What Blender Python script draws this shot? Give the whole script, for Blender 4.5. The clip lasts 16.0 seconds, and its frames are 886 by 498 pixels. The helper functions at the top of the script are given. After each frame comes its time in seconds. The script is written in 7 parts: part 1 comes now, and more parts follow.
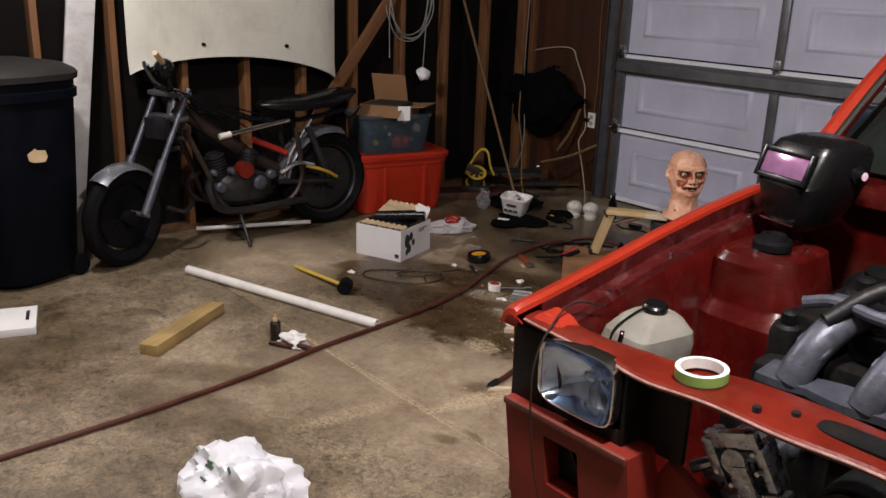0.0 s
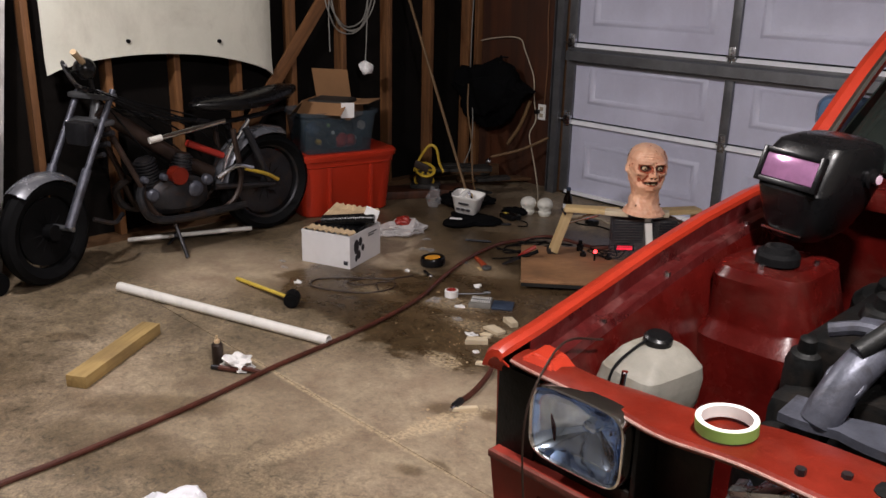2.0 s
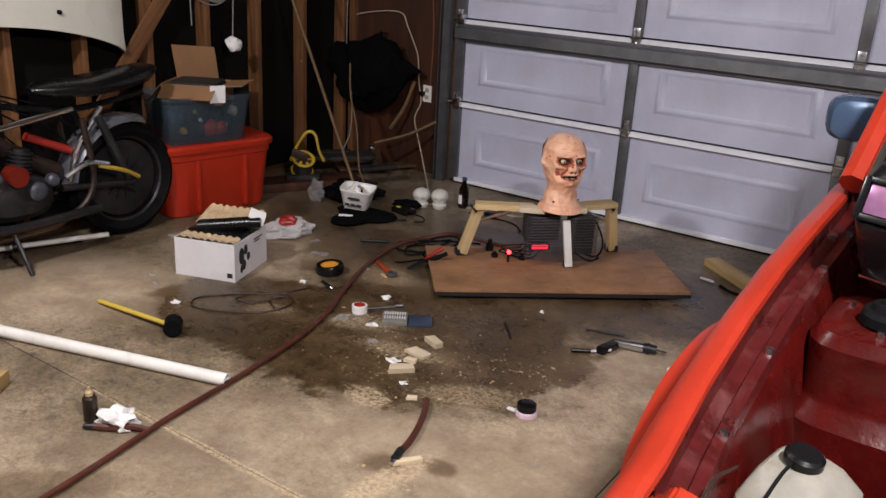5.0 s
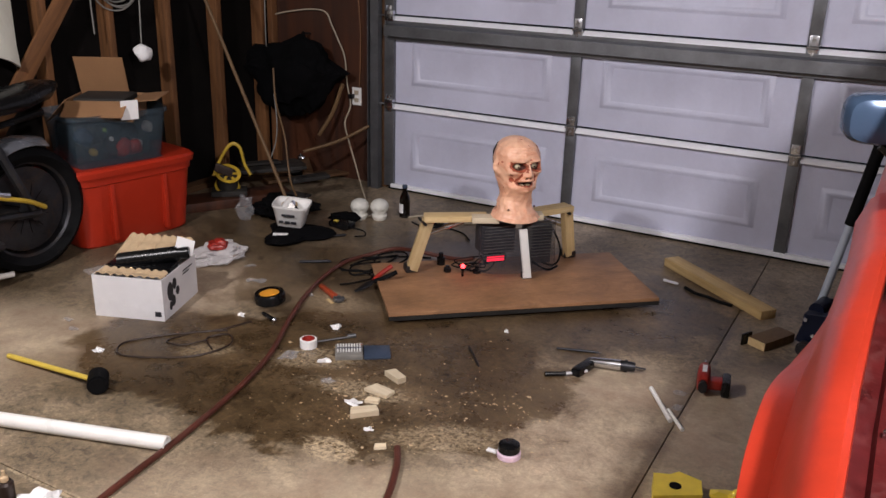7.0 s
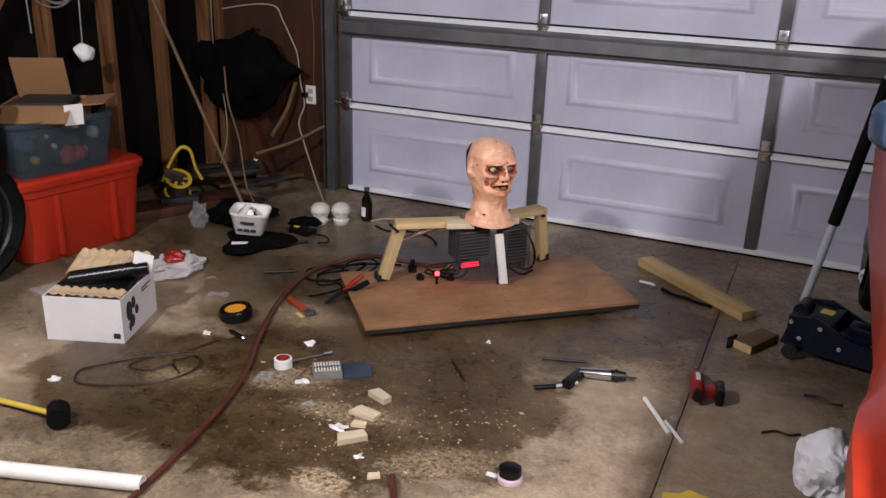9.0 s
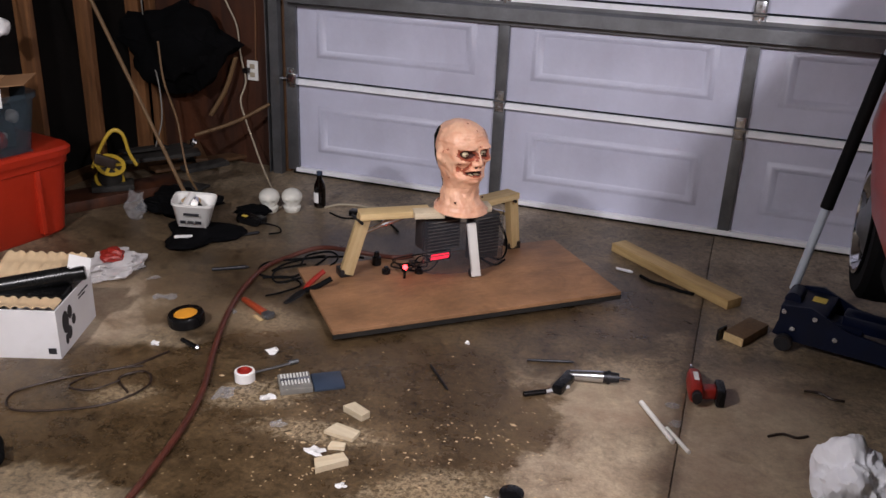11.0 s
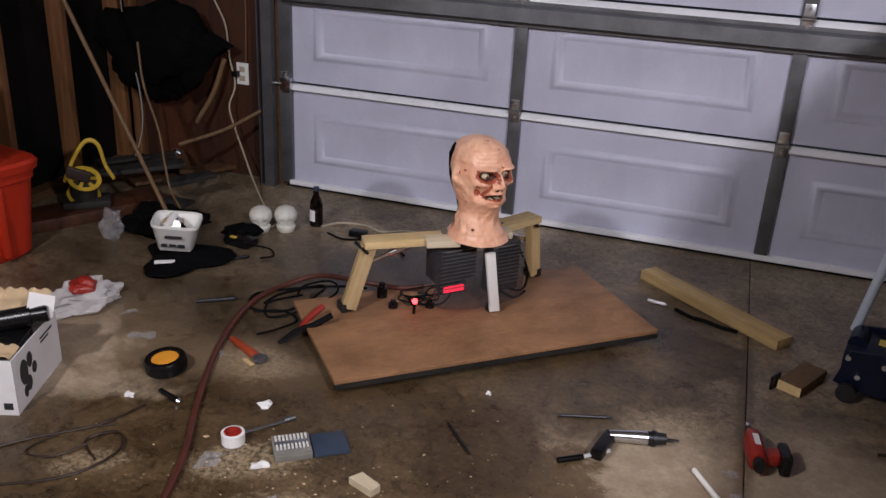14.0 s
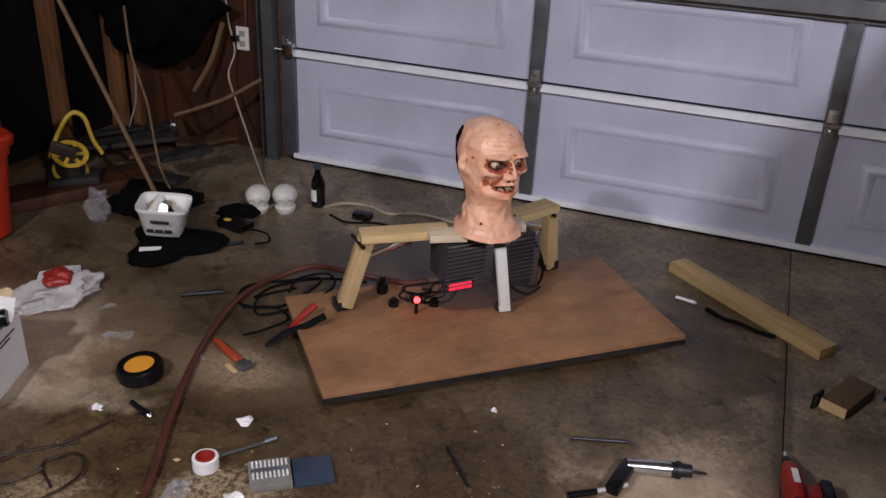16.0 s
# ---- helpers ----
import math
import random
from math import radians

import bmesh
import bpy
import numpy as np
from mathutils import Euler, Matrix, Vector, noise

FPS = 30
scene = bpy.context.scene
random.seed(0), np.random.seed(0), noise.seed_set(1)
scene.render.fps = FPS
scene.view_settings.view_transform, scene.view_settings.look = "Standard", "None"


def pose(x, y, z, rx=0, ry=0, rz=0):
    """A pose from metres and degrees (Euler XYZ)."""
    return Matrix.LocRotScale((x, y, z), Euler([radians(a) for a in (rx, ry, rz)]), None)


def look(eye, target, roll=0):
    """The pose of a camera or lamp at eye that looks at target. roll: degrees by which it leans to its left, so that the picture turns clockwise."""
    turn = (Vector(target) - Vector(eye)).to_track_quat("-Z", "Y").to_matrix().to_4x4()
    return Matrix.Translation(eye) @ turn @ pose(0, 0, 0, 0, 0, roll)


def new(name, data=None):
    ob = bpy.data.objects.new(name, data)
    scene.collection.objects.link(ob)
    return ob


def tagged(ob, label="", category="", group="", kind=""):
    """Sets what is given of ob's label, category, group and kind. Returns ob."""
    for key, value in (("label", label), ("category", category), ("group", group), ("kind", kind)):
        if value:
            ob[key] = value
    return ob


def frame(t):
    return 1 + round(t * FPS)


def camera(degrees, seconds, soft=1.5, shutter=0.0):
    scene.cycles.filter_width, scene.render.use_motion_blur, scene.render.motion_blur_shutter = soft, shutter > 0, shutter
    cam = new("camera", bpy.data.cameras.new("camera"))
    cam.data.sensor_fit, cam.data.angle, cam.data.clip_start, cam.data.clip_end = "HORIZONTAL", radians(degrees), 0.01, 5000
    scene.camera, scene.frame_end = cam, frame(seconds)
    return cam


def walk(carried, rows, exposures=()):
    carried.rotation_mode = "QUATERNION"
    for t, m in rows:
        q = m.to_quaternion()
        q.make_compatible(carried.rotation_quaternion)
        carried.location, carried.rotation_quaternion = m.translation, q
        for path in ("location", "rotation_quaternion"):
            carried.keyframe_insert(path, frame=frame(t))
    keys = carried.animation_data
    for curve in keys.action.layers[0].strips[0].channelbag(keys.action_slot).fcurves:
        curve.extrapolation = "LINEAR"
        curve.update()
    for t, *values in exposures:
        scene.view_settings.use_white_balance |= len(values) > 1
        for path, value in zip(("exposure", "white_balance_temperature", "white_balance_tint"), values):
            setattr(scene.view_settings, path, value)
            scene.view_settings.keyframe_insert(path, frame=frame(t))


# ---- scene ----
cam = camera(54.2, 16.0)
PATH = [
    (0, (4.054, -5.177, 1.578), (2.61, -3.93, 0.978), 2.0),
    (0.5, (4.016, -5.172, 1.576), (2.592, -3.905, 0.97), 2.2),
    (1, (3.983, -5.151, 1.571), (2.584, -3.861, 0.959), 2.6),
    (1.5, (3.907, -5.09, 1.563), (2.524, -3.782, 0.95), 1.8),
    (2, (3.813, -5.029, 1.566), (2.462, -3.69, 0.949), 1.3),
    (2.5, (3.711, -4.981, 1.562), (2.381, -3.631, 0.923), 2.4),
    (3, (3.562, -4.951, 1.559), (2.312, -3.525, 0.924), 1.5),
    (3.5, (3.428, -4.943, 1.567), (2.272, -3.443, 0.925), 1.7),
    (4, (3.329, -4.933, 1.564), (2.207, -3.407, 0.921), 1.2),
    (4.2, (3.306, -4.922, 1.558), (2.2, -3.387, 0.91), 1.7),
    (6.5, (2.983, -4.645, 1.555), (2.018, -3.034, 0.867), 2.8),
    (7, (2.9, -4.62, 1.553), (2.006, -2.965, 0.872), 1.6),
    (7.5, (2.783, -4.616, 1.561), (1.972, -2.92, 0.879), 1.0),
    (8, (2.713, -4.618, 1.568), (1.945, -2.898, 0.896), 1.4),
    (10.3, (2.535, -4.386, 1.556), (1.817, -2.676, 0.808), 2.6),
    (10.5, (2.494, -4.369, 1.546), (1.816, -2.642, 0.799), 2.7),
    (11, (2.386, -4.33, 1.552), (1.798, -2.578, 0.79), 2.4),
    (11.5, (2.307, -4.301, 1.547), (1.781, -2.533, 0.773), 2.1),
    (12, (2.251, -4.271, 1.54), (1.774, -2.489, 0.768), 2.2),
    (12.5, (2.22, -4.255, 1.529), (1.775, -2.474, 0.734), 2.5),
    (13, (2.195, -4.209, 1.528), (1.733, -2.435, 0.729), 2.8),
    (13.5, (2.2, -4.091, 1.525), (1.672, -2.321, 0.756), 2.1),
    (14, (2.153, -3.956, 1.516), (1.591, -2.198, 0.745), 3.0),
    (14.5, (2.141, -3.843, 1.518), (1.539, -2.113, 0.715), 3.5),
    (15, (2.14, -3.738, 1.52), (1.537, -2.02, 0.693), 2.6),
    (15.5, (2.135, -3.647, 1.533), (1.538, -1.933, 0.693), 2.4),
    (16, (2.117, -3.608, 1.529), (1.511, -1.915, 0.654), 2.8),
]
walk(cam, [(t, look(eye, target, roll)) for t, eye, target, roll in PATH], [(0, 0.21, 6480, 16), (2.5, 0.38, 6420, 16), (4.2, 0.55, 6360, 16), (7, 0.76, 6270, 17), (10.5, 0.80, 6160, 17), (13, 0.68, 6100, 17), (16, 0.53, 6000, 17)])

# ---- light and exposure ----
world = bpy.data.worlds.new("world")
world.use_nodes = True
world.node_tree.nodes["Background"].inputs[0].default_value = (0.5, 0.55, 0.65, 1)
world.node_tree.nodes["Background"].inputs[1].default_value = 0.015
scene.world = world


def bulb_lamp(name, x, y, z, watts, colour, size):
    d = bpy.data.lights.new(name, "POINT")
    d.energy, d.color, d.shadow_soft_size = watts, colour, size
    ob = new(name, d)
    ob.location = (x, y, z)
    return ob


bulb_lamp("bulb_light", 3.66, -4.22, 2.555, 186, (1.0, 0.97, 0.94), 0.08)
bulb_lamp("bulb_light", 0.46, -4.24, 2.555, 128, (1.0, 0.97, 0.94), 0.08)

# ---- materials ----
MATS = {}


def ramp_node(nt, stops):
    r = nt.nodes.new("ShaderNodeValToRGB")
    e = r.color_ramp.elements
    while len(e) < len(stops):
        e.new(0.5)
    for el, (p, c) in zip(e, stops):
        el.position = p
        el.color = (*c, 1) if len(c) == 3 else c
    return r


def noise_node(nt, vec, scale, detail=4, rough=0.6, distort=0.0):
    n = nt.nodes.new("ShaderNodeTexNoise")
    n.inputs["Scale"].default_value, n.inputs["Detail"].default_value = scale, detail
    n.inputs["Roughness"].default_value, n.inputs["Distortion"].default_value = rough, distort
    nt.links.new(vec, n.inputs["Vector"])
    return n


def mix_node(nt, fac, a, b, mode="MIX"):
    m = nt.nodes.new("ShaderNodeMix")
    m.data_type, m.blend_type = "RGBA", mode
    for sock, v in ((m.inputs[0], fac), (m.inputs[6], a), (m.inputs[7], b)):
        if isinstance(v, (int, float)):
            sock.default_value = v
        elif isinstance(v, tuple):
            sock.default_value = (*v[:3], 1)
        else:
            nt.links.new(v, sock)
    return m.outputs[2]


def math_node(nt, op, a, b=0.0, clamp=False):
    m = nt.nodes.new("ShaderNodeMath")
    m.operation, m.use_clamp = op, clamp
    for sock, v in ((m.inputs[0], a), (m.inputs[1], b)):
        if isinstance(v, (int, float)):
            sock.default_value = v
        else:
            nt.links.new(v, sock)
    return m.outputs[0]


def start_mat(name):
    m = bpy.data.materials.new(name)
    m.use_nodes = True
    nt = m.node_tree
    return m, nt, nt.nodes["Principled BSDF"], nt.nodes.new("ShaderNodeTexCoord")


def bump_to(nt, bsdf, height, strength, dist=0.01):
    b = nt.nodes.new("ShaderNodeBump")
    b.inputs["Strength"].default_value, b.inputs["Distance"].default_value = strength, dist
    nt.links.new(height, b.inputs["Height"])
    nt.links.new(b.outputs[0], bsdf.inputs["Normal"])


def surf(name, base, rough=0.5, metal=0.0, vary=0.15, scale=6.0, fine=60.0, bump=0.1, dirt=None, dirt_amount=0.5, coat=0.0, stretch=(1, 1, 1), rough_vary=0.12, spec=0.5, sheen=0.0, world_space=False):
    """A painted, plastic, metal or cloth surface with broad and fine variation and optional dirt."""
    m, nt, b, tc = start_mat(name)
    mp = nt.nodes.new("ShaderNodeMapping")
    mp.inputs["Scale"].default_value = stretch
    src = nt.nodes.new("ShaderNodeNewGeometry").outputs["Position"] if world_space else tc.outputs["Object"]
    nt.links.new(src, mp.inputs[0])
    vec = mp.outputs[0]
    n1, n2 = noise_node(nt, vec, scale, 5), noise_node(nt, vec, fine, 3)
    lo, hi = tuple(c * (1 - vary) for c in base), tuple(min(1, c * (1 + vary)) for c in base)
    r = ramp_node(nt, [(0.3, lo), (0.7, hi)])
    nt.links.new(n1.outputs["Fac"], r.inputs[0])
    col = mix_node(nt, vary * 0.6, r.outputs[0], n2.outputs["Fac"], "OVERLAY")
    if dirt:
        n3 = noise_node(nt, vec, scale * 0.7, 8, 0.7, 0.6)
        rr = ramp_node(nt, [(0.5, (0, 0, 0)), (0.68, (1, 1, 1))])
        nt.links.new(n3.outputs["Fac"], rr.inputs[0])
        col = mix_node(nt, math_node(nt, "MULTIPLY", rr.outputs[0], dirt_amount), col, dirt)
    nt.links.new(col, b.inputs["Base Color"])
    rv = math_node(nt, "ADD", math_node(nt, "MULTIPLY", n1.outputs["Fac"], rough_vary * 2), rough - rough_vary, True)
    nt.links.new(rv, b.inputs["Roughness"])
    b.inputs["Metallic"].default_value = metal
    b.inputs["Specular IOR Level"].default_value = spec
    b.inputs["Coat Weight"].default_value = coat
    b.inputs["Coat Roughness"].default_value = 0.12
    b.inputs["Sheen Weight"].default_value = sheen
    if bump:
        bump_to(nt, b, n2.outputs["Fac"], bump, 0.004)
    MATS[name] = m
    return m


def wood(name, light, dark, along=0, scale=18.0, rough=0.65, stain=None):
    """Sawn timber, grain along one local axis."""
    m, nt, b, tc = start_mat(name)
    mp = nt.nodes.new("ShaderNodeMapping")
    s = [scale, scale, scale]
    s[along] = scale * 0.06
    mp.inputs["Scale"].default_value = s
    inf = nt.nodes.new("ShaderNodeObjectInfo")
    shift = nt.nodes.new("ShaderNodeVectorMath")
    shift.operation = "ADD"
    sc = nt.nodes.new("ShaderNodeVectorMath")
    sc.operation = "SCALE"
    sc.inputs[0].default_value = (7, 11, 5)
    nt.links.new(inf.outputs["Random"], sc.inputs["Scale"])
    nt.links.new(tc.outputs["Object"], shift.inputs[0])
    nt.links.new(sc.outputs[0], shift.inputs[1])
    nt.links.new(shift.outputs[0], mp.inputs[0])
    n = noise_node(nt, mp.outputs[0], 1.0, 6, 0.65, 1.2)
    n2 = noise_node(nt, shift.outputs[0], 5.0, 5)
    r = ramp_node(nt, [(0.28, dark), (0.5, tuple((a + c) / 2 for a, c in zip(light, dark))), (0.68, light)])
    nt.links.new(n.outputs["Fac"], r.inputs[0])
    col = mix_node(nt, 0.3, r.outputs[0], n2.outputs["Fac"], "OVERLAY")
    if stain:
        rr = ramp_node(nt, [(0.48, (0, 0, 0)), (0.7, (1, 1, 1))])
        n4 = noise_node(nt, shift.outputs[0], 2.6, 6)
        nt.links.new(n4.outputs["Fac"], rr.inputs[0])
        col = mix_node(nt, math_node(nt, "MULTIPLY", rr.outputs[0], 0.7), col, stain)
    hv = nt.nodes.new("ShaderNodeHueSaturation")
    nt.links.new(math_node(nt, "ADD", math_node(nt, "MULTIPLY", inf.outputs["Random"], 0.35), 0.82), hv.inputs["Value"])
    nt.links.new(col, hv.inputs["Color"])
    nt.links.new(hv.outputs[0], b.inputs["Base Color"])
    b.inputs["Roughness"].default_value = rough
    bump_to(nt, b, n.outputs["Fac"], 0.25, 0.004)
    MATS[name] = m
    return m


def blob_mask(nt, pos, wob, cx, cy, rx, ry, turn, soft):
    """1 inside a ragged-edged oval on the floor, 0 outside."""
    mp = nt.nodes.new("ShaderNodeMapping")
    mp.vector_type = "TEXTURE"
    mp.inputs["Location"].default_value, mp.inputs["Rotation"].default_value = (cx, cy, 0), (0, 0, radians(turn))
    mp.inputs["Scale"].default_value = (rx, ry, 100)
    nt.links.new(pos, mp.inputs[0])
    ln = nt.nodes.new("ShaderNodeVectorMath")
    ln.operation = "LENGTH"
    nt.links.new(mp.outputs[0], ln.inputs[0])
    d = math_node(nt, "ADD", ln.outputs["Value"], math_node(nt, "MULTIPLY", math_node(nt, "SUBTRACT", wob, 0.5), 0.9))
    mr = nt.nodes.new("ShaderNodeMapRange")
    mr.inputs["From Min"].default_value, mr.inputs["From Max"].default_value = 1 - soft, 1 + soft
    mr.inputs["To Min"].default_value, mr.inputs["To Max"].default_value = 1, 0
    mr.interpolation_type = "SMOOTHSTEP"
    nt.links.new(d, mr.inputs["Value"])
    return mr.outputs[0]


def floor_material():
    m, nt, b, tc = start_mat("stained_concrete")
    pos = nt.nodes.new("ShaderNodeNewGeometry").outputs["Position"]
    big, mid = noise_node(nt, pos, 1.1, 7, 0.62, 0.5), noise_node(nt, pos, 5.0, 7, 0.7)
    fine, wob = noise_node(nt, pos, 160, 3), noise_node(nt, pos, 4.2, 8, 0.7, 0.4)
    r1 = ramp_node(nt, [(0.3, (0.105, 0.076, 0.043)), (0.5, (0.215, 0.168, 0.112)), (0.7, (0.37, 0.30, 0.225))])
    nt.links.new(big.outputs["Fac"], r1.inputs[0])
    r2 = ramp_node(nt, [(0.34, (0.26, 0.24, 0.21)), (0.5, (0.48, 0.47, 0.45)), (0.66, (0.72, 0.71, 0.68))])
    nt.links.new(mid.outputs["Fac"], r2.inputs[0])
    col = mix_node(nt, 0.8, r1.outputs[0], r2.outputs[0], "OVERLAY")
    spots = noise_node(nt, pos, 13.0, 6, 0.75, 0.3)
    rs = ramp_node(nt, [(0.31, (1, 1, 1)), (0.39, (0, 0, 0))])
    nt.links.new(spots.outputs["Fac"], rs.inputs[0])
    col = mix_node(nt, math_node(nt, "MULTIPLY", rs.outputs[0], 0.6), col, (0.045, 0.033, 0.02))
    grit, blot = noise_node(nt, pos, 60, 6, 0.8), noise_node(nt, pos, 24, 8, 0.75, 0.8)
    rg = ramp_node(nt, [(0.34, (0.12, 0.12, 0.12)), (0.5, (0.5, 0.5, 0.5)), (0.66, (0.88, 0.86, 0.82))])
    nt.links.new(grit.outputs["Fac"], rg.inputs[0])
    col = mix_node(nt, 0.55, col, rg.outputs[0], "OVERLAY")
    rb = ramp_node(nt, [(0.36, (0.15, 0.14, 0.13)), (0.48, (0.5, 0.5, 0.5)), (0.62, (0.68, 0.67, 0.65))])
    nt.links.new(blot.outputs["Fac"], rb.inputs[0])
    col = mix_node(nt, 0.75, col, rb.outputs[0], "OVERLAY")
    fleck = nt.nodes.new("ShaderNodeTexVoronoi")
    fleck.inputs["Scale"].default_value = 26
    nt.links.new(pos, fleck.inputs["Vector"])
    fl = math_node(nt, "MULTIPLY", math_node(nt, "LESS_THAN", fleck.outputs["Distance"], 0.085), math_node(nt, "GREATER_THAN", blot.outputs["Fac"], 0.54))
    col = mix_node(nt, math_node(nt, "MULTIPLY", fl, 0.6), col, (0.5, 0.44, 0.36))
    col = mix_node(nt, 0.3, col, fine.outputs["Fac"], "OVERLAY")
    w = wob.outputs["Fac"]
    # Ragged stains; the last oval paints in the weaker light at front left.
    stains_and_dimming = [(1.27, -2.2, 0.80, 0.56, 20, 0.05, 0.88), (2.0, -1.12, 0.42, 0.24, 25, 0.08, 0.84), (1.2, -1.3, 1.1, 0.75, 20, 0.12, 0.74), (0.1, -1.1, 0.8, 0.6, 0, 0.22, 0.55), (0.35, -2.75, 0.3, 0.2, 30, 0.4, 0.4), (2.3, -0.7, 0.8, 0.5, 0, 0.4, 0.4), (1.78, -2.98, 0.09, 0.05, 20, 0.4, 0.6), (-0.75, -3.0, 0.4, 1.2, 0, 0.4, 0.4), (0.62, -2.40, 0.52, 0.38, 15, 0.10, 0.90), (1.994, -3.354, 0.05, 0.03, 20, 0.4, 0.6), (2.04, -3.265, 0.05, 0.022, 0, 0.4, 0.6), (1.93, -2.89, 0.06, 0.045, 0, 0.3, 0.65), (1.0, -3.79, 0.32, 0.08, 45, 0.45, 0.5), (0.55, -4.1, 0.35, 0.12, 30, 0.4, 0.45), (1.2, -4.0, 0.4, 0.13, 20, 0.45, 0.4), (0.1, -4.1, 0.14, 0.07, 0, 0.4, 0.6),
              (2.75, -1.45, 0.14, 0.06, 10, 0.4, 0.65), (2.55, -1.95, 0.06, 0.03, 0, 0.4, 0.5), (2.6, -1.35, 0.3, 0.12, 0, 0.4, 0.4), (3.6, -2.5, 1.2, 1.6, 0, 0.4, 0.35), (2.44, -1.55, 0.18, 0.1, 40, 0.4, 0.3), (0.2, -3.75, 0.1, 0.05, 40, 0.4, 0.5), (2.378, -1.2, 0.032, 0.85, 0, 0.5, 0.72), (2.378, -2.3, 0.03, 0.6, 0, 0.5, 0.5), (2.0, -0.75, 0.35, 0.14, 10, 0.15, 0.6), (0.2, -4.4, 0.9, 0.45, 10, 0.5, 0.45)]
    wet_dim = None
    for cx, cy, rx, ry, turn, soft, amount in stains_and_dimming:
        k = math_node(nt, "MULTIPLY", blob_mask(nt, pos, w, cx, cy, rx, ry, turn, soft), amount)
        wet_dim = k if wet_dim is None else math_node(nt, "MAXIMUM", wet_dim, k)
    # Pale patches: cleaner concrete, plus painted brightness where more light falls.
    for cx, cy, rx, ry, turn, amount in [(2.2, -2.2, 0.36, 0.55, 20, 0.35), (2.0, -2.75, 0.5, 0.22, 15, 0.30), (1.75, -3.15, 0.75, 0.42, 10, 0.35), (2.15, -1.75, 0.30, 0.16, 30, 0.35), (1.0, -3.75, 0.5, 0.3, 0, 0.2), (0.72, -1.72, 0.2, 0.14, 0, 0.5), (2.62, -1.8, 0.25, 0.4, 0, 0.45), (0.05, -1.9, 0.45, 0.35, 20, 0.55), (-0.15, -2.75, 0.5, 0.35, 20, 0.55), (0.95, -1.75, 0.22, 0.10, 40, 0.35)]:
        k = math_node(nt, "MULTIPLY", blob_mask(nt, pos, mid.outputs["Fac"], cx, cy, rx, ry, turn, 0.35), amount)
        col = mix_node(nt, k, col, mix_node(nt, 0.6, (0.56, 0.45, 0.33), r2.outputs[0], "OVERLAY"))
    dark = mix_node(nt, 1.0, col, (0.27, 0.205, 0.125), "MULTIPLY")
    col = mix_node(nt, wet_dim, col, dark)
    # pale dust and sawdust streaks
    speck = ramp_node(nt, [(0.44, (0.1, 0.1, 0.1)), (0.56, (1, 1, 1))])
    nt.links.new(grit.outputs["Fac"], speck.inputs[0])
    speck = speck.outputs[0]
    dusty = math_node(nt, "ADD", math_node(nt, "MULTIPLY", math_node(nt, "SUBTRACT", blot.outputs["Fac"], 0.5), 2.6), 0.5)
    for cx, cy, rx, ry, turn, amount in [(1.835, -3.06, 0.20, 0.045, 80, 1.0), (1.633, -3.51, 0.19, 0.045, 82, 0.6), (1.337, -2.316, 0.20, 0.055, 10, 0.55), (1.467, -2.687, 0.09, 0.06, 0, 0.9), (0.653, -2.368, 0.10, 0.05, 30, 0.4), (1.75, -2.45, 0.2, 0.08, 30, 0.5), (1.05, -2.2, 0.16, 0.08, 30, 0.5), (1.5, -3.275, 0.75, 0.014, 0, 0.95), (0.8, -1.72, 0.13, 0.10, 0, 0.35)]:
        k = math_node(nt, "MULTIPLY", blob_mask(nt, pos, dusty, cx, cy, rx, ry, turn, 0.35), math_node(nt, "MULTIPLY", speck, amount))
        col = mix_node(nt, k, col, (0.60, 0.47, 0.30))
    chips = nt.nodes.new("ShaderNodeTexVoronoi")
    chips.inputs["Scale"].default_value = 38
    nt.links.new(pos, chips.inputs["Vector"])
    cm = math_node(nt, "LESS_THAN", chips.outputs["Distance"], 0.13)
    near = blob_mask(nt, pos, w, 1.5, -2.3, 0.75, 0.42, 15, 0.6)
    sp = math_node(nt, "MULTIPLY", math_node(nt, "MULTIPLY", cm, near), math_node(nt, "GREATER_THAN", mid.outputs["Fac"], 0.5))
    col = mix_node(nt, math_node(nt, "MULTIPLY", sp, 0.7), col, (0.5, 0.4, 0.24))
    nt.links.new(col, b.inputs["Base Color"])
    ro = math_node(nt, "SUBTRACT", math_node(nt, "ADD", math_node(nt, "MULTIPLY", mid.outputs["Fac"], 0.35), 0.38), math_node(nt, "MULTIPLY", wet_dim, 0.30))
    nt.links.new(ro, b.inputs["Roughness"])
    h = math_node(nt, "ADD", math_node(nt, "MULTIPLY", fine.outputs["Fac"], 0.4), mid.outputs["Fac"])
    bump_to(nt, b, math_node(nt, "ADD", h, grit.outputs["Fac"]), 0.25, 0.006)
    MATS["stained_concrete"] = m
    return m


def glass_mat(name, colour, rough=0.05, ior=1.45):
    m, nt, b, tc = start_mat(name)
    b.inputs["Base Color"].default_value = (*colour, 1)
    b.inputs["Transmission Weight"].default_value = 1.0
    b.inputs["Roughness"].default_value, b.inputs["IOR"].default_value = rough, ior
    n = noise_node(nt, tc.outputs["Object"], 30, 3)
    bump_to(nt, b, n.outputs["Fac"], 0.05, 0.003)
    MATS[name] = m
    return m


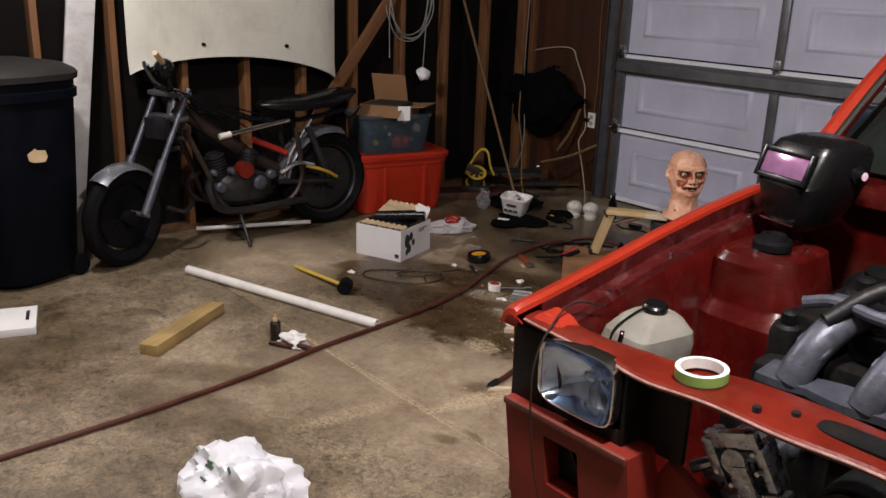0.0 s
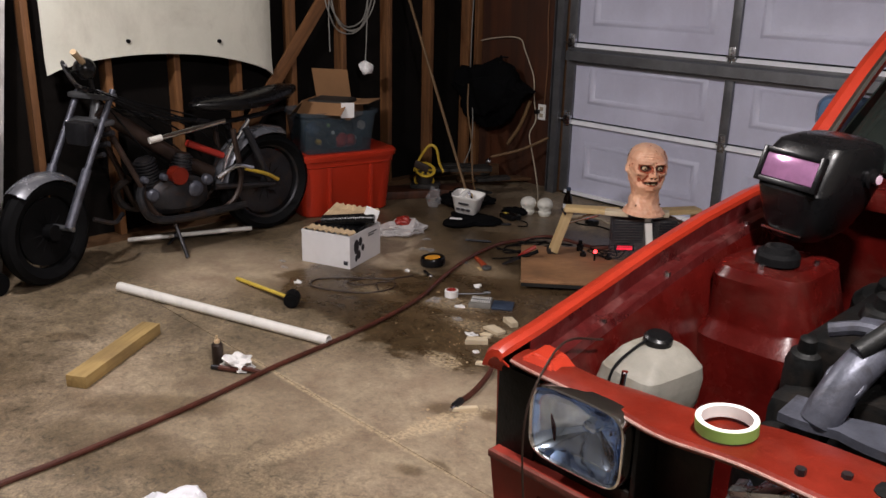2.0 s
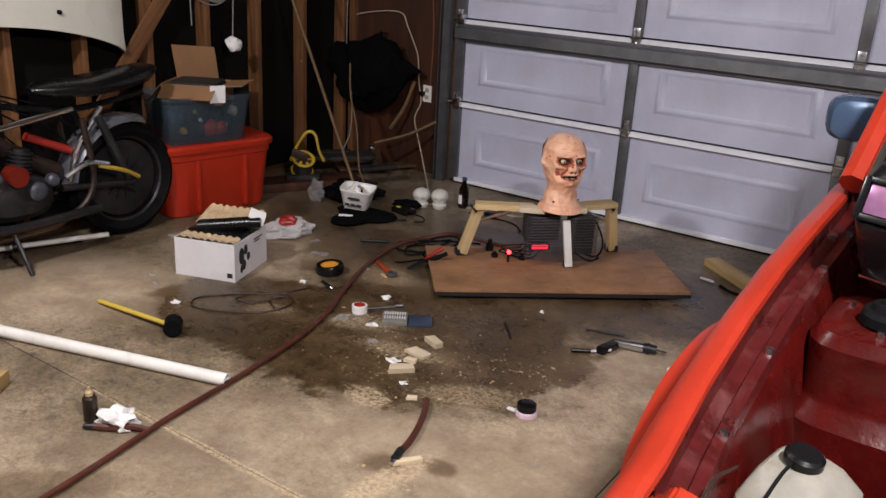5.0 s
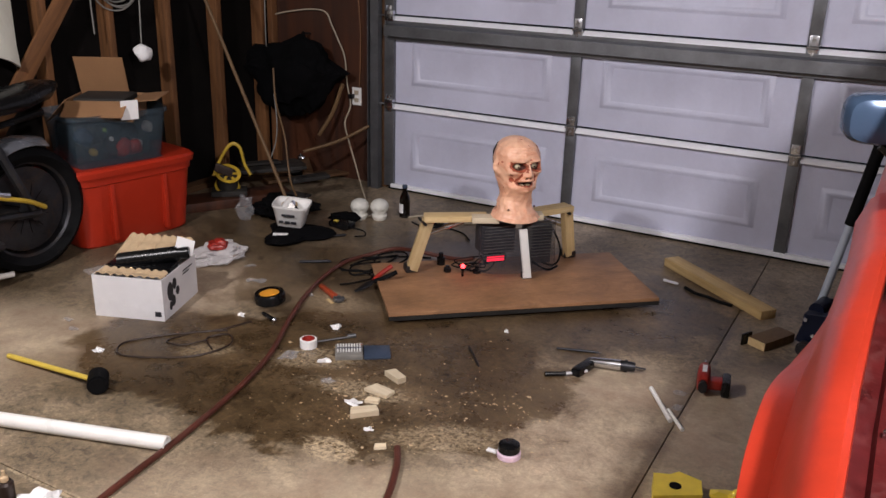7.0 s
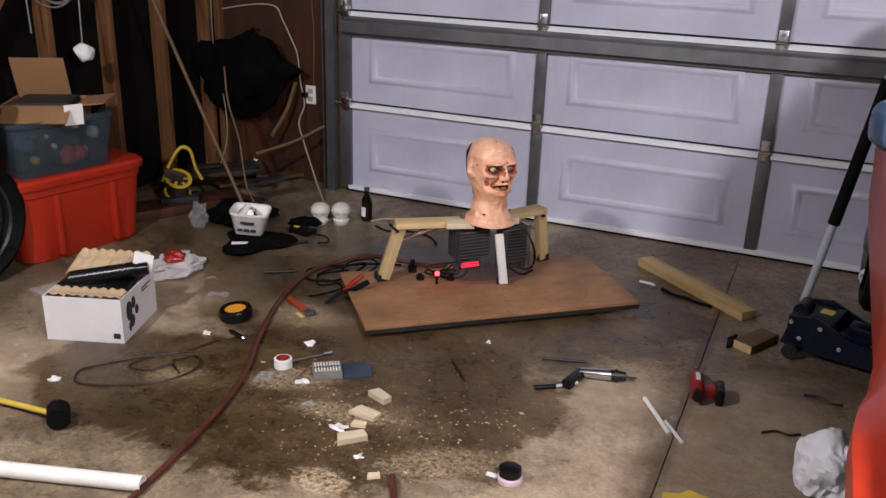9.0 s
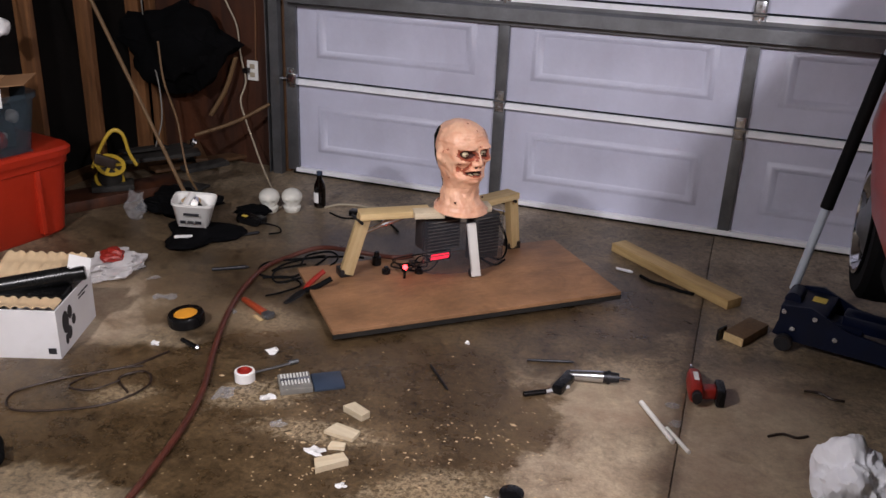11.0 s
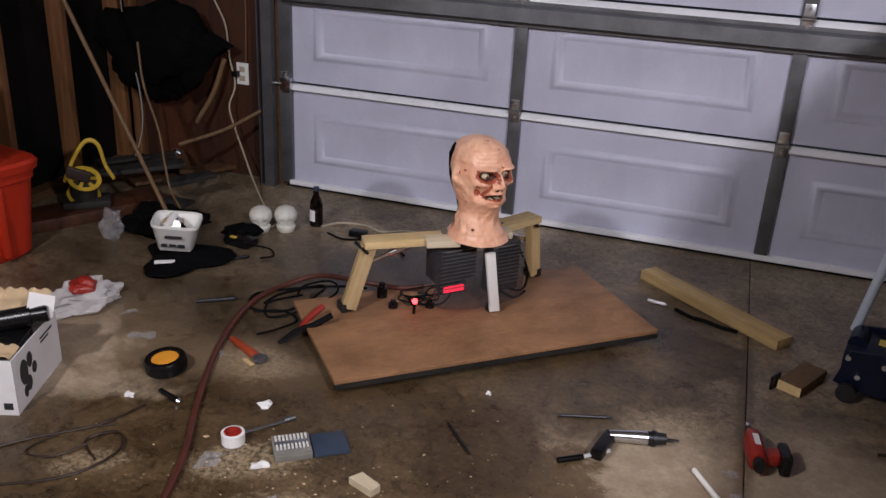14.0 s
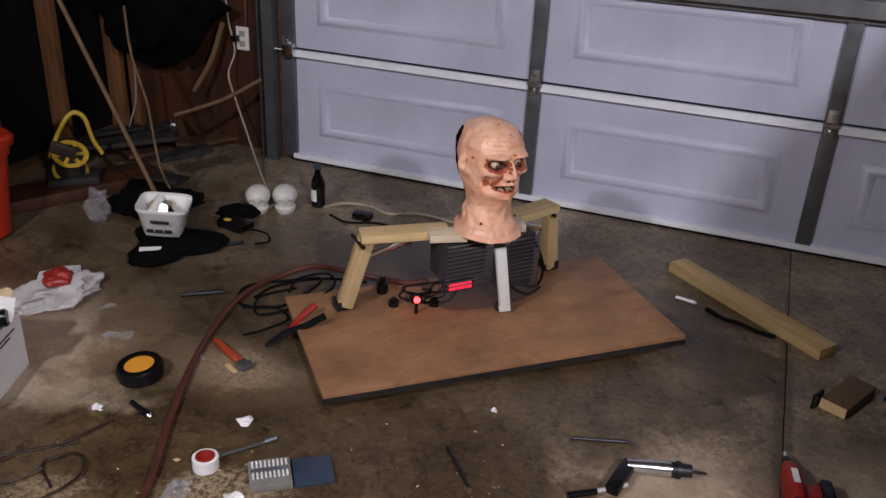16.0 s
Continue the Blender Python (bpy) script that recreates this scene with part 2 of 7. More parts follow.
def thin_clear(name, colour, opaque=0.25, rough=0.15):
    """Thin see-through plastic film or sheet."""
    m, nt, b, tc = start_mat(name)
    b.inputs["Base Color"].default_value = (*colour, 1)
    b.inputs["Roughness"].default_value = rough
    n = noise_node(nt, tc.outputs["Object"], 25, 4)
    nt.links.new(math_node(nt, "ADD", math_node(nt, "MULTIPLY", n.outputs["Fac"], 0.25), opaque - 0.1, True), b.inputs["Alpha"])
    bump_to(nt, b, n.outputs["Fac"], 0.3, 0.01)
    MATS[name] = m
    return m


def glow(name, colour, strength):
    m, nt, b, tc = start_mat(name)
    b.inputs["Base Color"].default_value = (*colour, 1)
    b.inputs["Emission Color"].default_value, b.inputs["Emission Strength"].default_value = (*colour, 1), strength
    MATS[name] = m
    return m


floor_material()
surf("door_steel", (0.55, 0.56, 0.69), 0.42, 0, 0.09, 2.5, 45, 0.12, dirt=(0.43, 0.42, 0.53), dirt_amount=0.35)
# Paler copy of door_steel: light caught by the folded edges, put into the colour.
surf("door_edge", (0.90, 0.91, 0.95), 0.3, 0, 0.06, 3, 80, 0.03)
surf("galvanised", (0.17, 0.175, 0.185), 0.42, 0.75, 0.2, 8, 70, 0.08)
surf("dark_steel", (0.045, 0.045, 0.05), 0.45, 0.8, 0.25, 10, 80, 0.1, dirt=(0.12, 0.07, 0.04))
surf("bright_metal", (0.62, 0.63, 0.66), 0.24, 1.0, 0.12, 10, 90, 0.05, rough_vary=0.08)
surf("chrome", (0.75, 0.76, 0.78), 0.10, 1.0, 0.06, 8, 60, 0.03, rough_vary=0.06)
surf("cast_aluminium", (0.09, 0.095, 0.12), 0.45, 0.5, 0.30, 14, 110, 0.25, dirt=(0.035, 0.03, 0.028), dirt_amount=0.8)
wood("stud_pine", (0.22, 0.095, 0.032), (0.09, 0.036, 0.012), 2, 22)
wood("stud_pine_flat", (0.14, 0.07, 0.027), (0.07, 0.03, 0.011), 1, 22)
wood("lumber_x", (0.60, 0.43, 0.20), (0.40, 0.26, 0.10), 0, 26, 0.7)
wood("lumber_pale", (0.66, 0.50, 0.27), (0.48, 0.33, 0.14), 0, 30, 0.7)
wood("lumber_old", (0.45, 0.31, 0.12), (0.26, 0.17, 0.06), 0, 26, 0.7, (0.16, 0.10, 0.05))
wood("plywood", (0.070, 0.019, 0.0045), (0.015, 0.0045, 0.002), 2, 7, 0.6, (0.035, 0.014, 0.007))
surf("hardboard", (0.31, 0.160, 0.076), 0.6, 0, 0.34, 9, 75, 0.4, dirt=(0.20, 0.10, 0.045), dirt_amount=0.7, stretch=(0.6, 1, 1))
wood("lumber_white", (0.80, 0.70, 0.52), (0.62, 0.50, 0.33), 0, 30, 0.7)
wood("handle_wood", (0.17, 0.10, 0.04), (0.10, 0.052, 0.02), 2, 30)
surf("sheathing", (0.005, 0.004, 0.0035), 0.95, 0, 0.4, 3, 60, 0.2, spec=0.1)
# For the unseen ceiling and walls, darkened so they bounce less light.
surf("drywall", (0.20, 0.18, 0.15), 0.8, 0, 0.08, 1.3, 120, 0.1)
surf("pump_alloy", (0.46, 0.50, 0.58), 0.28, 0.9, 0.5, 30, 70, 0.5, dirt=(0.05, 0.048, 0.046), dirt_amount=0.6)
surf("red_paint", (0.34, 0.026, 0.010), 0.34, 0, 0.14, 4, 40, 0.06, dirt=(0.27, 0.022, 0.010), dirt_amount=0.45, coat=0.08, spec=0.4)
# Bay and gutter reds: red_paint darkened, so the bay's shade sits in the colour.
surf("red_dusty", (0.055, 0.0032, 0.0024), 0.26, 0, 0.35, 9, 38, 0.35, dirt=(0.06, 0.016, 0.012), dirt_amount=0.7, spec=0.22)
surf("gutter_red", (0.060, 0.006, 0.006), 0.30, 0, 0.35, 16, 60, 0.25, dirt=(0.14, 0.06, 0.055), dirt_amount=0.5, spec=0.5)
surf("worn_lip", (0.32, 0.19, 0.16), 0.5, 0, 0.35, 30, 80, 0.25, dirt=(0.22, 0.05, 0.03), dirt_amount=0.8)
surf("red_worn", (0.125, 0.010, 0.004), 0.36, 0, 0.25, 8, 45, 0.35, dirt=(0.13, 0.020, 0.012), dirt_amount=0.7, spec=0.35)
surf("faded_red", (0.19, 0.020, 0.012), 0.5, 0, 0.2, 5, 60, 0.1, dirt=(0.10, 0.018, 0.012), dirt_amount=0.6, spec=0.3)
surf("bare_edge", (0.11, 0.025, 0.017), 0.6, 0, 0.4, 40, 90, 0.2, dirt=(0.22, 0.05, 0.03))
surf("black_rubber", (0.004, 0.004, 0.0045), 0.7, 0, 0.3, 12, 80, 0.2, spec=0.1)
surf("black_plastic", (0.005, 0.005, 0.0055), 0.27, 0, 0.25, 8, 70, 0.05, spec=0.3)
surf("engine_black", (0.005, 0.0055, 0.0055), 0.5, 0.1, 0.5, 14, 90, 0.35, dirt=(0.02, 0.014, 0.01), dirt_amount=0.8, spec=0.3)
surf("bin_blue", (0.002, 0.003, 0.006), 0.5, 0, 0.25, 5, 120, 0.12, dirt=(0.006, 0.006, 0.009), spec=0.08)
surf("bin_lid", (0.007, 0.006, 0.005), 0.75, 0, 0.35, 6, 120, 0.2, dirt=(0.028, 0.02, 0.015), dirt_amount=0.7)
surf("red_tote", (0.42, 0.026, 0.008), 0.36, 0, 0.10, 3, 90, 0.05)
surf("white_paint", (0.70, 0.68, 0.64), 0.55, 0, 0.08, 5, 60, 0.08, dirt=(0.42, 0.38, 0.32), dirt_amount=0.35)
surf("scuffed_white", (0.46, 0.45, 0.44), 0.6, 0, 0.14, 5, 60, 0.1, dirt=(0.24, 0.21, 0.18), dirt_amount=0.6)
surf("hood_white", (0.58, 0.57, 0.49), 0.5, 0, 0.07, 2.2, 60, 0.05, dirt=(0.30, 0.285, 0.23), dirt_amount=0.5)
surf("white_plastic", (0.80, 0.79, 0.76), 0.38, 0, 0.05, 6, 60, 0.04)
surf("pvc", (0.86, 0.84, 0.80), 0.3, 0, 0.05, 6, 60, 0.03, dirt=(0.6, 0.56, 0.5), dirt_amount=0.3)
surf("bag_film", (0.88, 0.89, 0.95), 0.35, 0, 0.06, 7, 45, 0.2)
surf("bag_print", (0.09, 0.16, 0.10), 0.4, 0, 0.3, 9, 60, 0.1)
surf("paper", (0.84, 0.83, 0.82), 0.75, 0, 0.05, 8, 80, 0.1)
surf("box_white", (0.74, 0.73, 0.74), 0.6, 0, 0.06, 4, 90, 0.06, dirt=(0.55, 0.52, 0.5), dirt_amount=0.4)
surf("cardboard", (0.26, 0.135, 0.06), 0.75, 0, 0.10, 5, 70, 0.12)
surf("cardboard_pale", (0.55, 0.40, 0.24), 0.75, 0, 0.1, 6, 70, 0.12)
surf("print_black", (0.02, 0.02, 0.025), 0.6, 0, 0.2, 8, 70, 0.0)
surf("hose_red", (0.082, 0.020, 0.011), 0.5, 0, 0.3, 9, 90, 0.15, dirt=(0.10, 0.04, 0.03))
surf("yellow_plastic", (0.50, 0.33, 0.03), 0.42, 0, 0.15, 9, 70, 0.06, dirt=(0.25, 0.15, 0.03))
surf("yellow_bright", (0.80, 0.60, 0.06), 0.5, 0, 0.12, 12, 70, 0.15)
surf("yellow_handle", (0.66, 0.48, 0.07), 0.45, 0, 0.12, 9, 70, 0.05)
surf("reservoir", (0.21, 0.20, 0.17), 0.5, 0, 0.2, 11, 50, 0.3, dirt=(0.16, 0.13, 0.085), dirt_amount=0.7)
surf("jack_blue", (0.0022, 0.005, 0.020), 0.38, 0.0, 0.3, 8, 70, 0.1, dirt=(0.006, 0.006, 0.01), dirt_amount=0.6, spec=0.3)
surf("satin_silver", (0.68, 0.68, 0.70), 0.34, 0.25, 0.1, 14, 80, 0.05)
surf("jack_silver", (0.55, 0.62, 0.72), 0.4, 0.3, 0.08, 8, 70, 0.04)
surf("tool_red", (0.30, 0.020, 0.012), 0.42, 0, 0.15, 12, 80, 0.06)
surf("tool_orange", (0.36, 0.055, 0.018), 0.42, 0, 0.15, 12, 80, 0.06)
surf("amber", (0.75, 0.32, 0.03), 0.4, 0, 0.1, 12, 80, 0.05)
surf("green_tape", (0.20, 0.33, 0.075), 0.55, 0, 0.1, 14, 90, 0.1)
surf("steel_blue", (0.045, 0.065, 0.105), 0.35, 0.2, 0.15, 10, 80, 0.05)
surf("skull_white", (0.72, 0.71, 0.64), 0.5, 0, 0.10, 18, 70, 0.1, dirt=(0.45, 0.42, 0.34), dirt_amount=0.4)
surf("dark_cloth", (0.0025, 0.0025, 0.003), 0.95, 0, 0.4, 9, 120, 0.3, spec=0.08)
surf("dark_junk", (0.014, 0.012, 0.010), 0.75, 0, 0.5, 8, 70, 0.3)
surf("smoke_grey", (0.045, 0.045, 0.05), 0.4, 0, 0.25, 10, 70, 0.1)
surf("brown_frame", (0.032, 0.019, 0.014), 0.45, 0.3, 0.3, 9, 70, 0.15)
surf("silver_paint", (0.30, 0.31, 0.35), 0.24, 0.7, 0.15, 8, 70, 0.08)
surf("cable_white", (0.40, 0.34, 0.25), 0.55, 0, 0.1, 8, 60, 0.03)
surf("cable_grey", (0.22, 0.21, 0.19), 0.5, 0, 0.15, 8, 60, 0.03)
surf("blue_tint", (0.06, 0.10, 0.17), 0.2, 0.3, 0.1, 5, 60, 0.02)
surf("skin", (0.97, 0.52, 0.34), 0.36, 0, 0.16, 16, 60, 0.4, dirt=(0.76, 0.25, 0.13), dirt_amount=0.6)
# Brown and near-black, also laid into mask creases and hollows as painted shade.
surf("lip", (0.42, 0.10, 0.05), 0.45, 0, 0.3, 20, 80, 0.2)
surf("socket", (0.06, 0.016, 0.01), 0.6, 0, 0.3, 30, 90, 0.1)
surf("teeth", (0.62, 0.53, 0.35), 0.4, 0, 0.15, 60, 90, 0.1)
surf("pink_lens", (0.34, 0.16, 0.30), 0.12, 0.4, 0.25, 20, 60, 0.0, rough_vary=0.05)
surf("pink_tape", (0.75, 0.55, 0.66), 0.4, 0, 0.1, 20, 70, 0.05)
surf("reflector", (0.50, 0.64, 1.0), 0.06, 1.0, 0.2, 22, 30, 0.1, rough_vary=0.04)
glass_mat("bottle_glass", (0.03, 0.018, 0.014), 0.05)
thin_clear("tote_clear", (0.07, 0.10, 0.125), 0.34, 0.2)
thin_clear("bag_thin", (0.80, 0.77, 0.77), 0.55, 0.3)
thin_clear("acrylic", (0.045, 0.045, 0.055), 0.30, 0.08)
thin_clear("lens_clear", (0.70, 0.78, 0.90), 0.02, 0.05)
thin_clear("film_clear", (0.62, 0.62, 0.64), 0.14, 0.15)
surf("window_glass", (0.012, 0.016, 0.014), 0.06, 0, 0.2, 6, 40, 0.0, rough_vary=0.03, spec=0.8)
glow("led_red", (1.0, 0.03, 0.03), 6.0)
glow("led_bar", (1.0, 0.02, 0.05), 1.6)
glow("bulb_glow", (1.0, 0.85, 0.65), 20.0)
M = MATS


# ---- mesh helpers ----
def box(bm, x0, x1, y0, y1, z0, z1, bev=0.0, m=None):
    r = bmesh.ops.create_cube(bm, size=1.0, matrix=Matrix.Translation(((x0 + x1) / 2, (y0 + y1) / 2, (z0 + z1) / 2)) @ Matrix.Diagonal((x1 - x0, y1 - y0, z1 - z0, 1)))
    vs = r["verts"]
    if bev:
        es = list({e for v in vs for e in v.link_edges})
        q = bmesh.ops.bevel(bm, geom=es, offset=bev, segments=2, profile=0.6, affect="EDGES")
        vs = list(set(q["verts"]) | {v for v in vs if v.is_valid})
    if m is not None:
        bmesh.ops.transform(bm, matrix=m, verts=vs)
    return vs


def cyl(bm, p0, p1, r0, r1=None, n=16, bev=0.0):
    r1 = r0 if r1 is None else r1
    p0, p1 = Vector(p0), Vector(p1)
    d = p1 - p0
    q = d.to_track_quat("Z", "Y").to_matrix().to_4x4()
    r = bmesh.ops.create_cone(bm, cap_ends=True, segments=n, radius1=r0, radius2=r1, depth=d.length, matrix=Matrix.Translation((p0 + p1) / 2) @ q)
    if bev:
        es = [e for e in {e for v in r["verts"] for e in v.link_edges} if any(len(f.verts) > 4 for f in e.link_faces)]
        bmesh.ops.bevel(bm, geom=es, offset=bev, segments=2, affect="EDGES")
    return r["verts"]


def spline(pts, step=6):
    """Points on a smooth curve through the given ones."""
    p = [Vector(a) for a in pts]
    p = [2 * p[0] - p[1], *p, 2 * p[-1] - p[-2]]
    out = []
    for i in range(1, len(p) - 2):
        for k in range(step):
            t = k / step
            a, b, c, d = p[i - 1], p[i], p[i + 1], p[i + 2]
            out.append(0.5 * ((2 * b) + (c - a) * t + (2 * a - 5 * b + 4 * c - d) * t * t + (3 * b - a - 3 * c + d) * t ** 3))
    return [*out, p[-2]]


def tube(bm, pts, r, n=8, smooth=6, radii=None):
    pts = spline(pts, smooth) if smooth else [Vector(a) for a in pts]
    rings, up = [], Vector((0, 0, 1))
    for i, p in enumerate(pts):
        d = (pts[min(i + 1, len(pts) - 1)] - pts[max(i - 1, 0)]).normalized()
        side = d.cross(up)
        if side.length < 0.05:
            side = d.cross(Vector((1, 0, 0)))
        side.normalize()
        up = side.cross(d).normalized()
        rr = r if radii is None else radii(i / (len(pts) - 1))
        rings.append([bm.verts.new(p + rr * (math.cos(a) * side + math.sin(a) * up)) for a in (2 * math.pi * k / n for k in range(n))])
    for a, b in zip(rings, rings[1:]):
        for k in range(n):
            bm.faces.new((a[k], a[(k + 1) % n], b[(k + 1) % n], b[k]))
    bm.faces.new(rings[0][::-1])
    bm.faces.new(rings[-1])


def lathe(bm, profile, n=24, m=None, cap=True):
    rings = [[bm.verts.new((r * math.cos(a), r * math.sin(a), z)) for a in (2 * math.pi * k / n for k in range(n))] for r, z in profile]
    for a, b in zip(rings, rings[1:]):
        for k in range(n):
            bm.faces.new((a[k], a[(k + 1) % n], b[(k + 1) % n], b[k]))
    if cap:
        bm.faces.new(rings[0][::-1])
        bm.faces.new(rings[-1])
    if m is not None:
        bmesh.ops.transform(bm, matrix=m, verts=[v for g in rings for v in g])


def loft(bm, rings, closed=True, caps=True):
    """Skin over rings of points of equal count."""
    vr = [[bm.verts.new(p) for p in g] for g in rings]
    n = len(vr[0])
    for a, b in zip(vr, vr[1:]):
        for k in range(n if closed else n - 1):
            bm.faces.new((a[k], a[(k + 1) % n], b[(k + 1) % n], b[k]))
    if caps and closed:
        bm.faces.new(vr[0][::-1])
        bm.faces.new(vr[-1])
    return vr


def prism(bm, poly, z0, z1, m=None):
    a = [bm.verts.new((x, y, z0)) for x, y in poly]
    b = [bm.verts.new((x, y, z1)) for x, y in poly]
    n = len(poly)
    bm.faces.new(a[::-1])
    bm.faces.new(b)
    for k in range(n):
        bm.faces.new((a[k], a[(k + 1) % n], b[(k + 1) % n], b[k]))
    if m is not None:
        bmesh.ops.transform(bm, matrix=m, verts=a + b)


def superring(z, cx, cy, hx, hy, n=28, e=4.0):
    out = []
    for k in range(n):
        a = 2 * math.pi * k / n
        c, s = math.cos(a), math.sin(a)
        out.append((cx + hx * math.copysign(abs(c) ** (2 / e), c), cy + hy * math.copysign(abs(s) ** (2 / e), s), z))
    return out


def solid(bm, thick):
    """Gives an open skin a thickness."""
    bmesh.ops.recalc_face_normals(bm, faces=bm.faces)
    bmesh.ops.solidify(bm, geom=list(bm.faces), thickness=thick)


def open_box(bm, hx, hy, h, t=0.004):
    """A box without a lid, its walls of one thickness."""
    r = bmesh.ops.create_cube(bm, size=1.0, matrix=Matrix.Translation((0, 0, h / 2)) @ Matrix.Diagonal((2 * hx, 2 * hy, h, 1)))
    top = max({f for v in r["verts"] for f in v.link_faces}, key=lambda f: f.calc_center_median().z)
    bmesh.ops.delete(bm, geom=[top], context="FACES_ONLY")
    solid(bm, t)


def part(name, bm, material, parent=None, label="", sharp=35, m=None):
    bmesh.ops.recalc_face_normals(bm, faces=bm.faces)
    me = bpy.data.meshes.new(name)
    bm.to_mesh(me)
    bm.free()
    for mm in material if isinstance(material, (list, tuple)) else [material]:
        me.materials.append(M[mm])
    me.shade_smooth()
    me.set_sharp_from_angle(angle=radians(sharp))
    ob = new(name, me)
    if m is not None:
        ob.matrix_basis = m
    if parent is not None:
        ob.parent = parent
    if label:
        tagged(ob, label)
    return ob


def thing(name, label, category, m=None, group="", kind=""):
    ob = new(name)
    ob.empty_display_size = 0.05
    if m is not None:
        ob.matrix_basis = m
    return tagged(ob, label, category, group, kind)


def boxed(name, dims, material, parent, bev=0.0, label="", m=None):
    bm = bmesh.new()
    box(bm, *dims, bev)
    return part(name, bm, material, parent, label, m=m)


def rod(name, p0, p1, r, material, parent, r1=None, n=14, label=""):
    bm = bmesh.new()
    cyl(bm, p0, p1, r, r1, n)
    return part(name, bm, material, parent, label)


def piped(name, pts, r, material, parent=None, n=8, label="", smooth=6):
    bm = bmesh.new()
    tube(bm, pts, r, n, smooth)
    return part(name, bm, material, parent, label)


def crumple(name, size, material, m, label, category, seed, flat=0.6, detail=4, gap=0.45, folds=1.0):
    """A crumpled bag, cloth or tissue: one uneven skin."""
    bm = bmesh.new()
    bmesh.ops.create_icosphere(bm, subdivisions=detail, radius=1.0)
    for v in bm.verts:
        p = v.co.copy()
        k = 1 + gap * noise.noise(p * 1.6 + Vector((seed, 0, 0))) - 0.75 * gap * abs(noise.noise(p * 2.6 + Vector((0, seed, 0)))) - 0.42 * folds * gap * abs(noise.noise(p * 5.1 + Vector((0, 0, seed)))) - 0.22 * folds * gap * abs(noise.noise(p * 11.0 + Vector((seed, seed, 0))))
        v.co = Vector((p.x * k * size[0], p.y * k * size[1], max(p.z * k, -flat) * size[2] + flat * size[2]))
    return tagged(part(name, bm, material, None, sharp=24, m=m), label, category)


# ---- the shell of the garage ----
FLOOR_X, FLOOR_Y = (-1.15, 2.38, 5.3), (-8.2, -3.27, 0.35)
floor = thing("floor", "stained bare concrete garage floor with control joints", "floor", kind="structure")
boxed("slab_bed", (-1.3, 5.45, -8.3, 0.45, -0.12, -0.0142), "stained_concrete", floor)
for i in range(2):
    for j in range(2):
        boxed("slab", (FLOOR_X[i] + 0.0018, FLOOR_X[i + 1] - 0.0018, FLOOR_Y[j] + 0.0018, FLOOR_Y[j + 1] - 0.0018, -0.014, 0.0), "stained_concrete", floor, 0.003)

STUD_Y = [-0.06 - 0.412 * k for k in range(20)]
west = thing("wall_west", "open stud wall with dark sheathing behind brown studs", "wall", kind="structure")
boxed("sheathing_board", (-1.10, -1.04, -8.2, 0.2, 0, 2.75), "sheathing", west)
boxed("bottom_plate", (-1.038, -0.952, -8.2, 0.0, 0.0, 0.038), "stud_pine_flat", west)
boxed("top_plate", (-1.038, -0.952, -8.2, 0.0, 2.71, 2.748), "stud_pine_flat", west)
stud = bmesh.new()
box(stud, -0.0445, 0.0445, -0.019, 0.019, 0.0, 2.67, 0.003)
first = part("stud", stud, "stud_pine", west, m=pose(-0.9945, STUD_Y[0], 0.039))
for y in STUD_Y[1:]:
    o = first.copy()
    scene.collection.objects.link(o)
    o.matrix_basis = pose(-0.9945, y, 0.039)
brace = bmesh.new()
box(brace, -0.008, 0.008, -0.045, 0.045, -0.1, 2.2, 0.002)
part("brace", brace, "stud_pine", west, "flat diagonal brace let across the studs", m=pose(-0.938, -2.05, 0.62, -38, 0, 0))

north = thing("wall_north", "plywood-lined wall beside the garage door", "wall", kind="structure")
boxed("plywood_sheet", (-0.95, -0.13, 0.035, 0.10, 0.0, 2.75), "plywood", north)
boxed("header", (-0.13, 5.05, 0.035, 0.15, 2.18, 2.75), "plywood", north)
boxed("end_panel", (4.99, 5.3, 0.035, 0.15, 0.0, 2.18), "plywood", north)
boxed("corner_stud", (-0.95, -0.91, -0.02, 0.034, 0.0, 2.6), "stud_pine", north, 0.002)
tagged(boxed("wall_east", (5.2, 5.3, -8.2, 0.15, 0, 2.75), "drywall", None), "garage side wall out of view, dark to cut bounced light", "wall", kind="structure")
tagged(boxed("wall_south", (-1.1, 5.3, -8.2, -8.1, 0, 2.75), "drywall", None), "garage back wall out of view, dark to cut bounced light", "wall", kind="structure")
tagged(boxed("ceiling", (-1.1, 5.3, -8.2, 0.2, 2.75, 2.85), "drywall", None), "garage ceiling out of view, dark to cut bounced light", "ceiling", kind="structure")

for x, y in ((3.66, -4.22), (0.46, -4.24)):
    lamp = thing("ceiling_light", "bare bulb in a white ceiling holder", "ceiling light", pose(x, y, 2.75), "bare bulbs on the ceiling")
    bm = bmesh.new()
    lathe(bm, [(0.055, 0.0), (0.055, -0.02), (0.035, -0.05), (0.02, -0.07)], 20)
    part("lampholder", bm, "white_plastic", lamp)
    bm = bmesh.new()
    lathe(bm, [(0.014, -0.07), (0.018, -0.10), (0.03, -0.125), (0.026, -0.15), (0.008, -0.165)], 16)
    part("bulb", bm, "bulb_glow", lamp)

# ---- sectional garage door ----
SEAM = [0.015, 0.553, 1.09, 1.627, 2.165]
DOOR_W = 4.86
door = thing("door_1", "closed pale grey steel sectional garage door", "garage door", kind="structure")
BAYS = [0.0, 1.215, 2.415, 3.63, DOOR_W]


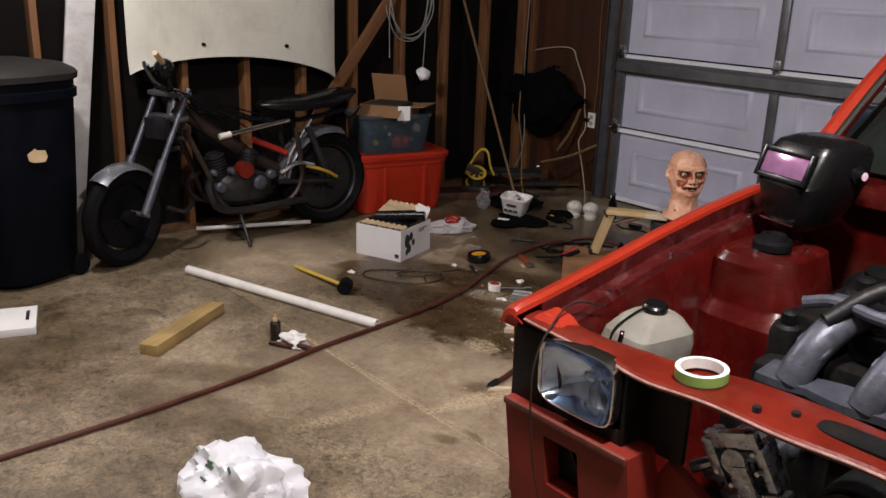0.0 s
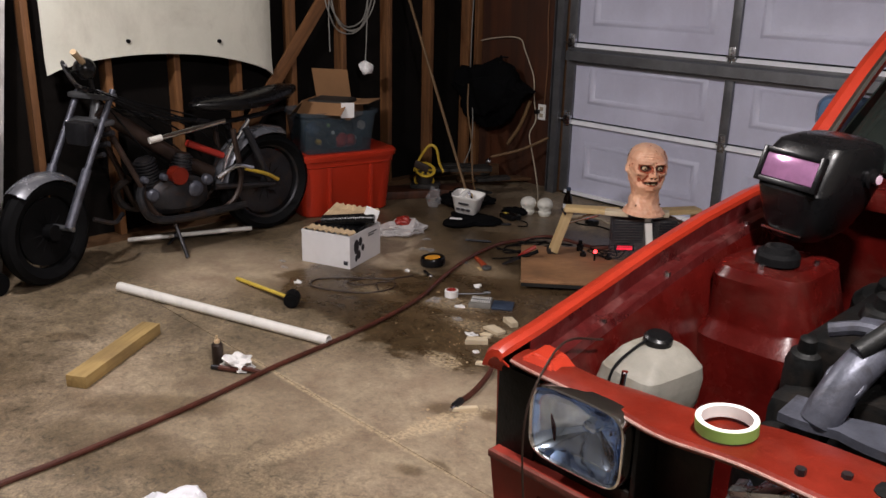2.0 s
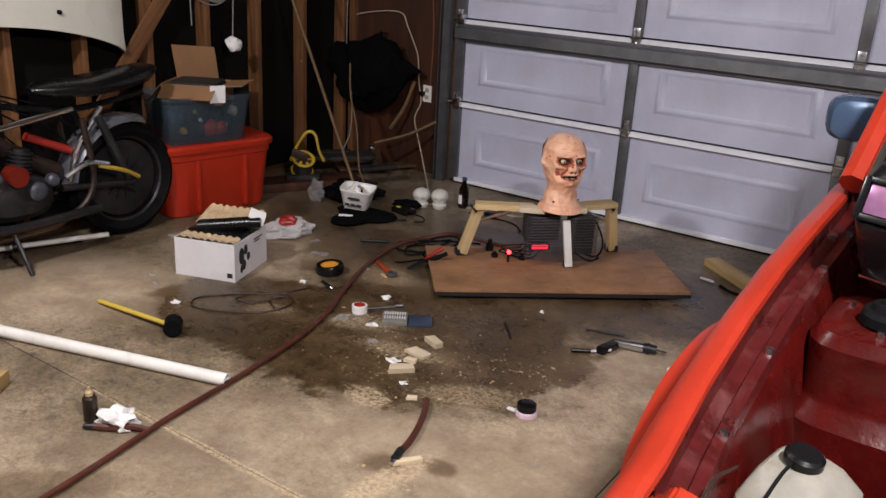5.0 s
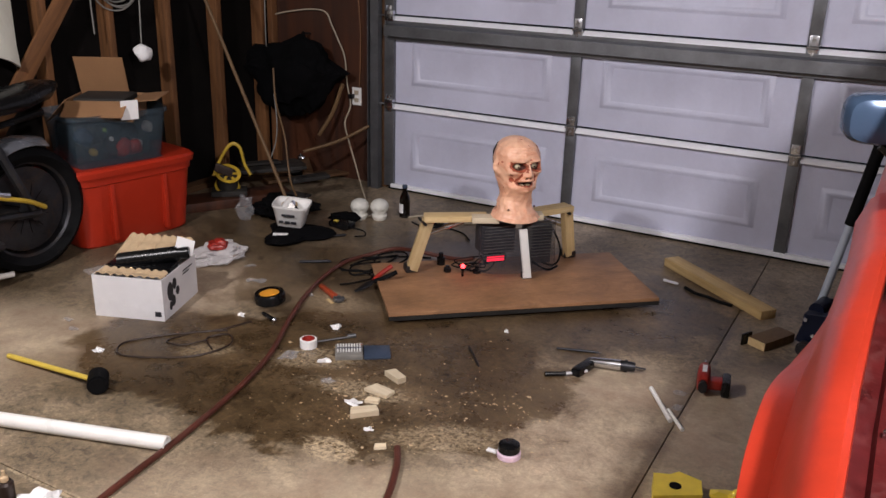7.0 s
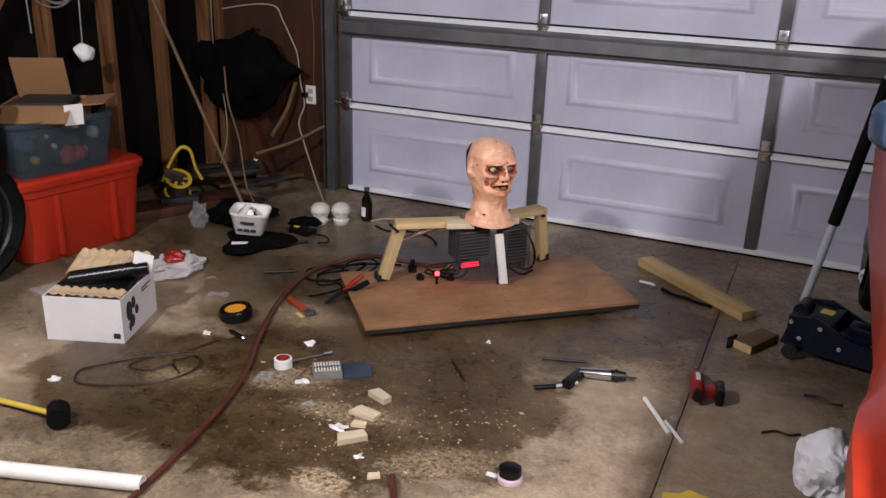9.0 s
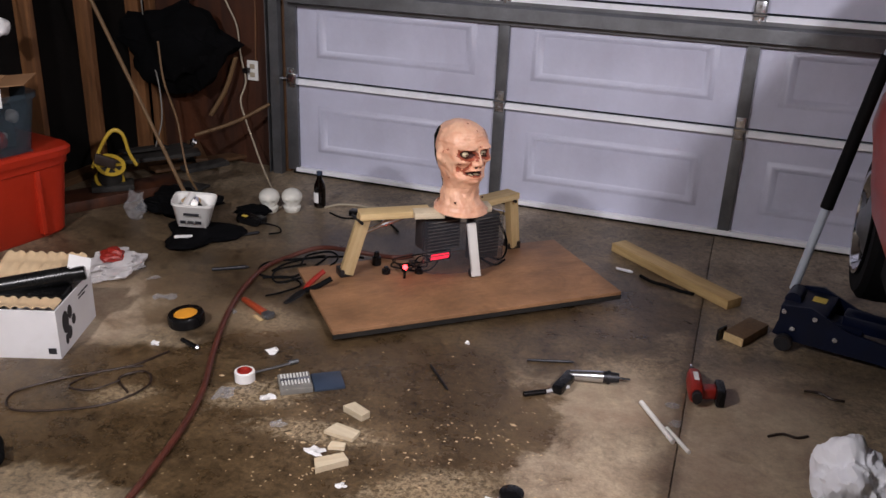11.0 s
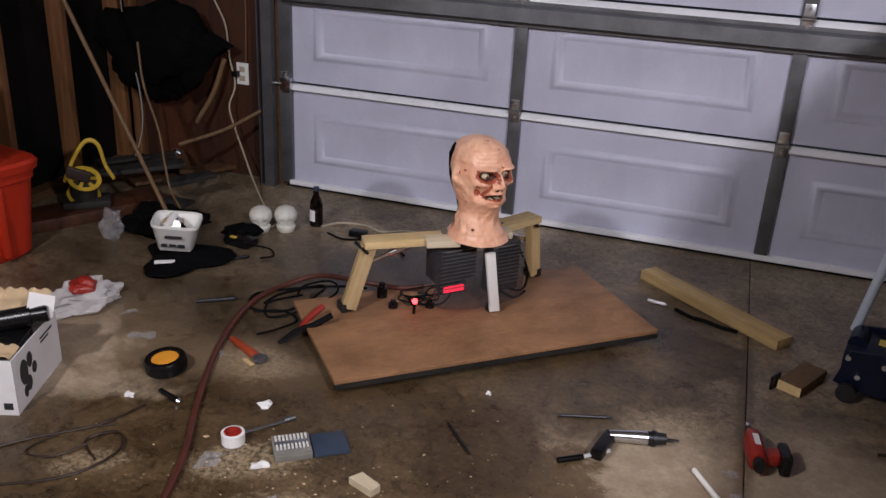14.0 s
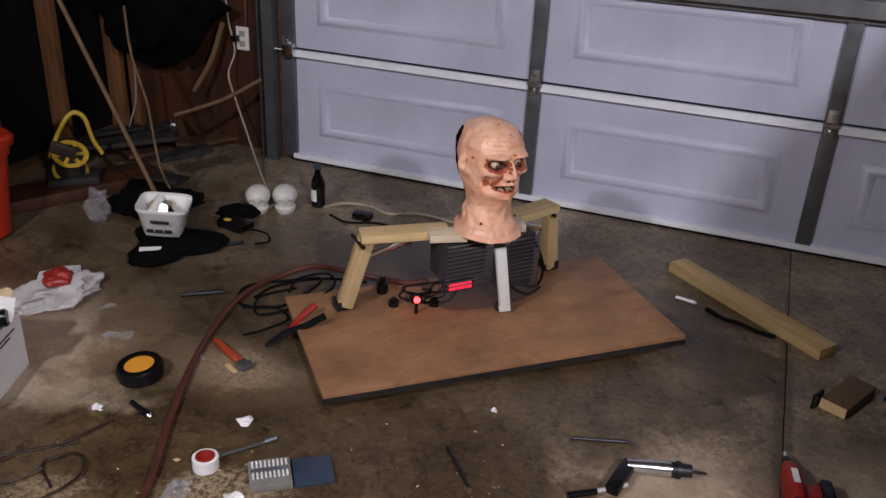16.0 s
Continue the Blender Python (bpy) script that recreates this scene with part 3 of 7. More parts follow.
def door_panel(w, h):
    """One bay of a door section, with its pressed rectangle."""
    bm = bmesh.new()
    mx, mz, t = 0.15, 0.115, 0.018

    def rect(i, y):
        return [bm.verts.new(p) for p in ((i * mx, y, i * mz), (w - i * mx, y, i * mz), (w - i * mx, y, h - i * mz), (i * mx, y, h - i * mz))]

    levels = [rect(0, 0), rect(0.97, 0), rect(1.0, -0.001), rect(1.11, -0.017), rect(1.23, -0.017), rect(1.37, 0.004), rect(1.40, 0.005)]
    back = [bm.verts.new((x, t + 0.02, z)) for x, z in ((0, 0), (w, 0), (w, h), (0, h))]
    for a, b in zip(levels, levels[1:]):
        for k in range(4):
            bm.faces.new((a[k], a[(k + 1) % 4], b[(k + 1) % 4], b[k]))
    bm.faces.new(levels[-1])
    for k in range(4):
        bm.faces.new((levels[0][k], back[k], back[(k + 1) % 4], levels[0][(k + 1) % 4]))
    bm.faces.new(back)
    return bm


for s in range(4):
    z0, z1 = SEAM[s] + 0.004, SEAM[s + 1] - 0.004
    sec = tagged(new("section"), "")
    sec.parent = door
    for b in range(4):
        part("panel", door_panel(BAYS[b + 1] - BAYS[b], z1 - z0 - 0.03), "door_steel", sec, m=pose(BAYS[b], 0.005, z0 + 0.003), sharp=70)
        lip = bmesh.new()
        loft(lip, [[(x, 0.012, z1), (x, -0.006, z1), (x, -0.030, z1 - 0.020), (x, -0.031, z1 - 0.026), (x, 0.012, z1 - 0.026)] for x in (BAYS[b] + (0.03 if b else 0.02), BAYS[b + 1] - 0.03)])
        part("top_lip", lip, "door_edge", sec, "folded edge coloured brighter for the light it catches")
    for b in range(5):
        xw = 0.029 if 0 < b < 4 else 0.035
        xc = min(max(BAYS[b], 0.0), DOOR_W)
        st = bmesh.new()
        box(st, xc - xw, xc + xw, -0.020, 0.004, z0, z1 - 0.002, 0.002)
        part("stile", st, "galvanised", sec)
        if s:
            h = bmesh.new()
            box(h, xc - 0.022, xc + 0.022, -0.026, -0.0205, z0 - 0.055, z0 + 0.055, 0.002)
            cyl(h, (xc - 0.028, -0.032, z0 - 0.004), (xc + 0.028, -0.032, z0 - 0.004), 0.009, n=10)
            for dz in (-0.035, 0.035):
                cyl(h, (xc, -0.026, z0 + dz), (xc, -0.034, z0 + dz), 0.008, n=6)
            part("hinge", h, "bright_metal", sec)
# horizontal stiffening strut under the second seam
bm = bmesh.new()
prof = [(-0.0, 1.062), (-0.012, 1.062), (-0.012, 1.045), (-0.062, 1.035), (-0.065, 0.975), (-0.012, 0.965), (-0.012, 0.948), (0.0, 0.948)]
loft(bm, [[(x, y - 0.021, z) for y, z in prof] for x in (0.0, DOOR_W)], closed=True)
part("strut", bm, "galvanised", door, "long galvanised stiffening strut", sharp=10)
bm = bmesh.new()
prof = [(-0.0, 2.14), (-0.012, 2.14), (-0.012, 2.12), (-0.062, 2.11), (-0.065, 2.05), (-0.012, 2.04), (0.0, 2.02)]
loft(bm, [[(x, y - 0.021, z) for y, z in prof] for x in (0.0, DOOR_W)], closed=True)
part("strut", bm, "galvanised", door, "long galvanised stiffening strut", sharp=10)
boxed("bottom_rail", (0.02, DOOR_W - 0.02, -0.030, 0.005, 0.012, 0.036), "door_edge", door, 0.003)
boxed("bottom_seal", (0.0, DOOR_W, -0.024, 0.016, 0.0, 0.0115), "black_rubber", door, 0.003)
for side, x in ((-1, -0.075), (1, DOOR_W + 0.075)):
    tr = thing("trim", "galvanised vertical door track on an angle bracket", "door track", kind="structure")
    bm = bmesh.new()
    prof = [(0.028, -0.03), (0.028, -0.075), (-0.028, -0.075), (-0.028, -0.03), (-0.022, -0.03), (-0.022, -0.069), (0.022, -0.069), (0.022, -0.03)]
    loft(bm, [[(x + px, py, z) for px, py in prof] for z in (0.0, 2.1)])
    part("track", bm, "galvanised", tr, sharp=10)
    boxed("angle", (x - 0.055, x - 0.049, -0.07, 0.03, 0.0, 2.3), "galvanised", tr)
    boxed("jamb", (x - 0.048, x + 0.05, -0.012, 0.03, 0.0, 2.18), "stud_pine_flat", tr, 0.002)
    for z in SEAM[1:4]:
        bm = bmesh.new()
        cyl(bm, (x, -0.05, z), (x + 0.12 * -side, -0.04, z), 0.006, n=8)
        cyl(bm, (x - 0.008, -0.052, z), (x + 0.008, -0.052, z), 0.021, n=16)
        box(bm, x - side * 0.09 - 0.03, x - side * 0.09 + 0.03, -0.05, -0.022, z - 0.03, z + 0.03, 0.003)
        part("roller", bm, "bright_metal", tr)


# ---- red car with its bonnet off, raised on a jack ----
car = thing("car", "small red hatchback raised off the floor, bonnet removed", "car", pose(0, 0, 0))
RIDGE = [(-3.998, 2.893, 0.948), (-3.9, 2.892, 0.962), (-3.7, 2.875, 0.985), (-3.5, 2.87, 1.02), (-3.3, 2.87, 1.052), (-3.1, 2.875, 1.078), (-2.9, 2.872, 1.082), (-2.7, 2.865, 1.085)]
CX = 3.69


def fender_ring(y, xr, zr):
    """Section of a front wing: flat slanting top, upright side, flared wheel arch."""
    dy = y + 3.31
    k = max(0.0, 1 - (dy / (0.40 if dy > 0 else 0.60)) ** 2) ** 0.8
    b = 0.070 * k
    low = 0.47 + (math.sqrt(max(0.0, 0.36 ** 2 - dy * dy)) if abs(dy) < 0.36 else 0.0)
    mid = max(low + 0.022, 0.74 + 0.14 * k)
    pts = [(xr - 0.016 - b, low), (xr - 0.026 - b, low + 0.006), (xr - 0.027 - b * 0.97, mid), (xr - 0.028 - b * 0.30, max(mid + 0.012, zr - 0.145)), (xr - 0.030, zr - 0.07), (xr - 0.010, zr - 0.016), (xr + 0.006, zr - 0.001), (xr + 0.026, zr + 0.004), (xr + 0.035, zr - 0.002), (xr + 0.037, zr - 0.012)]
    if y < -3.94:
        pts = [(max(x, xr - 0.022), max(z, zr - 0.05)) for x, z in pts]
    return [(x, y, z) for x, z in pts]


def mirrored(ring):
    return [(2 * CX - x, y, z) for x, y, z in ring]


def lerp_ridge(y):
    ys = [r[0] for r in RIDGE]
    return float(np.interp(y, ys, [r[1] for r in RIDGE])), float(np.interp(y, ys, [r[2] for r in RIDGE]))


stations = [-3.990, -3.95, -3.93] + [-3.9 + 0.05 * k for k in range(25)]
for flip in (False, True):
    rings = [fender_ring(y, *lerp_ridge(y)) for y in stations]
    nosey = [(xx * 0.8 + 0.2 * 2.92, -4.003, zz * 0.75 + 0.25 * 0.925) for xx, _, zz in rings[0]]
    tip = [(xx * 0.5 + 0.5 * 2.92, -4.006, zz * 0.4 + 0.6 * 0.920) for xx, _, zz in rings[0]]
    under = [(xx * 0.25 + 0.75 * 2.925, -3.985, zz * 0.2 + 0.8 * 0.903) for xx, _, zz in rings[0]]
    rings = [under, tip, nosey, *rings]
    bm = bmesh.new()
    loft(bm, [mirrored(r) for r in rings] if flip else rings, closed=False)
    solid(bm, 0.003)
    wing = part("front_wing", bm, "red_paint", car)
    # bolted gutter flange along the wing, dusty and rubbed through
    bm = bmesh.new()
    gut = []
    for y in stations[2:]:
        xr, zr = lerp_ridge(y)
        j = 0.002 * math.sin(31 * y)
        gut.append([(xr + 0.036, y, zr - 0.011), (xr + 0.038, y, zr - 0.046), (xr + 0.060, y, zr - 0.052 + j), (xr + 0.065, y, zr - 0.040 + j), (xr + 0.082, y, zr - 0.041 + j), (xr + 0.087, y, zr - 0.058)])
    loft(bm, [mirrored(r) for r in gut] if flip else gut, closed=False)
    solid(bm, 0.002)
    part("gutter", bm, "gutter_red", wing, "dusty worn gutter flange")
    for y in (-3.75, -3.52, -3.20, -3.0):
        xr, zr = lerp_ridge(y)
        xb = 2 * CX - xr - 0.076 if flip else xr + 0.076
        rod("bolt", (xb, y, zr - 0.043), (xb, y, zr - 0.033), 0.007, "bright_metal", wing, n=6)
    # inner wheel house wall, from the gutter down into the bay
    bm = bmesh.new()
    inner = []
    for y in stations[1:]:
        xr, zr = lerp_ridge(y)
        w = 0.02 * math.sin(9 * y)
        inner.append([(xr + 0.086, y, zr - 0.056), (xr + 0.10, y, zr - 0.085), (xr + 0.115 + w * 0.4, y, zr - 0.18), (xr + 0.15 + w, y, zr - 0.30), (xr + 0.21 + w, y, 0.58), (xr + 0.26, y, 0.46)])
    loft(bm, [mirrored(r) for r in inner] if flip else inner, closed=False)
    solid(bm, 0.003)
    part("inner_wing", bm, "red_dusty", car, "dusty red inner wing, darkened for the bay's shade")
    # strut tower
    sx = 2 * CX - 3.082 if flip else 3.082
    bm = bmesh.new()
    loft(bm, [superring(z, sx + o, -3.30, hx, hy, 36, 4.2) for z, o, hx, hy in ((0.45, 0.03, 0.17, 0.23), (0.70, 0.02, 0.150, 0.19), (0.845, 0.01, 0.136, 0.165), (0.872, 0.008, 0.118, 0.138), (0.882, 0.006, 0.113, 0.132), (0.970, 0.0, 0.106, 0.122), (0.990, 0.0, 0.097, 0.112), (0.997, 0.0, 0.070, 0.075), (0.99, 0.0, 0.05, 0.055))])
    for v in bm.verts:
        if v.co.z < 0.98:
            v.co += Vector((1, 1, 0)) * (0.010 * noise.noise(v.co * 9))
    tower = part("strut_tower", bm, "red_dusty", car, "dusty red strut tower, darkened for the bay's shade", sharp=28)
    bm = bmesh.new()
    lathe(bm, [(0.056, 0), (0.056, 0.016), (0.050, 0.024), (0.040, 0.024), (0.036, 0.034), (0.024, 0.036), (0.020, 0.028), (0.004, 0.028)], 28)
    part("strut_cap", bm, "black_rubber", tower, "black rubber strut mount", m=pose(sx, -3.315, 0.995) @ Matrix.Diagonal((0.8, 0.8, 1, 1)))
    for k in range(3):
        a = 2.1 * k + 0.5
        rod("stud_nut", (sx + 0.075 * math.cos(a), -3.31 + 0.075 * math.sin(a), 0.985), (sx + 0.075 * math.cos(a), -3.31 + 0.075 * math.sin(a), 1.004), 0.006, "bright_metal", tower, n=6)

# folded gussets that join the wings to the crossmember
for flip in (False, True):
    bm = bmesh.new()
    base = [(2.932, -3.972, 0.922), (3.022, -3.960, 0.900), (3.020, -3.895, 0.902), (2.935, -3.895, 0.925)]
    crown = [(2.950, -3.952, 0.936), (2.984, -3.946, 0.932), (2.990, -3.905, 0.934), (2.948, -3.905, 0.940)]
    rings = [[(2 * CX - x if flip else x, y, z) for x, y, z in r] for r in (base, crown)]
    loft(bm, rings)
    bmesh.ops.bevel(bm, geom=bm.edges[:], offset=0.004, segments=2, affect="EDGES")
    part("gusset", bm, "red_paint", car, "folded red corner gusset")

# front crossmember over the radiator, with its folded front edge
bm = bmesh.new()
rings, lip = [], []
for k in range(41):
    x = 2.925 + (2 * (CX - 2.925)) * k / 40
    u = abs(x - CX)
    dip = 0.002 * math.sin(14 * x) + 0.008 * math.exp(-((x - 3.22) / 0.06) ** 2)
    yb = float(np.interp(u, [0.0, 0.34, 0.50, 0.64, 0.77], [-3.800, -3.812, -3.850, -3.888, -3.905])) + 0.004 * math.sin(17 * x)
    yf = float(np.interp(u, [0.0, 0.40, 0.57, 0.77], [-3.950, -3.964, -3.960, -3.972])) + 0.005 * math.sin(23 * x)
    z = 0.905 + 0.022 * max(0.0, (u - 0.62) / 0.15) - dip * 0.5
    lip.append((x, yf - 0.001, z - 0.006))
    rings.append([(x, yf + 0.002, z - 0.014), (x, yf, z - 0.005), (x, yf + 0.006, z), (x, (yf + yb) / 2, z + 0.003 - dip), (x, yb - 0.012, z), (x, yb, z - 0.008), (x, yb, z - 0.045)])
loft(bm, rings, closed=False)
solid(bm, 0.004)
cross = part("front_crossmember", bm, "red_worn", car, "red front crossmember with chipped edge")
piped("worn_lip", lip, 0.0028, "worn_lip", cross, 6, "front lip rubbed to bare pale metal", 2)
for x in (3.58, 3.80):
    bm = bmesh.new()
    loft(bm, [superring(z, x, -3.885, 0.075, 0.028, 20, 3.5) for z in (0.9000, 0.9108)])
    part("slot", bm, "engine_black", cross)
for x, y in ((3.42, -3.93), (3.47, -3.895), (3.69, -3.90)):
    bm = bmesh.new()
    cyl(bm, (x, y, 0.90), (x, y, 0.917), 0.008, n=6)
    part("bolt", bm, "dark_steel", cross)

# headlights, their black surrounds, lower front panel
for flip in (False, True):
    def fx(a, b):
        return (2 * CX - b, 2 * CX - a) if flip else (a, b)

    for x0, x1, y0, z0, z1 in ((2.884, 2.973, -3.960, 0.70, 0.895), (3.169, 3.178, -3.955, 0.70, 0.885), (2.973, 3.169, -3.955, 0.70, 0.764)):
        boxed("surround_strip", (*fx(x0, x1), y0, -3.89, z0, z1), "engine_black", car, 0.003)
    boxed("headlight_bucket", (*fx(2.888, 3.178), -3.888, -3.880, 0.70, 0.90), "engine_black", car)
    boxed("grille_panel", (*fx(3.180, 3.275), -3.90, -3.885, 0.72, 0.892), "engine_black", car, 0.004)
    light = tagged(new("headlight"), "")
    light.parent = car
    hx0, hx1 = fx(2.974, 3.168)
    bm = bmesh.new()
    loft(bm, [superring(d, (hx0 + hx1) / 2, 0.836, 0.097 * k, 0.071 * k, 48, 5) for d, k in ((0.03, 1.0), (0.0, 1.0), (-0.006, 0.985), (-0.007, 0.95), (-0.003, 0.92), (0.02, 0.91))], caps=False)
    bmesh.ops.transform(bm, matrix=Matrix(((1, 0, 0, 0), (0, 0, 1, -3.974), (0, 1, 0, 0), (0, 0, 0, 1))), verts=bm.verts)
    part("bezel", bm, "chrome", light)
    bm = bmesh.new()
    loft(bm, [superring(d, (hx0 + hx1) / 2, 0.836, 0.0885 * k, 0.0645 * k, 48, 2.2 + 2.8 * k) for d, k in ((0.0, 1.0), (-0.006, 0.97), (-0.018, 0.9), (-0.032, 0.76), (-0.043, 0.6), (-0.052, 0.42), (-0.058, 0.25), (-0.060, 0.17), (-0.040, 0.15), (-0.036, 0.05), (-0.036, 0.005))], caps=False)
    bmesh.ops.transform(bm, matrix=Matrix(((1, 0, 0, 0), (0, 0, -1, -3.976), (0, 1, 0, 0), (0, 0, 0, 1))), verts=bm.verts)
    for v in bm.verts:
        v.co.y += 0.0035 * noise.noise(v.co * 32)
    part("reflector", bm, "reflector", light, sharp=50)
    bm = bmesh.new()
    hx = (hx0 + hx1) / 2
    rows = []
    for k in range(9):
        zz = 0.836 + 0.0635 * (k - 4) / 4
        rows.append([(hx + (0.087 - 0.004 * (abs(k - 4) == 4)) * (j - 12) / 12, -3.9775 - 0.008 * (1 - ((j - 12) / 12) ** 2) * (1 - ((k - 4) / 4) ** 2) - (0.0012 if j % 2 else 0), zz) for j in range(25)])
    loft(bm, rows, closed=False)
    solid(bm, 0.003)
    part("lens", bm, "lens_clear", light, "ribbed glass headlight lens", sharp=60)
    # lower panel
    x0, x1 = fx(2.892, 3.215)
    bm = bmesh.new()
    hole = fx(3.0, 3.09)
    for a, b, c, d in ((x0, hole[0], 0.44, 0.735), (hole[1], x1, 0.44, 0.735), (hole[0], hole[1], 0.692, 0.735), (hole[0], hole[1], 0.44, 0.585)):
        box(bm, a, b, -3.985, -3.90, c, d)
    bmesh.ops.remove_doubles(bm, verts=bm.verts, dist=0.001)
    for v in bm.verts:
        v.co.y += 0.10 * (0.735 - v.co.z) * (1 if v.co.y > -3.95 else 0.25)
        v.co.x += (0.735 - v.co.z) * 0.13 * (-1 if flip else 1)
    low = part("lower_panel", bm, "faded_red", car, "faded red lower front panel")
    boxed("duct", (hole[0] - 0.002, hole[1] + 0.002, -3.94, -3.895, 0.58, 0.70), "engine_black", low)
    boxed("edge_strip", (x0 + 0.002, x1 - 0.002, -3.992, -3.982, 0.724, 0.738), "bare_edge", low, 0.002)

# engine bay
boxed("bay_floor", (3.05, 4.33, -3.95, -2.9, 0.40, 0.46), "engine_black", car)
bm = bmesh.new()
box(bm, 2.98, 4.40, -2.93, -2.88, 0.42, 1.07)
box(bm, 2.96, 4.42, -3.0, -2.80, 1.06, 1.105, 0.01)
part("firewall", bm, "red_dusty", car, "dusty red firewall and scuttle, darkened for the bay's shade")
engine = tagged(new("engine"), "grimy black engine with grey alloy intake")
engine.parent = car
for nm, dims, bev in (("block", (3.33, 4.05, -3.62, -3.28, 0.46, 0.80), 0.03), ("timing_case", (3.215, 3.329, -3.60, -3.02, 0.46, 0.84), 0.03), ("case_cover", (3.22, 3.36, -3.50, -3.10, 0.842, 0.93), 0.03), ("cylinder_head", (3.36, 4.02, -3.58, -3.36, 0.802, 0.879), 0.02)):
    boxed(nm, dims, "engine_black", engine, bev)
for k in range(6):
    boxed("rib", (3.40 + 0.1 * k, 3.43 + 0.1 * k, -3.635, -3.55, 0.6, 0.79), "engine_black", engine, 0.004)
bm = bmesh.new()
box(bm, 3.38, 4.0, -3.54, -3.36, 0.88, 0.945, 0.025)
for k in range(5):
    cyl(bm, (3.45 + 0.12 * k, -3.45, 0.94), (3.45 + 0.12 * k, -3.45, 0.955), 0.012, n=6)
part("valve_cover", bm, "black_plastic", engine)
intake = tagged(new("intake_manifold"), "")
intake.parent = engine
bm = bmesh.new()
rings = []
for k in range(25):
    x = 3.275 + 0.60 * k / 24
    w = 0.022 + 0.016 * abs(math.cos(math.pi * (x - 3.30) / 0.145))
    w *= 0.85
    rings.append([(x, -3.645 - w, 0.836), (x, -3.645 - w, 0.852), (x, -3.645 + w * 1.4, 0.860), (x, -3.645 + w * 1.4, 0.844)])
loft(bm, rings)
part("flange", bm, "cast_aluminium", intake, sharp=50)
bm = bmesh.new()
rings = []
for k in range(25):
    x = 3.325 + 0.60 * k / 24
    w = 0.020 + 0.016 * abs(math.cos(math.pi * (x - 3.385) / 0.145))
    rings.append([(x, -3.515 - w, 0.975), (x, -3.515 - w, 0.988), (x, -3.515 + w, 0.994), (x, -3.515 + w, 0.980)])
loft(bm, rings)
part("upper_flange", bm, "cast_aluminium", intake, sharp=50)
for k in range(4):
    x = 3.335 + 0.145 * k
    piped("runner", [(x, -3.645, 0.845), (x + 0.010, -3.632, 0.885), (x + 0.025, -3.60, 0.93), (x + 0.04, -3.55, 0.96), (x + 0.05, -3.50, 0.965)], 0.033, "cast_aluminium", intake, 18)
    bm = bmesh.new()
    lathe(bm, [(0.031, 0), (0.034, 0.004), (0.034, 0.013), (0.031, 0.017)], 18)
    part("collar", bm, "cast_aluminium", intake, m=pose(x + 0.020, -3.612, 0.915, 50, 8, 0))
piped("rail", [(3.30, -3.575, 0.985), (3.36, -3.56, 1.0), (3.46, -3.57, 0.995), (3.60, -3.565, 1.005), (3.80, -3.57, 0.995)], 0.013, "cast_aluminium", intake, 10)
for k in range(4):
    rod("injector", (3.37 + 0.145 * k, -3.57, 0.995), (3.355 + 0.145 * k, -3.60, 0.94), 0.011, "bright_metal", intake, 0.007, 10)
piped("top_hose", [(3.36, -3.60, 0.97), (3.42, -3.52, 1.03), (3.52, -3.45, 1.06), (3.66, -3.42, 1.04), (3.80, -3.45, 0.96)], 0.017, "engine_black", engine, 12)
piped("chrome_pipe", [(3.37, -3.55, 0.985), (3.42, -3.50, 1.035), (3.46, -3.46, 1.05)], 0.012, "chrome", engine, 10)
rng = random.Random(5)
for k in range(14):
    x, y = rng.uniform(3.28, 4.0), rng.uniform(-3.55, -3.1)
    piped("wire", [(x, y, 0.82), (x + rng.uniform(-0.1, 0.1), y + rng.uniform(-0.1, 0.1), 0.93 + rng.uniform(0, 0.08)), (x + rng.uniform(-0.25, 0.25), y + rng.uniform(-0.1, 0.2), 0.88), (x + rng.uniform(-0.3, 0.3), y + rng.uniform(-0.1, 0.2), 0.72)], rng.uniform(0.005, 0.012), "black_rubber", engine, 6)
for x, y, z, r in ((3.25, -3.62, 0.74, 0.06), (3.24, -3.50, 0.88, 0.035), (3.26, -3.12, 0.9, 0.08), (3.30, -3.30, 0.93, 0.045)):
    bm = bmesh.new()
    lathe(bm, [(r, -0.18), (r, 0), (r * 0.8, 0.02), (r * 0.5, 0.025), (r * 0.45, 0.05), (r * 0.2, 0.055)], 18)
    part("canister", bm, "engine_black", engine, m=pose(x, y, z, 8, 5, 0))
# pump and pulleys low at the front
pump = tagged(new("pump"), "grimy bare alloy pump")
pump.parent = engine
bm = bmesh.new()
cyl(bm, (3.355, -3.83, 0.755), (3.375, -3.72, 0.775), 0.050, n=22, bev=0.006)
part("pump_body", bm, "pump_alloy", pump)
tilt = pose(3.365, -3.83, 0.765, 14, -22, 0)
for nm, dims in (("bracket", (-0.055, 0.05, -0.03, -0.012, 0.028, 0.062)), ("lug", (-0.062, -0.040, -0.035, 0.02, -0.05, 0.05)), ("lug", (0.036, 0.054, -0.03, 0.02, -0.06, 0.03)), ("cover_plate", (-0.02, 0.02, -0.045, -0.02, -0.075, 0.0)), ("foot_bar", (-0.07, 0.07, -0.03, -0.005, -0.082, -0.066)), ("arm", (-0.10, -0.05, -0.02, 0.0, -0.05, -0.03))):
    bm = bmesh.new()
    box(bm, *dims, 0.003, tilt)
    part(nm, bm, "pump_alloy", pump)
rod("pipe_stub", (3.27, -3.85, 0.70), (3.32, -3.84, 0.735), 0.013, "pump_alloy", pump, n=10)
rod("pipe_stub", (3.40, -3.82, 0.69), (3.43, -3.84, 0.63), 0.018, "pump_alloy", pump, n=10)
rod("shaft_nose", (3.36, -3.87, 0.76), (3.36, -3.83, 0.757), 0.024, "pump_alloy", pump, n=14)
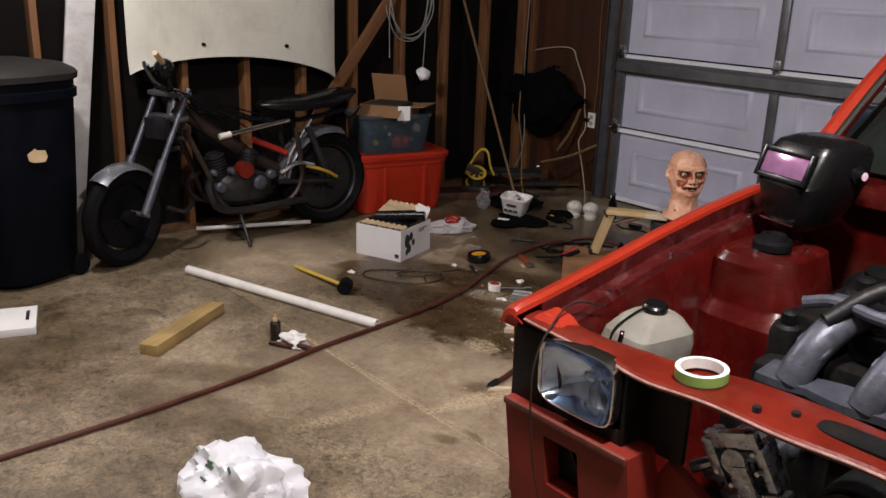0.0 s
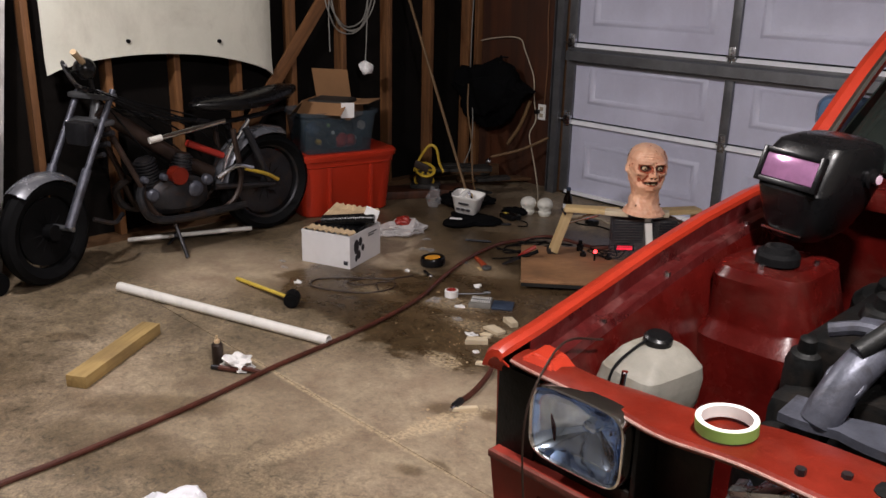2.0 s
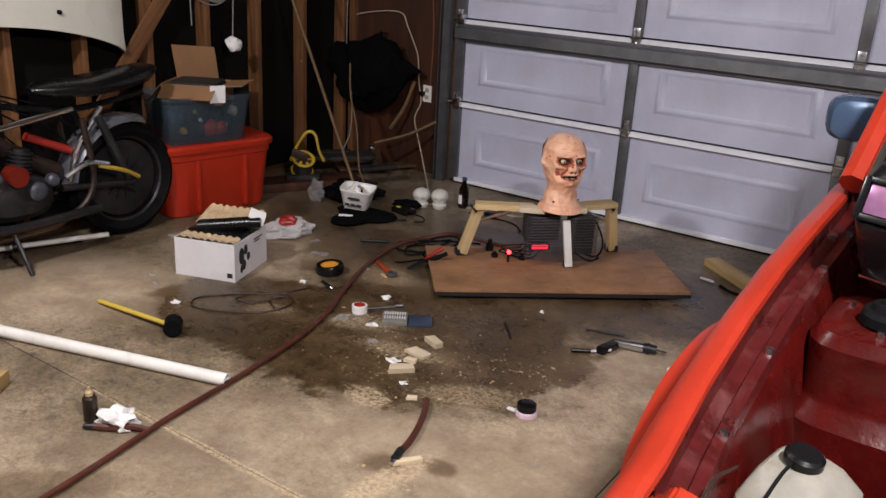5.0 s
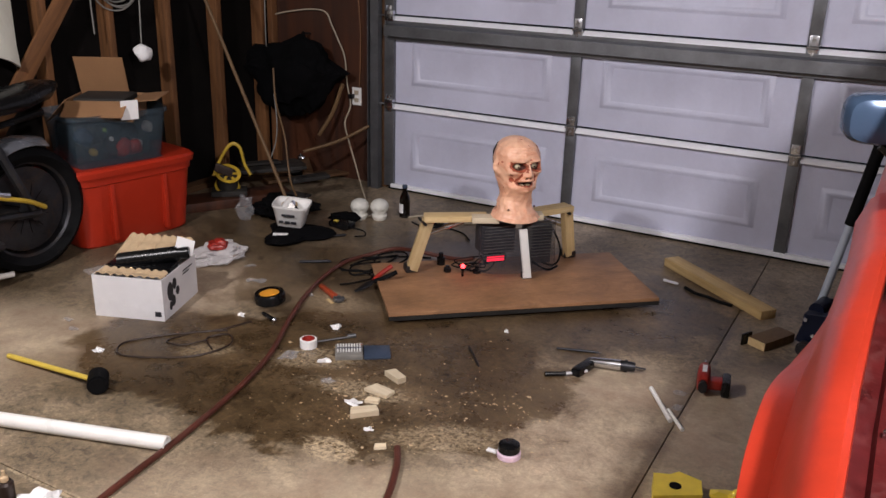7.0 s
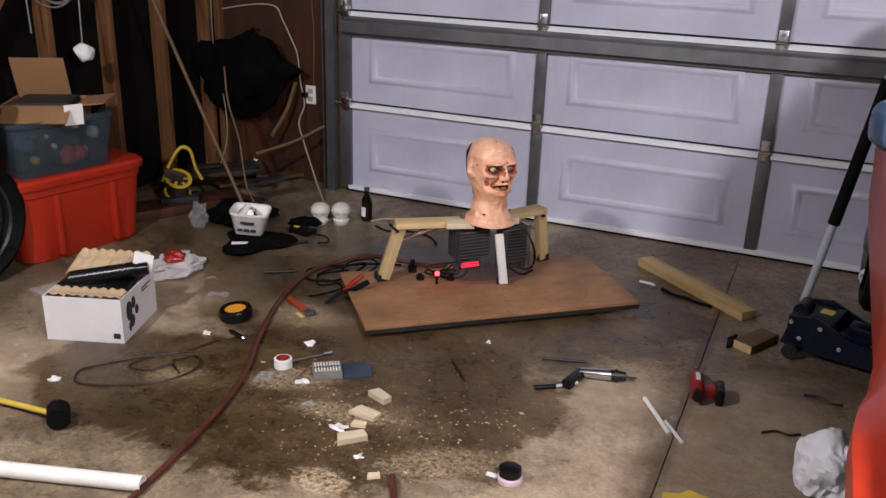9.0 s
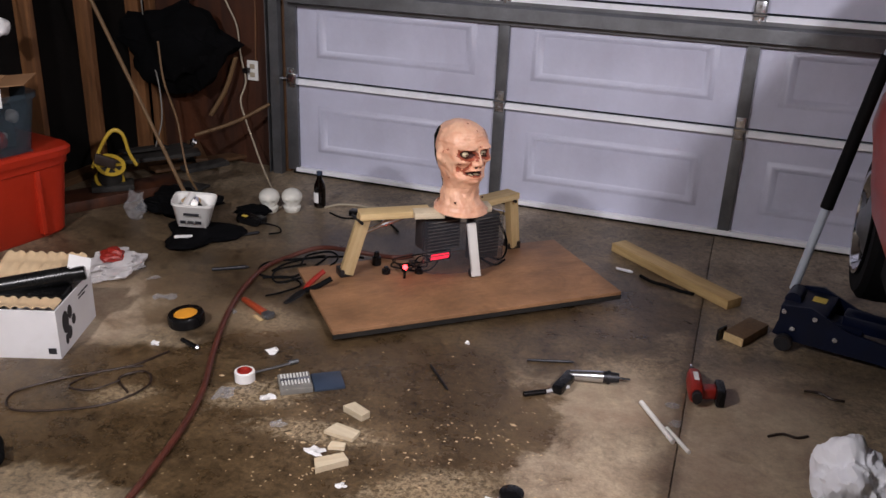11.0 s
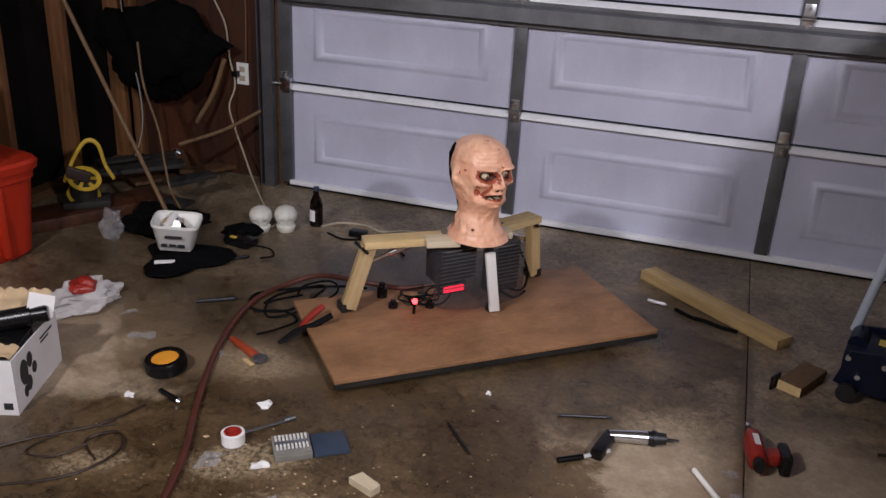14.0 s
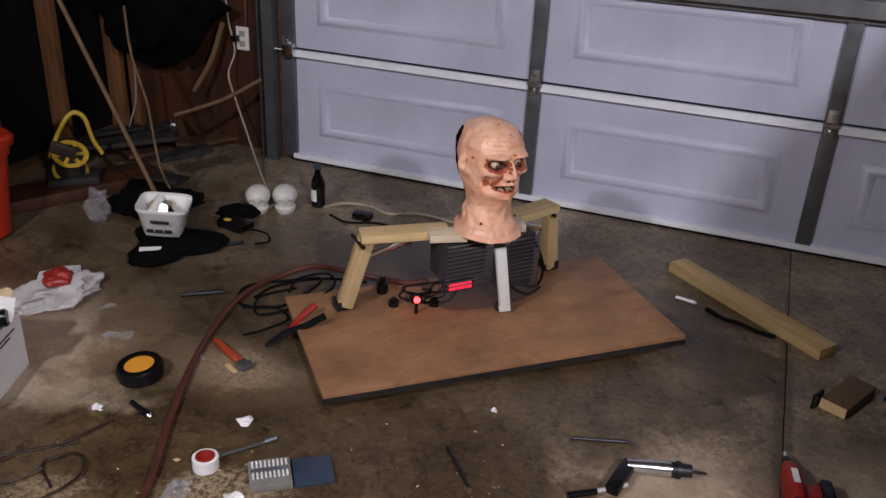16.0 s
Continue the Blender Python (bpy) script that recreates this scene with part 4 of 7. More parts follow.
for k in range(8):
    a = 2 * math.pi * k / 8
    rod("bolt", (3.362 + 0.045 * math.cos(a), -3.868, 0.757 + 0.045 * math.sin(a)), (3.362 + 0.045 * math.cos(a), -3.82, 0.757 + 0.045 * math.sin(a)), 0.005, "bright_metal", engine, n=6)
bm = bmesh.new()
cyl(bm, (3.56, -3.82, 0.70), (3.56, -3.70, 0.70), 0.08, n=24, bev=0.01)
box(bm, 3.46, 3.75, -3.80, -3.72, 0.50, 0.66, 0.02)
part("gearbox", bm, "engine_black", engine)
bm = bmesh.new()
box(bm, 3.20, 3.33, -3.90, -3.87, 0.55, 0.70, 0.01, Matrix.Translation((3.26, -3.88, 0.62)) @ pose(0, 0, 0, 0, 28, 0) @ Matrix.Translation((-3.26, 3.88, -0.62)))
part("side_bracket", bm, "faded_red", car, "bent faded bracket")
# washer bottle
res = tagged(new("reservoir"), "yellowed white plastic washer bottle")
res.parent = car
res.matrix_basis = pose(3.062, -3.745, 0.858) @ Matrix.Diagonal((0.92, 0.92, 0.92, 1)) @ pose(-3.066, 3.757, -0.83)
bm = bmesh.new()
loft(bm, [superring(z, o, q, hx, hy, 40, 6) for z, o, q, hx, hy in ((0.77, 0, 0, 0.062, 0.080), (0.785, 0, 0, 0.068, 0.088), (0.835, 0, 0, 0.072, 0.094), (0.862, 0, 0.004, 0.069, 0.086), (0.888, -0.010, 0.020, 0.050, 0.058), (0.896, -0.014, 0.028, 0.038, 0.042), (0.897, -0.014, 0.028, 0.02, 0.02))])
part("tank", bm, "reservoir", res, m=pose(3.066, -3.757, 0, 0, 0, -9), sharp=24)
bm = bmesh.new()
lathe(bm, [(0.030, 0), (0.034, 0.005), (0.034, 0.020), (0.028, 0.026), (0.012, 0.027)], 22)
part("cap", bm, "black_plastic", res, m=pose(3.058, -3.727, 0.896, 4, 6, 0) @ Matrix.Diagonal((0.86, 0.86, 0.8, 1)))
piped("strap", [(3.05, -3.745, 0.910), (3.040, -3.785, 0.895), (3.032, -3.838, 0.866), (3.030, -3.856, 0.80)], 0.003, "black_rubber", res, 6)
bm = bmesh.new()
cyl(bm, (3.072, -3.868, 0.84), (3.075, -3.862, 0.885), 0.006, n=10)
part("clip", bm, "chrome", res)
piped("loom", [(2.99, -3.80, 0.93), (2.985, -3.90, 0.955), (2.995, -3.975, 0.925), (3.00, -4.02, 0.86), (3.003, -4.025, 0.76), (3.01, -4.01, 0.62), (3.03, -3.99, 0.5)], 0.0022, "brown_frame", car, 6)

# body behind the bay
for flip in (False, True):
    sgn = -1 if flip else 1

    def px(x):
        return 2 * CX - x if flip else x

    side = []
    for y in [-2.70 + 0.1 * k for k in range(22)]:
        dy = y + 0.93
        low = max(0.60, 0.47 + (math.sqrt(max(0.0, 0.34 ** 2 - dy * dy)) if abs(dy) < 0.34 else 0.0))
        drop = 0.075 * (y + 2.7)
        tail = 0.10 * max(0.0, (y + 1.0) / 0.4) ** 2
        side.append([(px(x + tail), y, z) for x, z in ((2.872, low), (2.862, max(low + 0.01, 0.62)), (2.850, max(low + 0.02, 0.82 - drop)), (2.850, max(low + 0.03, 0.98 - drop)), (2.862, 1.075 - drop), (2.90, 1.10 - drop), (2.96, 1.105 - drop))])
    bm = bmesh.new()
    loft(bm, side, closed=False)
    solid(bm, 0.004)
    part("body_side", bm, "red_paint", car)
    bm = bmesh.new()
    tube(bm, [(px(2.915), -2.86, 1.115), (px(2.945), -2.60, 1.34), (px(2.985), -2.36, 1.51), (px(3.02), -2.20, 1.575)], 0.030, 8)
    part("windscreen_pillar", bm, "red_paint", car)
    bm = bmesh.new()
    tube(bm, [(px(2.948), -2.885, 1.135), (px(2.978), -2.625, 1.36), (px(3.018), -2.385, 1.53), (px(3.05), -2.24, 1.59)], 0.009, 6)
    part("chrome_trim", bm, "chrome", car)
    bm = bmesh.new()
    loft(bm, [[(px(2.93), y0, z0), (px(3.02), y1, z1)] for y0, z0, y1, z1 in ((-2.80, 1.11, -2.20, 1.56), (-1.75, 1.032, -1.75, 1.60), (-0.85, 0.965, -1.20, 1.56))], closed=False)
    solid(bm, 0.004)
    part("side_window", bm, "window_glass", car)
    # wheels
    for wy in (-3.27, -0.93):
        wheel = tagged(new("wheel"), "")
        wheel.parent = car
        wheel.matrix_basis = pose(px(2.875 if wy < -2 else 2.905), wy, 0.47, 0, -90 * sgn, 0)
        bm = bmesh.new()
        lathe(bm, [(0.185, -0.16), (0.26, -0.165), (0.283, -0.14), (0.288, -0.08), (0.283, -0.02), (0.26, 0.0), (0.20, 0.0), (0.188, -0.01)], 40, cap=False)
        part("tyre", bm, "black_rubber", wheel)
        bm = bmesh.new()
        lathe(bm, [(0.188, -0.02), (0.192, 0.004), (0.195, 0.012), (0.182, 0.010), (0.168, -0.03), (0.164, -0.034)], 40, cap=False)
        part("rim_lip", bm, "chrome", wheel, "bright chrome rim lip")
        bm = bmesh.new()
        lathe(bm, [(0.163, -0.0345), (0.15, -0.037), (0.11, -0.007), (0.07, 0.004), (0.045, 0.022), (0.01, 0.026)], 40)
        part("rim", bm, "galvanised", wheel)
        for k in range(10):
            a = 2 * math.pi * k / 10
            rod("rim_hole", (0.13 * math.cos(a), 0.13 * math.sin(a), -0.03), (0.13 * math.cos(a), 0.13 * math.sin(a), -0.008), 0.02, "engine_black", wheel, n=12)
    # mirror
    mir = tagged(new("door_mirror"), "")
    mir.parent = car
    bm = bmesh.new()
    loft(bm, [superring(0.09 * s, 0, 0, 0.085 * k, 0.058 * k, 24, 3.4) for s, k in ((-0.55, 0.55), (-0.45, 0.85), (-0.2, 0.98), (0.35, 1.0), (0.42, 0.94))])
    # Blue reflection in the chrome housing is put into its base colour.
    part("housing", bm, "blue_tint", mir, m=pose(px(2.84), -2.42, 1.185, -90, 0, 12 * sgn))
    bm = bmesh.new()
    loft(bm, [superring(0.0385 + 0.001 * s, 0, 0, 0.077, 0.050, 24, 3.4) for s in (0, 1)])
    part("mirror_glass", bm, "chrome", mir, m=pose(px(2.84), -2.42, 1.185, -90, 0, 12 * sgn))
    bm = bmesh.new()
    tube(bm, [(px(2.85), -2.42, 1.13), (px(2.87), -2.42, 1.115), (px(2.89), -2.42, 1.10)], 0.016, 8)
    part("stalk", bm, "black_plastic", mir)
bm = bmesh.new()
loft(bm, [[(2.97, -2.83, 1.12), (CX, -2.93, 1.13), (2 * CX - 2.97, -2.83, 1.12)], [(3.04, -2.22, 1.575), (CX, -2.30, 1.60), (2 * CX - 3.04, -2.22, 1.575)]], closed=False)
solid(bm, 0.005)
part("windscreen", bm, "window_glass", car)
bm = bmesh.new()
loft(bm, [[(3.0, y, 1.565 - d), (3.1, y, 1.60 - d), (CX, y, 1.63 - d), (2 * CX - 3.1, y, 1.60 - d), (2 * CX - 3.0, y, 1.565 - d)] for y, d in ((-2.24, 0.02), (-2.0, 0), (-1.5, 0), (-1.12, 0.03))], closed=False)
solid(bm, 0.02)
part("roof", bm, "red_paint", car)
bm = bmesh.new()
loft(bm, [[(x, y, z) for x, y, z in ((CX + u * 0.72, -0.60, 0.5), (CX + u * 0.72, -0.58, 0.88), (CX + u * 0.71, -0.62, 0.95), (CX + u * 0.67, -1.10, 1.55))] for u in (-1, 1)], closed=False)
solid(bm, 0.02)
part("tailgate", bm, "red_paint", car)
boxed("underbody", (2.95, 2 * CX - 2.95, -2.95, -0.65, 0.36, 0.46), "engine_black", car, 0.02)

# axle stands under the car
for x, y in ((3.15, -2.75), (4.2, -2.75), (4.2, -0.75)):
    stand = thing("axle_stand", "dark steel axle stand under the car", "axle stand", pose(x, y, 0), "stands under the car")
    bm = bmesh.new()
    for k in range(4):
        a = math.pi / 4 + k * math.pi / 2
        cyl(bm, (0.13 * math.cos(a), 0.13 * math.sin(a), 0.0), (0.02 * math.cos(a), 0.02 * math.sin(a), 0.27), 0.013, n=8)
    part("frame", bm, "dark_steel", stand)
    boxed("saddle", (-0.04, 0.04, -0.04, 0.04, 0.25, 0.362), "dark_steel", stand, 0.004)

# welding mask on the strut tower
bm = bmesh.new()
loft(bm, [superring(z, 0, (f + b) / 2, hw, (b - f) / 2, 32, e) for z, f, b, hw, e in ((0.0, -0.085, 0.03, 0.055, 3), (0.025, -0.10, 0.07, 0.078, 3.4), (0.08, -0.112, 0.11, 0.098, 3.6), (0.125, -0.118, 0.125, 0.108, 3.8), (0.135, -0.108, 0.13, 0.110, 4), (0.215, -0.080, 0.135, 0.110, 4), (0.235, -0.065, 0.125, 0.102, 3.6), (0.25, -0.03, 0.09, 0.07, 3))])
helm = thing("welding_mask", "glossy black welding mask with a purple viewing window", "welding mask", pose(3.09, -3.20, 1.034, 0, 0, -17) @ Matrix.Diagonal((0.86, 0.86, 0.86, 1)))
part("shell", bm, "black_plastic", helm, sharp=28)
bm = bmesh.new()
box(bm, -0.078, 0.078, -0.004, 0.004, -0.030, 0.030, 0.004)
part("window", bm, "pink_lens", helm, "purple reflective viewing window", m=pose(0, -0.098, 0.176, -19, 0, 0))
bm = bmesh.new()
for a in ((-0.092, -0.079, -0.044, 0.044), (0.079, 0.092, -0.044, 0.044), (-0.079, 0.079, 0.031, 0.044), (-0.079, 0.079, -0.044, -0.031)):
    box(bm, a[0], a[1], -0.008, 0.006, a[2], a[3], 0.002)
part("window_frame", bm, "black_plastic", helm, m=pose(0, -0.098, 0.176, -19, 0, 0))
for s in (-1, 1):
    bm = bmesh.new()
    lathe(bm, [(0.026, 0), (0.026, 0.01), (0.018, 0.013), (0.016, 0.022), (0.004, 0.024)], 20)
    knob = part("knob", bm, "black_plastic", helm, m=pose(0.108 * s, 0.05, 0.165, 0, 90 * s, 0))
    bm = bmesh.new()
    lathe(bm, [(0.0115, 0.0245), (0.0115, 0.026), (0.002, 0.0265)], 16)
    part("knob_ring", bm, "pink_tape", knob)
# Chrome strip added for the highlight along the shell's lower edge.
boxed("chin_edge", (-0.06, 0.06, -0.103, -0.098, 0.018, 0.024), "chrome", helm, 0.002)

# green masking tape on the crossmember
tape = thing("masking_tape", "roll of green masking tape lying on the car", "tape", pose(3.288, -3.892, 0.908, 2, -2, 0) @ Matrix.Diagonal((0.88, 0.88, 0.70, 1)))
bm = bmesh.new()
lathe(bm, [(0.046, 0), (0.054, 0), (0.054, 0.026), (0.046, 0.026), (0.046, 0)], 40, cap=False)
part("tape_roll", bm, "green_tape", tape)
bm = bmesh.new()
lathe(bm, [(0.0435, -0.001), (0.0455, -0.001), (0.0465, 0.0275), (0.0435, 0.0275), (0.0435, -0.001)], 40, cap=False)
part("core", bm, "white_plastic", tape, "white cardboard core")
bm = bmesh.new()
lathe(bm, [(0.047, 0.0262), (0.0535, 0.0262), (0.0535, 0.0275), (0.047, 0.0275), (0.047, 0.0262)], 40, cap=False)
part("edge", bm, "white_plastic", tape)


# ---- along the west wall ----
# wheeled refuse bin
bin_ = thing("refuse_bin", "round dark blue wheeled refuse bin with a closed lid", "refuse bin", pose(-0.62, -4.04, 0, 0, 0, 20) @ Matrix.Diagonal((1, 1, 1.045, 1)))
bm = bmesh.new()
loft(bm, [superring(z, 0, 0, h, h, 36, 3.0) for z, h in ((0.03, 0.225), (0.06, 0.235), (0.45, 0.262), (0.90, 0.285), (0.905, 0.300), (0.945, 0.302), (0.95, 0.290), (0.985, 0.292), (0.99, 0.27))])
part("tub", bm, "bin_blue", bin_)
bm = bmesh.new()
loft(bm, [superring(z, 0, 0, h, h, 36, 3.0) for z, h in ((0.992, 0.308), (1.02, 0.312), (1.035, 0.30), (1.06, 0.25), (1.075, 0.15), (1.078, 0.03))])
lid = part("lid", bm, "bin_lid", bin_, "dusty dark lid")
boxed("lid_ridge", (-0.16, 0.16, -0.20, -0.13, 1.06, 1.085), "bin_lid", lid, 0.012)
for s in (-1, 1):
    bm = bmesh.new()
    cyl(bm, (0.20 * s - 0.02, 0.19, 0.055), (0.20 * s + 0.02, 0.19, 0.055), 0.055, n=20, bev=0.006)
    part("wheel", bm, "black_rubber", bin_)
bm = bmesh.new()
prism(bm, [(-0.045, -0.02), (-0.02, -0.032), (0.035, -0.034), (0.05, -0.01), (0.04, 0.02), (0.0, 0.024), (-0.01, 0.034), (-0.03, 0.022), (-0.05, 0.012)], 0.0, 0.002)
part("sticker", bm, "cardboard_pale", bin_, "torn pale sticker", m=Matrix.LocRotScale((0.285, -0.05, 0.66), Euler((radians(90), 0, radians(82))), None))
# white board leaning on the studs
bm = bmesh.new()
box(bm, -0.012, 0.012, -0.075, 0.075, 0.0, 2.1, 0.003)
tagged(part("white_board", bm, "scuffed_white", None, m=pose(-0.80, -3.755, 0.012, -8.8, -3.5, 0)), "scuffed white painted board leaning on studs", "board")
# white car bonnet hung on the studs
bm = bmesh.new()
rows = []
for k in range(12):
    z = k / 11
    row = []
    for j in range(29):
        u = j / 28
        y = -3.30 + 1.39 * u
        bottom = (0.985 * (1 - u) + 0.905 * u) + 0.125 * (4 * u * (1 - u)) ** 0.75
        top = 1.98 + 0.02 * math.sin(3 * u)
        row.append((-0.905 + 0.045 * (4 * u * (1 - u)) ** 0.5 + (0.012 if k == 0 else 0), y, bottom * (1 - z) + top * z))
    rows.append(row)
loft(bm, rows, closed=False)
solid(bm, 0.012)
bonnet = thing("car_bonnet", "dull white car bonnet hung against the studs", "car bonnet")
part("skin", bm, "hood_white", bonnet)
for y, z in ((-2.86, 1.148), (-2.30, 1.127)):
    rod("bolt_hole", (-0.875, y, z), (-0.850, y, z), 0.011, "black_rubber", bonnet, n=12)
rod("hanger", (-0.955, -2.6, 1.96), (-0.84, -2.6, 1.96), 0.01, "dark_steel", bonnet)

# stripped motorcycle
bike = thing("motorcycle", "dusty half-stripped motorcycle parked against the studs", "motorcycle")
BX = -0.66


def bike_wheel(y, z, r, w, spokes, turn):
    wh = tagged(new("wheel"), "")
    wh.parent = bike
    wh.matrix_basis = pose(BX, y, z, 0, 90, turn)
    bm = bmesh.new()
    lathe(bm, [(r - 0.075, -w * 0.3), (r - 0.04, -w * 0.5), (r - 0.01, -w * 0.35), (r, 0), (r - 0.01, w * 0.35), (r - 0.04, w * 0.5), (r - 0.075, w * 0.3), (r - 0.075, -w * 0.3)], 44, cap=False)
    part("tyre", bm, "black_rubber", wh)
    bm = bmesh.new()
    lathe(bm, [(r - 0.072, -w * 0.3), (r - 0.085, -w * 0.22), (r - 0.09, 0), (r - 0.085, w * 0.22), (r - 0.072, w * 0.3), (r - 0.072, -w * 0.3)], 44, cap=False)
    # Front rim and hub in black: the shade on that wheel put into the material.
    part("rim", bm, "dark_steel" if y > -3 else "black_rubber", wh)
    bm = bmesh.new()
    cyl(bm, (0, 0, -w * 0.7), (0, 0, w * 0.7), 0.04, n=16)
    # Added disc fills the spokes so the wheel reads as dark as its shade.
    cyl(bm, (0, 0, -0.012), (0, 0, 0.012), r - 0.10, n=40)
    part("hub", bm, "dark_steel" if y > -3 else "black_rubber", wh)
    for k in range(spokes):
        a = 2 * math.pi * k / spokes
        rod("spoke", (0.035 * math.cos(a), 0.035 * math.sin(a), 0.02 * (-1) ** k), ((r - 0.08) * math.cos(a + 0.15), (r - 0.08) * math.sin(a + 0.15), 0), 0.002, "black_rubber", wh, n=5)


bike_wheel(-3.60, 0.272, 0.272, 0.09, 24, 0)
bike_wheel(-2.16, 0.30, 0.30, 0.14, 24, 0)
for s in (-1, 1):
    x = BX + 0.112 * s
    rod("fork_leg", (x, -3.56, 0.29), (x, -3.40, 0.56), 0.024, "cast_aluminium", bike, label="dull silver fork slider")
    rod("fork_tube", (x, -3.41, 0.54), (x, -3.165, 0.93), 0.0165, "cast_aluminium", bike)
    piped("shock", [(BX + 0.12 * s, -2.20, 0.33), (BX + 0.11 * s, -2.34, 0.66)], 0.022, "dark_steel", bike, smooth=0)
    piped("frame_rail", [(BX + 0.05 * s, -3.16, 0.80), (BX + 0.10 * s, -3.02, 0.46), (BX + 0.12 * s, -2.90, 0.22), (BX + 0.12 * s, -2.55, 0.20), (BX + 0.12 * s, -2.40, 0.34), (BX + 0.10 * s, -2.42, 0.66)], 0.016, "brown_frame", bike)
    piped("swing_arm", [(BX + 0.10 * s, -2.56, 0.34), (BX + 0.11 * s, -2.16, 0.30)], 0.018, "dark_steel", bike, smooth=0)
    piped("exhaust", [(BX + 0.08 * s, -2.98, 0.42), (BX + 0.15 * s, -3.03, 0.34), (BX + 0.16 * s, -2.92, 0.22), (BX + 0.16 * s, -2.4, 0.22)], 0.022, "dark_steel", bike)
bm = bmesh.new()
box(bm, BX - 0.13, BX + 0.13, -3.235, -3.155, 0.885, 0.915, 0.01)
box(bm, BX - 0.13, BX + 0.13, -3.27, -3.19, 0.755, 0.785, 0.01)
cyl(bm, (BX, -3.20, 0.74), (BX, -3.15, 0.92), 0.03, n=14)
part("yoke", bm, "galvanised", bike, "worn bright fork yokes")
bm = bmesh.new()
box(bm, BX - 0.07, BX + 0.07, -3.34, -3.27, 0.66, 0.78, 0.015)
for k in range(3):
    cyl(bm, (BX + 0.06, -3.30 + 0.04 * k, 0.60 + 0.05 * k), (BX + 0.14, -3.30 + 0.04 * k, 0.62 + 0.05 * k), 0.014, n=8)
part("lamp_bracket", bm, "dark_steel", bike)
piped("handlebar", [(BX + 0.30, -3.36, 1.15), (BX + 0.22, -3.29, 1.09), (BX + 0.10, -3.21, 0.95), (BX - 0.10, -3.21, 0.95), (BX - 0.22, -3.22, 1.05), (BX - 0.24, -3.20, 1.07)], 0.012, "dark_steel", bike)
piped("grip", [(BX + 0.31, -3.37, 1.157), (BX + 0.235, -3.30, 1.10)], 0.015, "cardboard_pale", bike, smooth=0, label="worn pale handlebar grip")
piped("lever", [(BX + 0.20, -3.30, 1.06), (BX + 0.25, -3.37, 1.06), (BX + 0.33, -3.42, 1.10)], 0.007, "black_plastic", bike)
bm = bmesh.new()
bmesh.ops.create_uvsphere(bm, u_segments=16, v_segments=10, radius=0.055, matrix=pose(BX + 0.18, -3.27, 1.06))
part("switch_pod", bm, "black_plastic", bike)


def mudguard(name, y, z, r, a0, a1, w, mat, label):
    bm = bmesh.new()
    rows = []
    for k in range(19):
        a = radians(a0 + (a1 - a0) * k / 18)
        rows.append([(BX + w * u, y + (r - 0.035 * u * u) * math.cos(a), z + (r - 0.035 * u * u) * math.sin(a)) for u in (-1, -0.7, -0.35, 0, 0.35, 0.7, 1)])
    loft(bm, rows, closed=False)
    solid(bm, 0.003)
    part(name, bm, mat, bike, label)


mudguard("front_mudguard", -3.60, 0.272, 0.302, 38, 128, 0.07, "silver_paint", "dull silver front mudguard")
mudguard("rear_mudguard", -2.16, 0.30, 0.345, 70, 178, 0.095, "silver_paint", "scuffed silver rear mudguard")
bm = bmesh.new()
tube(bm, [(BX, -3.15, 0.83), (BX, -2.95, 0.68), (BX, -2.70, 0.50), (BX, -2.52, 0.40)], 0.042, 14)
part("backbone", bm, "brown_frame", bike, "thick rusty brown backbone tube")
rod("silencer", (BX + 0.10, -2.90, 0.655), (BX + 0.10, -2.47, 0.715), 0.015, "chrome", bike, label="bright metal tube")
# White collar paints in the highlight at the tube's front end.
rod("silencer_tip", (BX + 0.10, -2.93, 0.651), (BX + 0.10, -2.86, 0.661), 0.018, "white_paint", bike)
rod("red_tube", (BX + 0.04, -2.68, 0.60), (BX + 0.04, -2.46, 0.50), 0.020, "tool_red", bike, label="red painted tube")
bm = bmesh.new()
loft(bm, [superring(y, BX, z, hx, hz, 24, 2.6) for y, z, hx, hz in ((-2.62, 0.80, 0.03, 0.012), (-2.55, 0.80, 0.10, 0.035), (-2.35, 0.795, 0.13, 0.045), (-2.15, 0.81, 0.12, 0.05), (-2.0, 0.835, 0.09, 0.045), (-1.93, 0.85, 0.04, 0.02))])
for v in bm.verts:
    v.co = Vector((v.co.x, v.co.z, v.co.y))
part("seat", bm, "black_plastic", bike, "black solo seat")
piped("seat_rail", [(BX, -3.10, 0.82), (BX, -2.75, 0.74), (BX, -2.40, 0.69), (BX, -2.0, 0.73)], 0.016, "black_plastic", bike)
piped("seat_stay", [(BX + 0.08, -2.30, 0.70), (BX + 0.08, -2.44, 0.52), (BX + 0.08, -2.50, 0.36)], 0.013, "bright_metal", bike)
eng = tagged(new("engine"), "grimy motorcycle engine")
eng.parent = bike
bm = bmesh.new()
loft(bm, [superring(x, -2.78, 0.33, hy, hz, 26, 3) for x, hy, hz in ((BX - 0.13, 0.14, 0.08), (BX - 0.11, 0.17, 0.10), (BX + 0.11, 0.17, 0.10), (BX + 0.135, 0.13, 0.07))])
for v in bm.verts:
    v.co = Vector((v.co.z, v.co.x, v.co.y))
part("crankcase", bm, "dark_steel", eng)
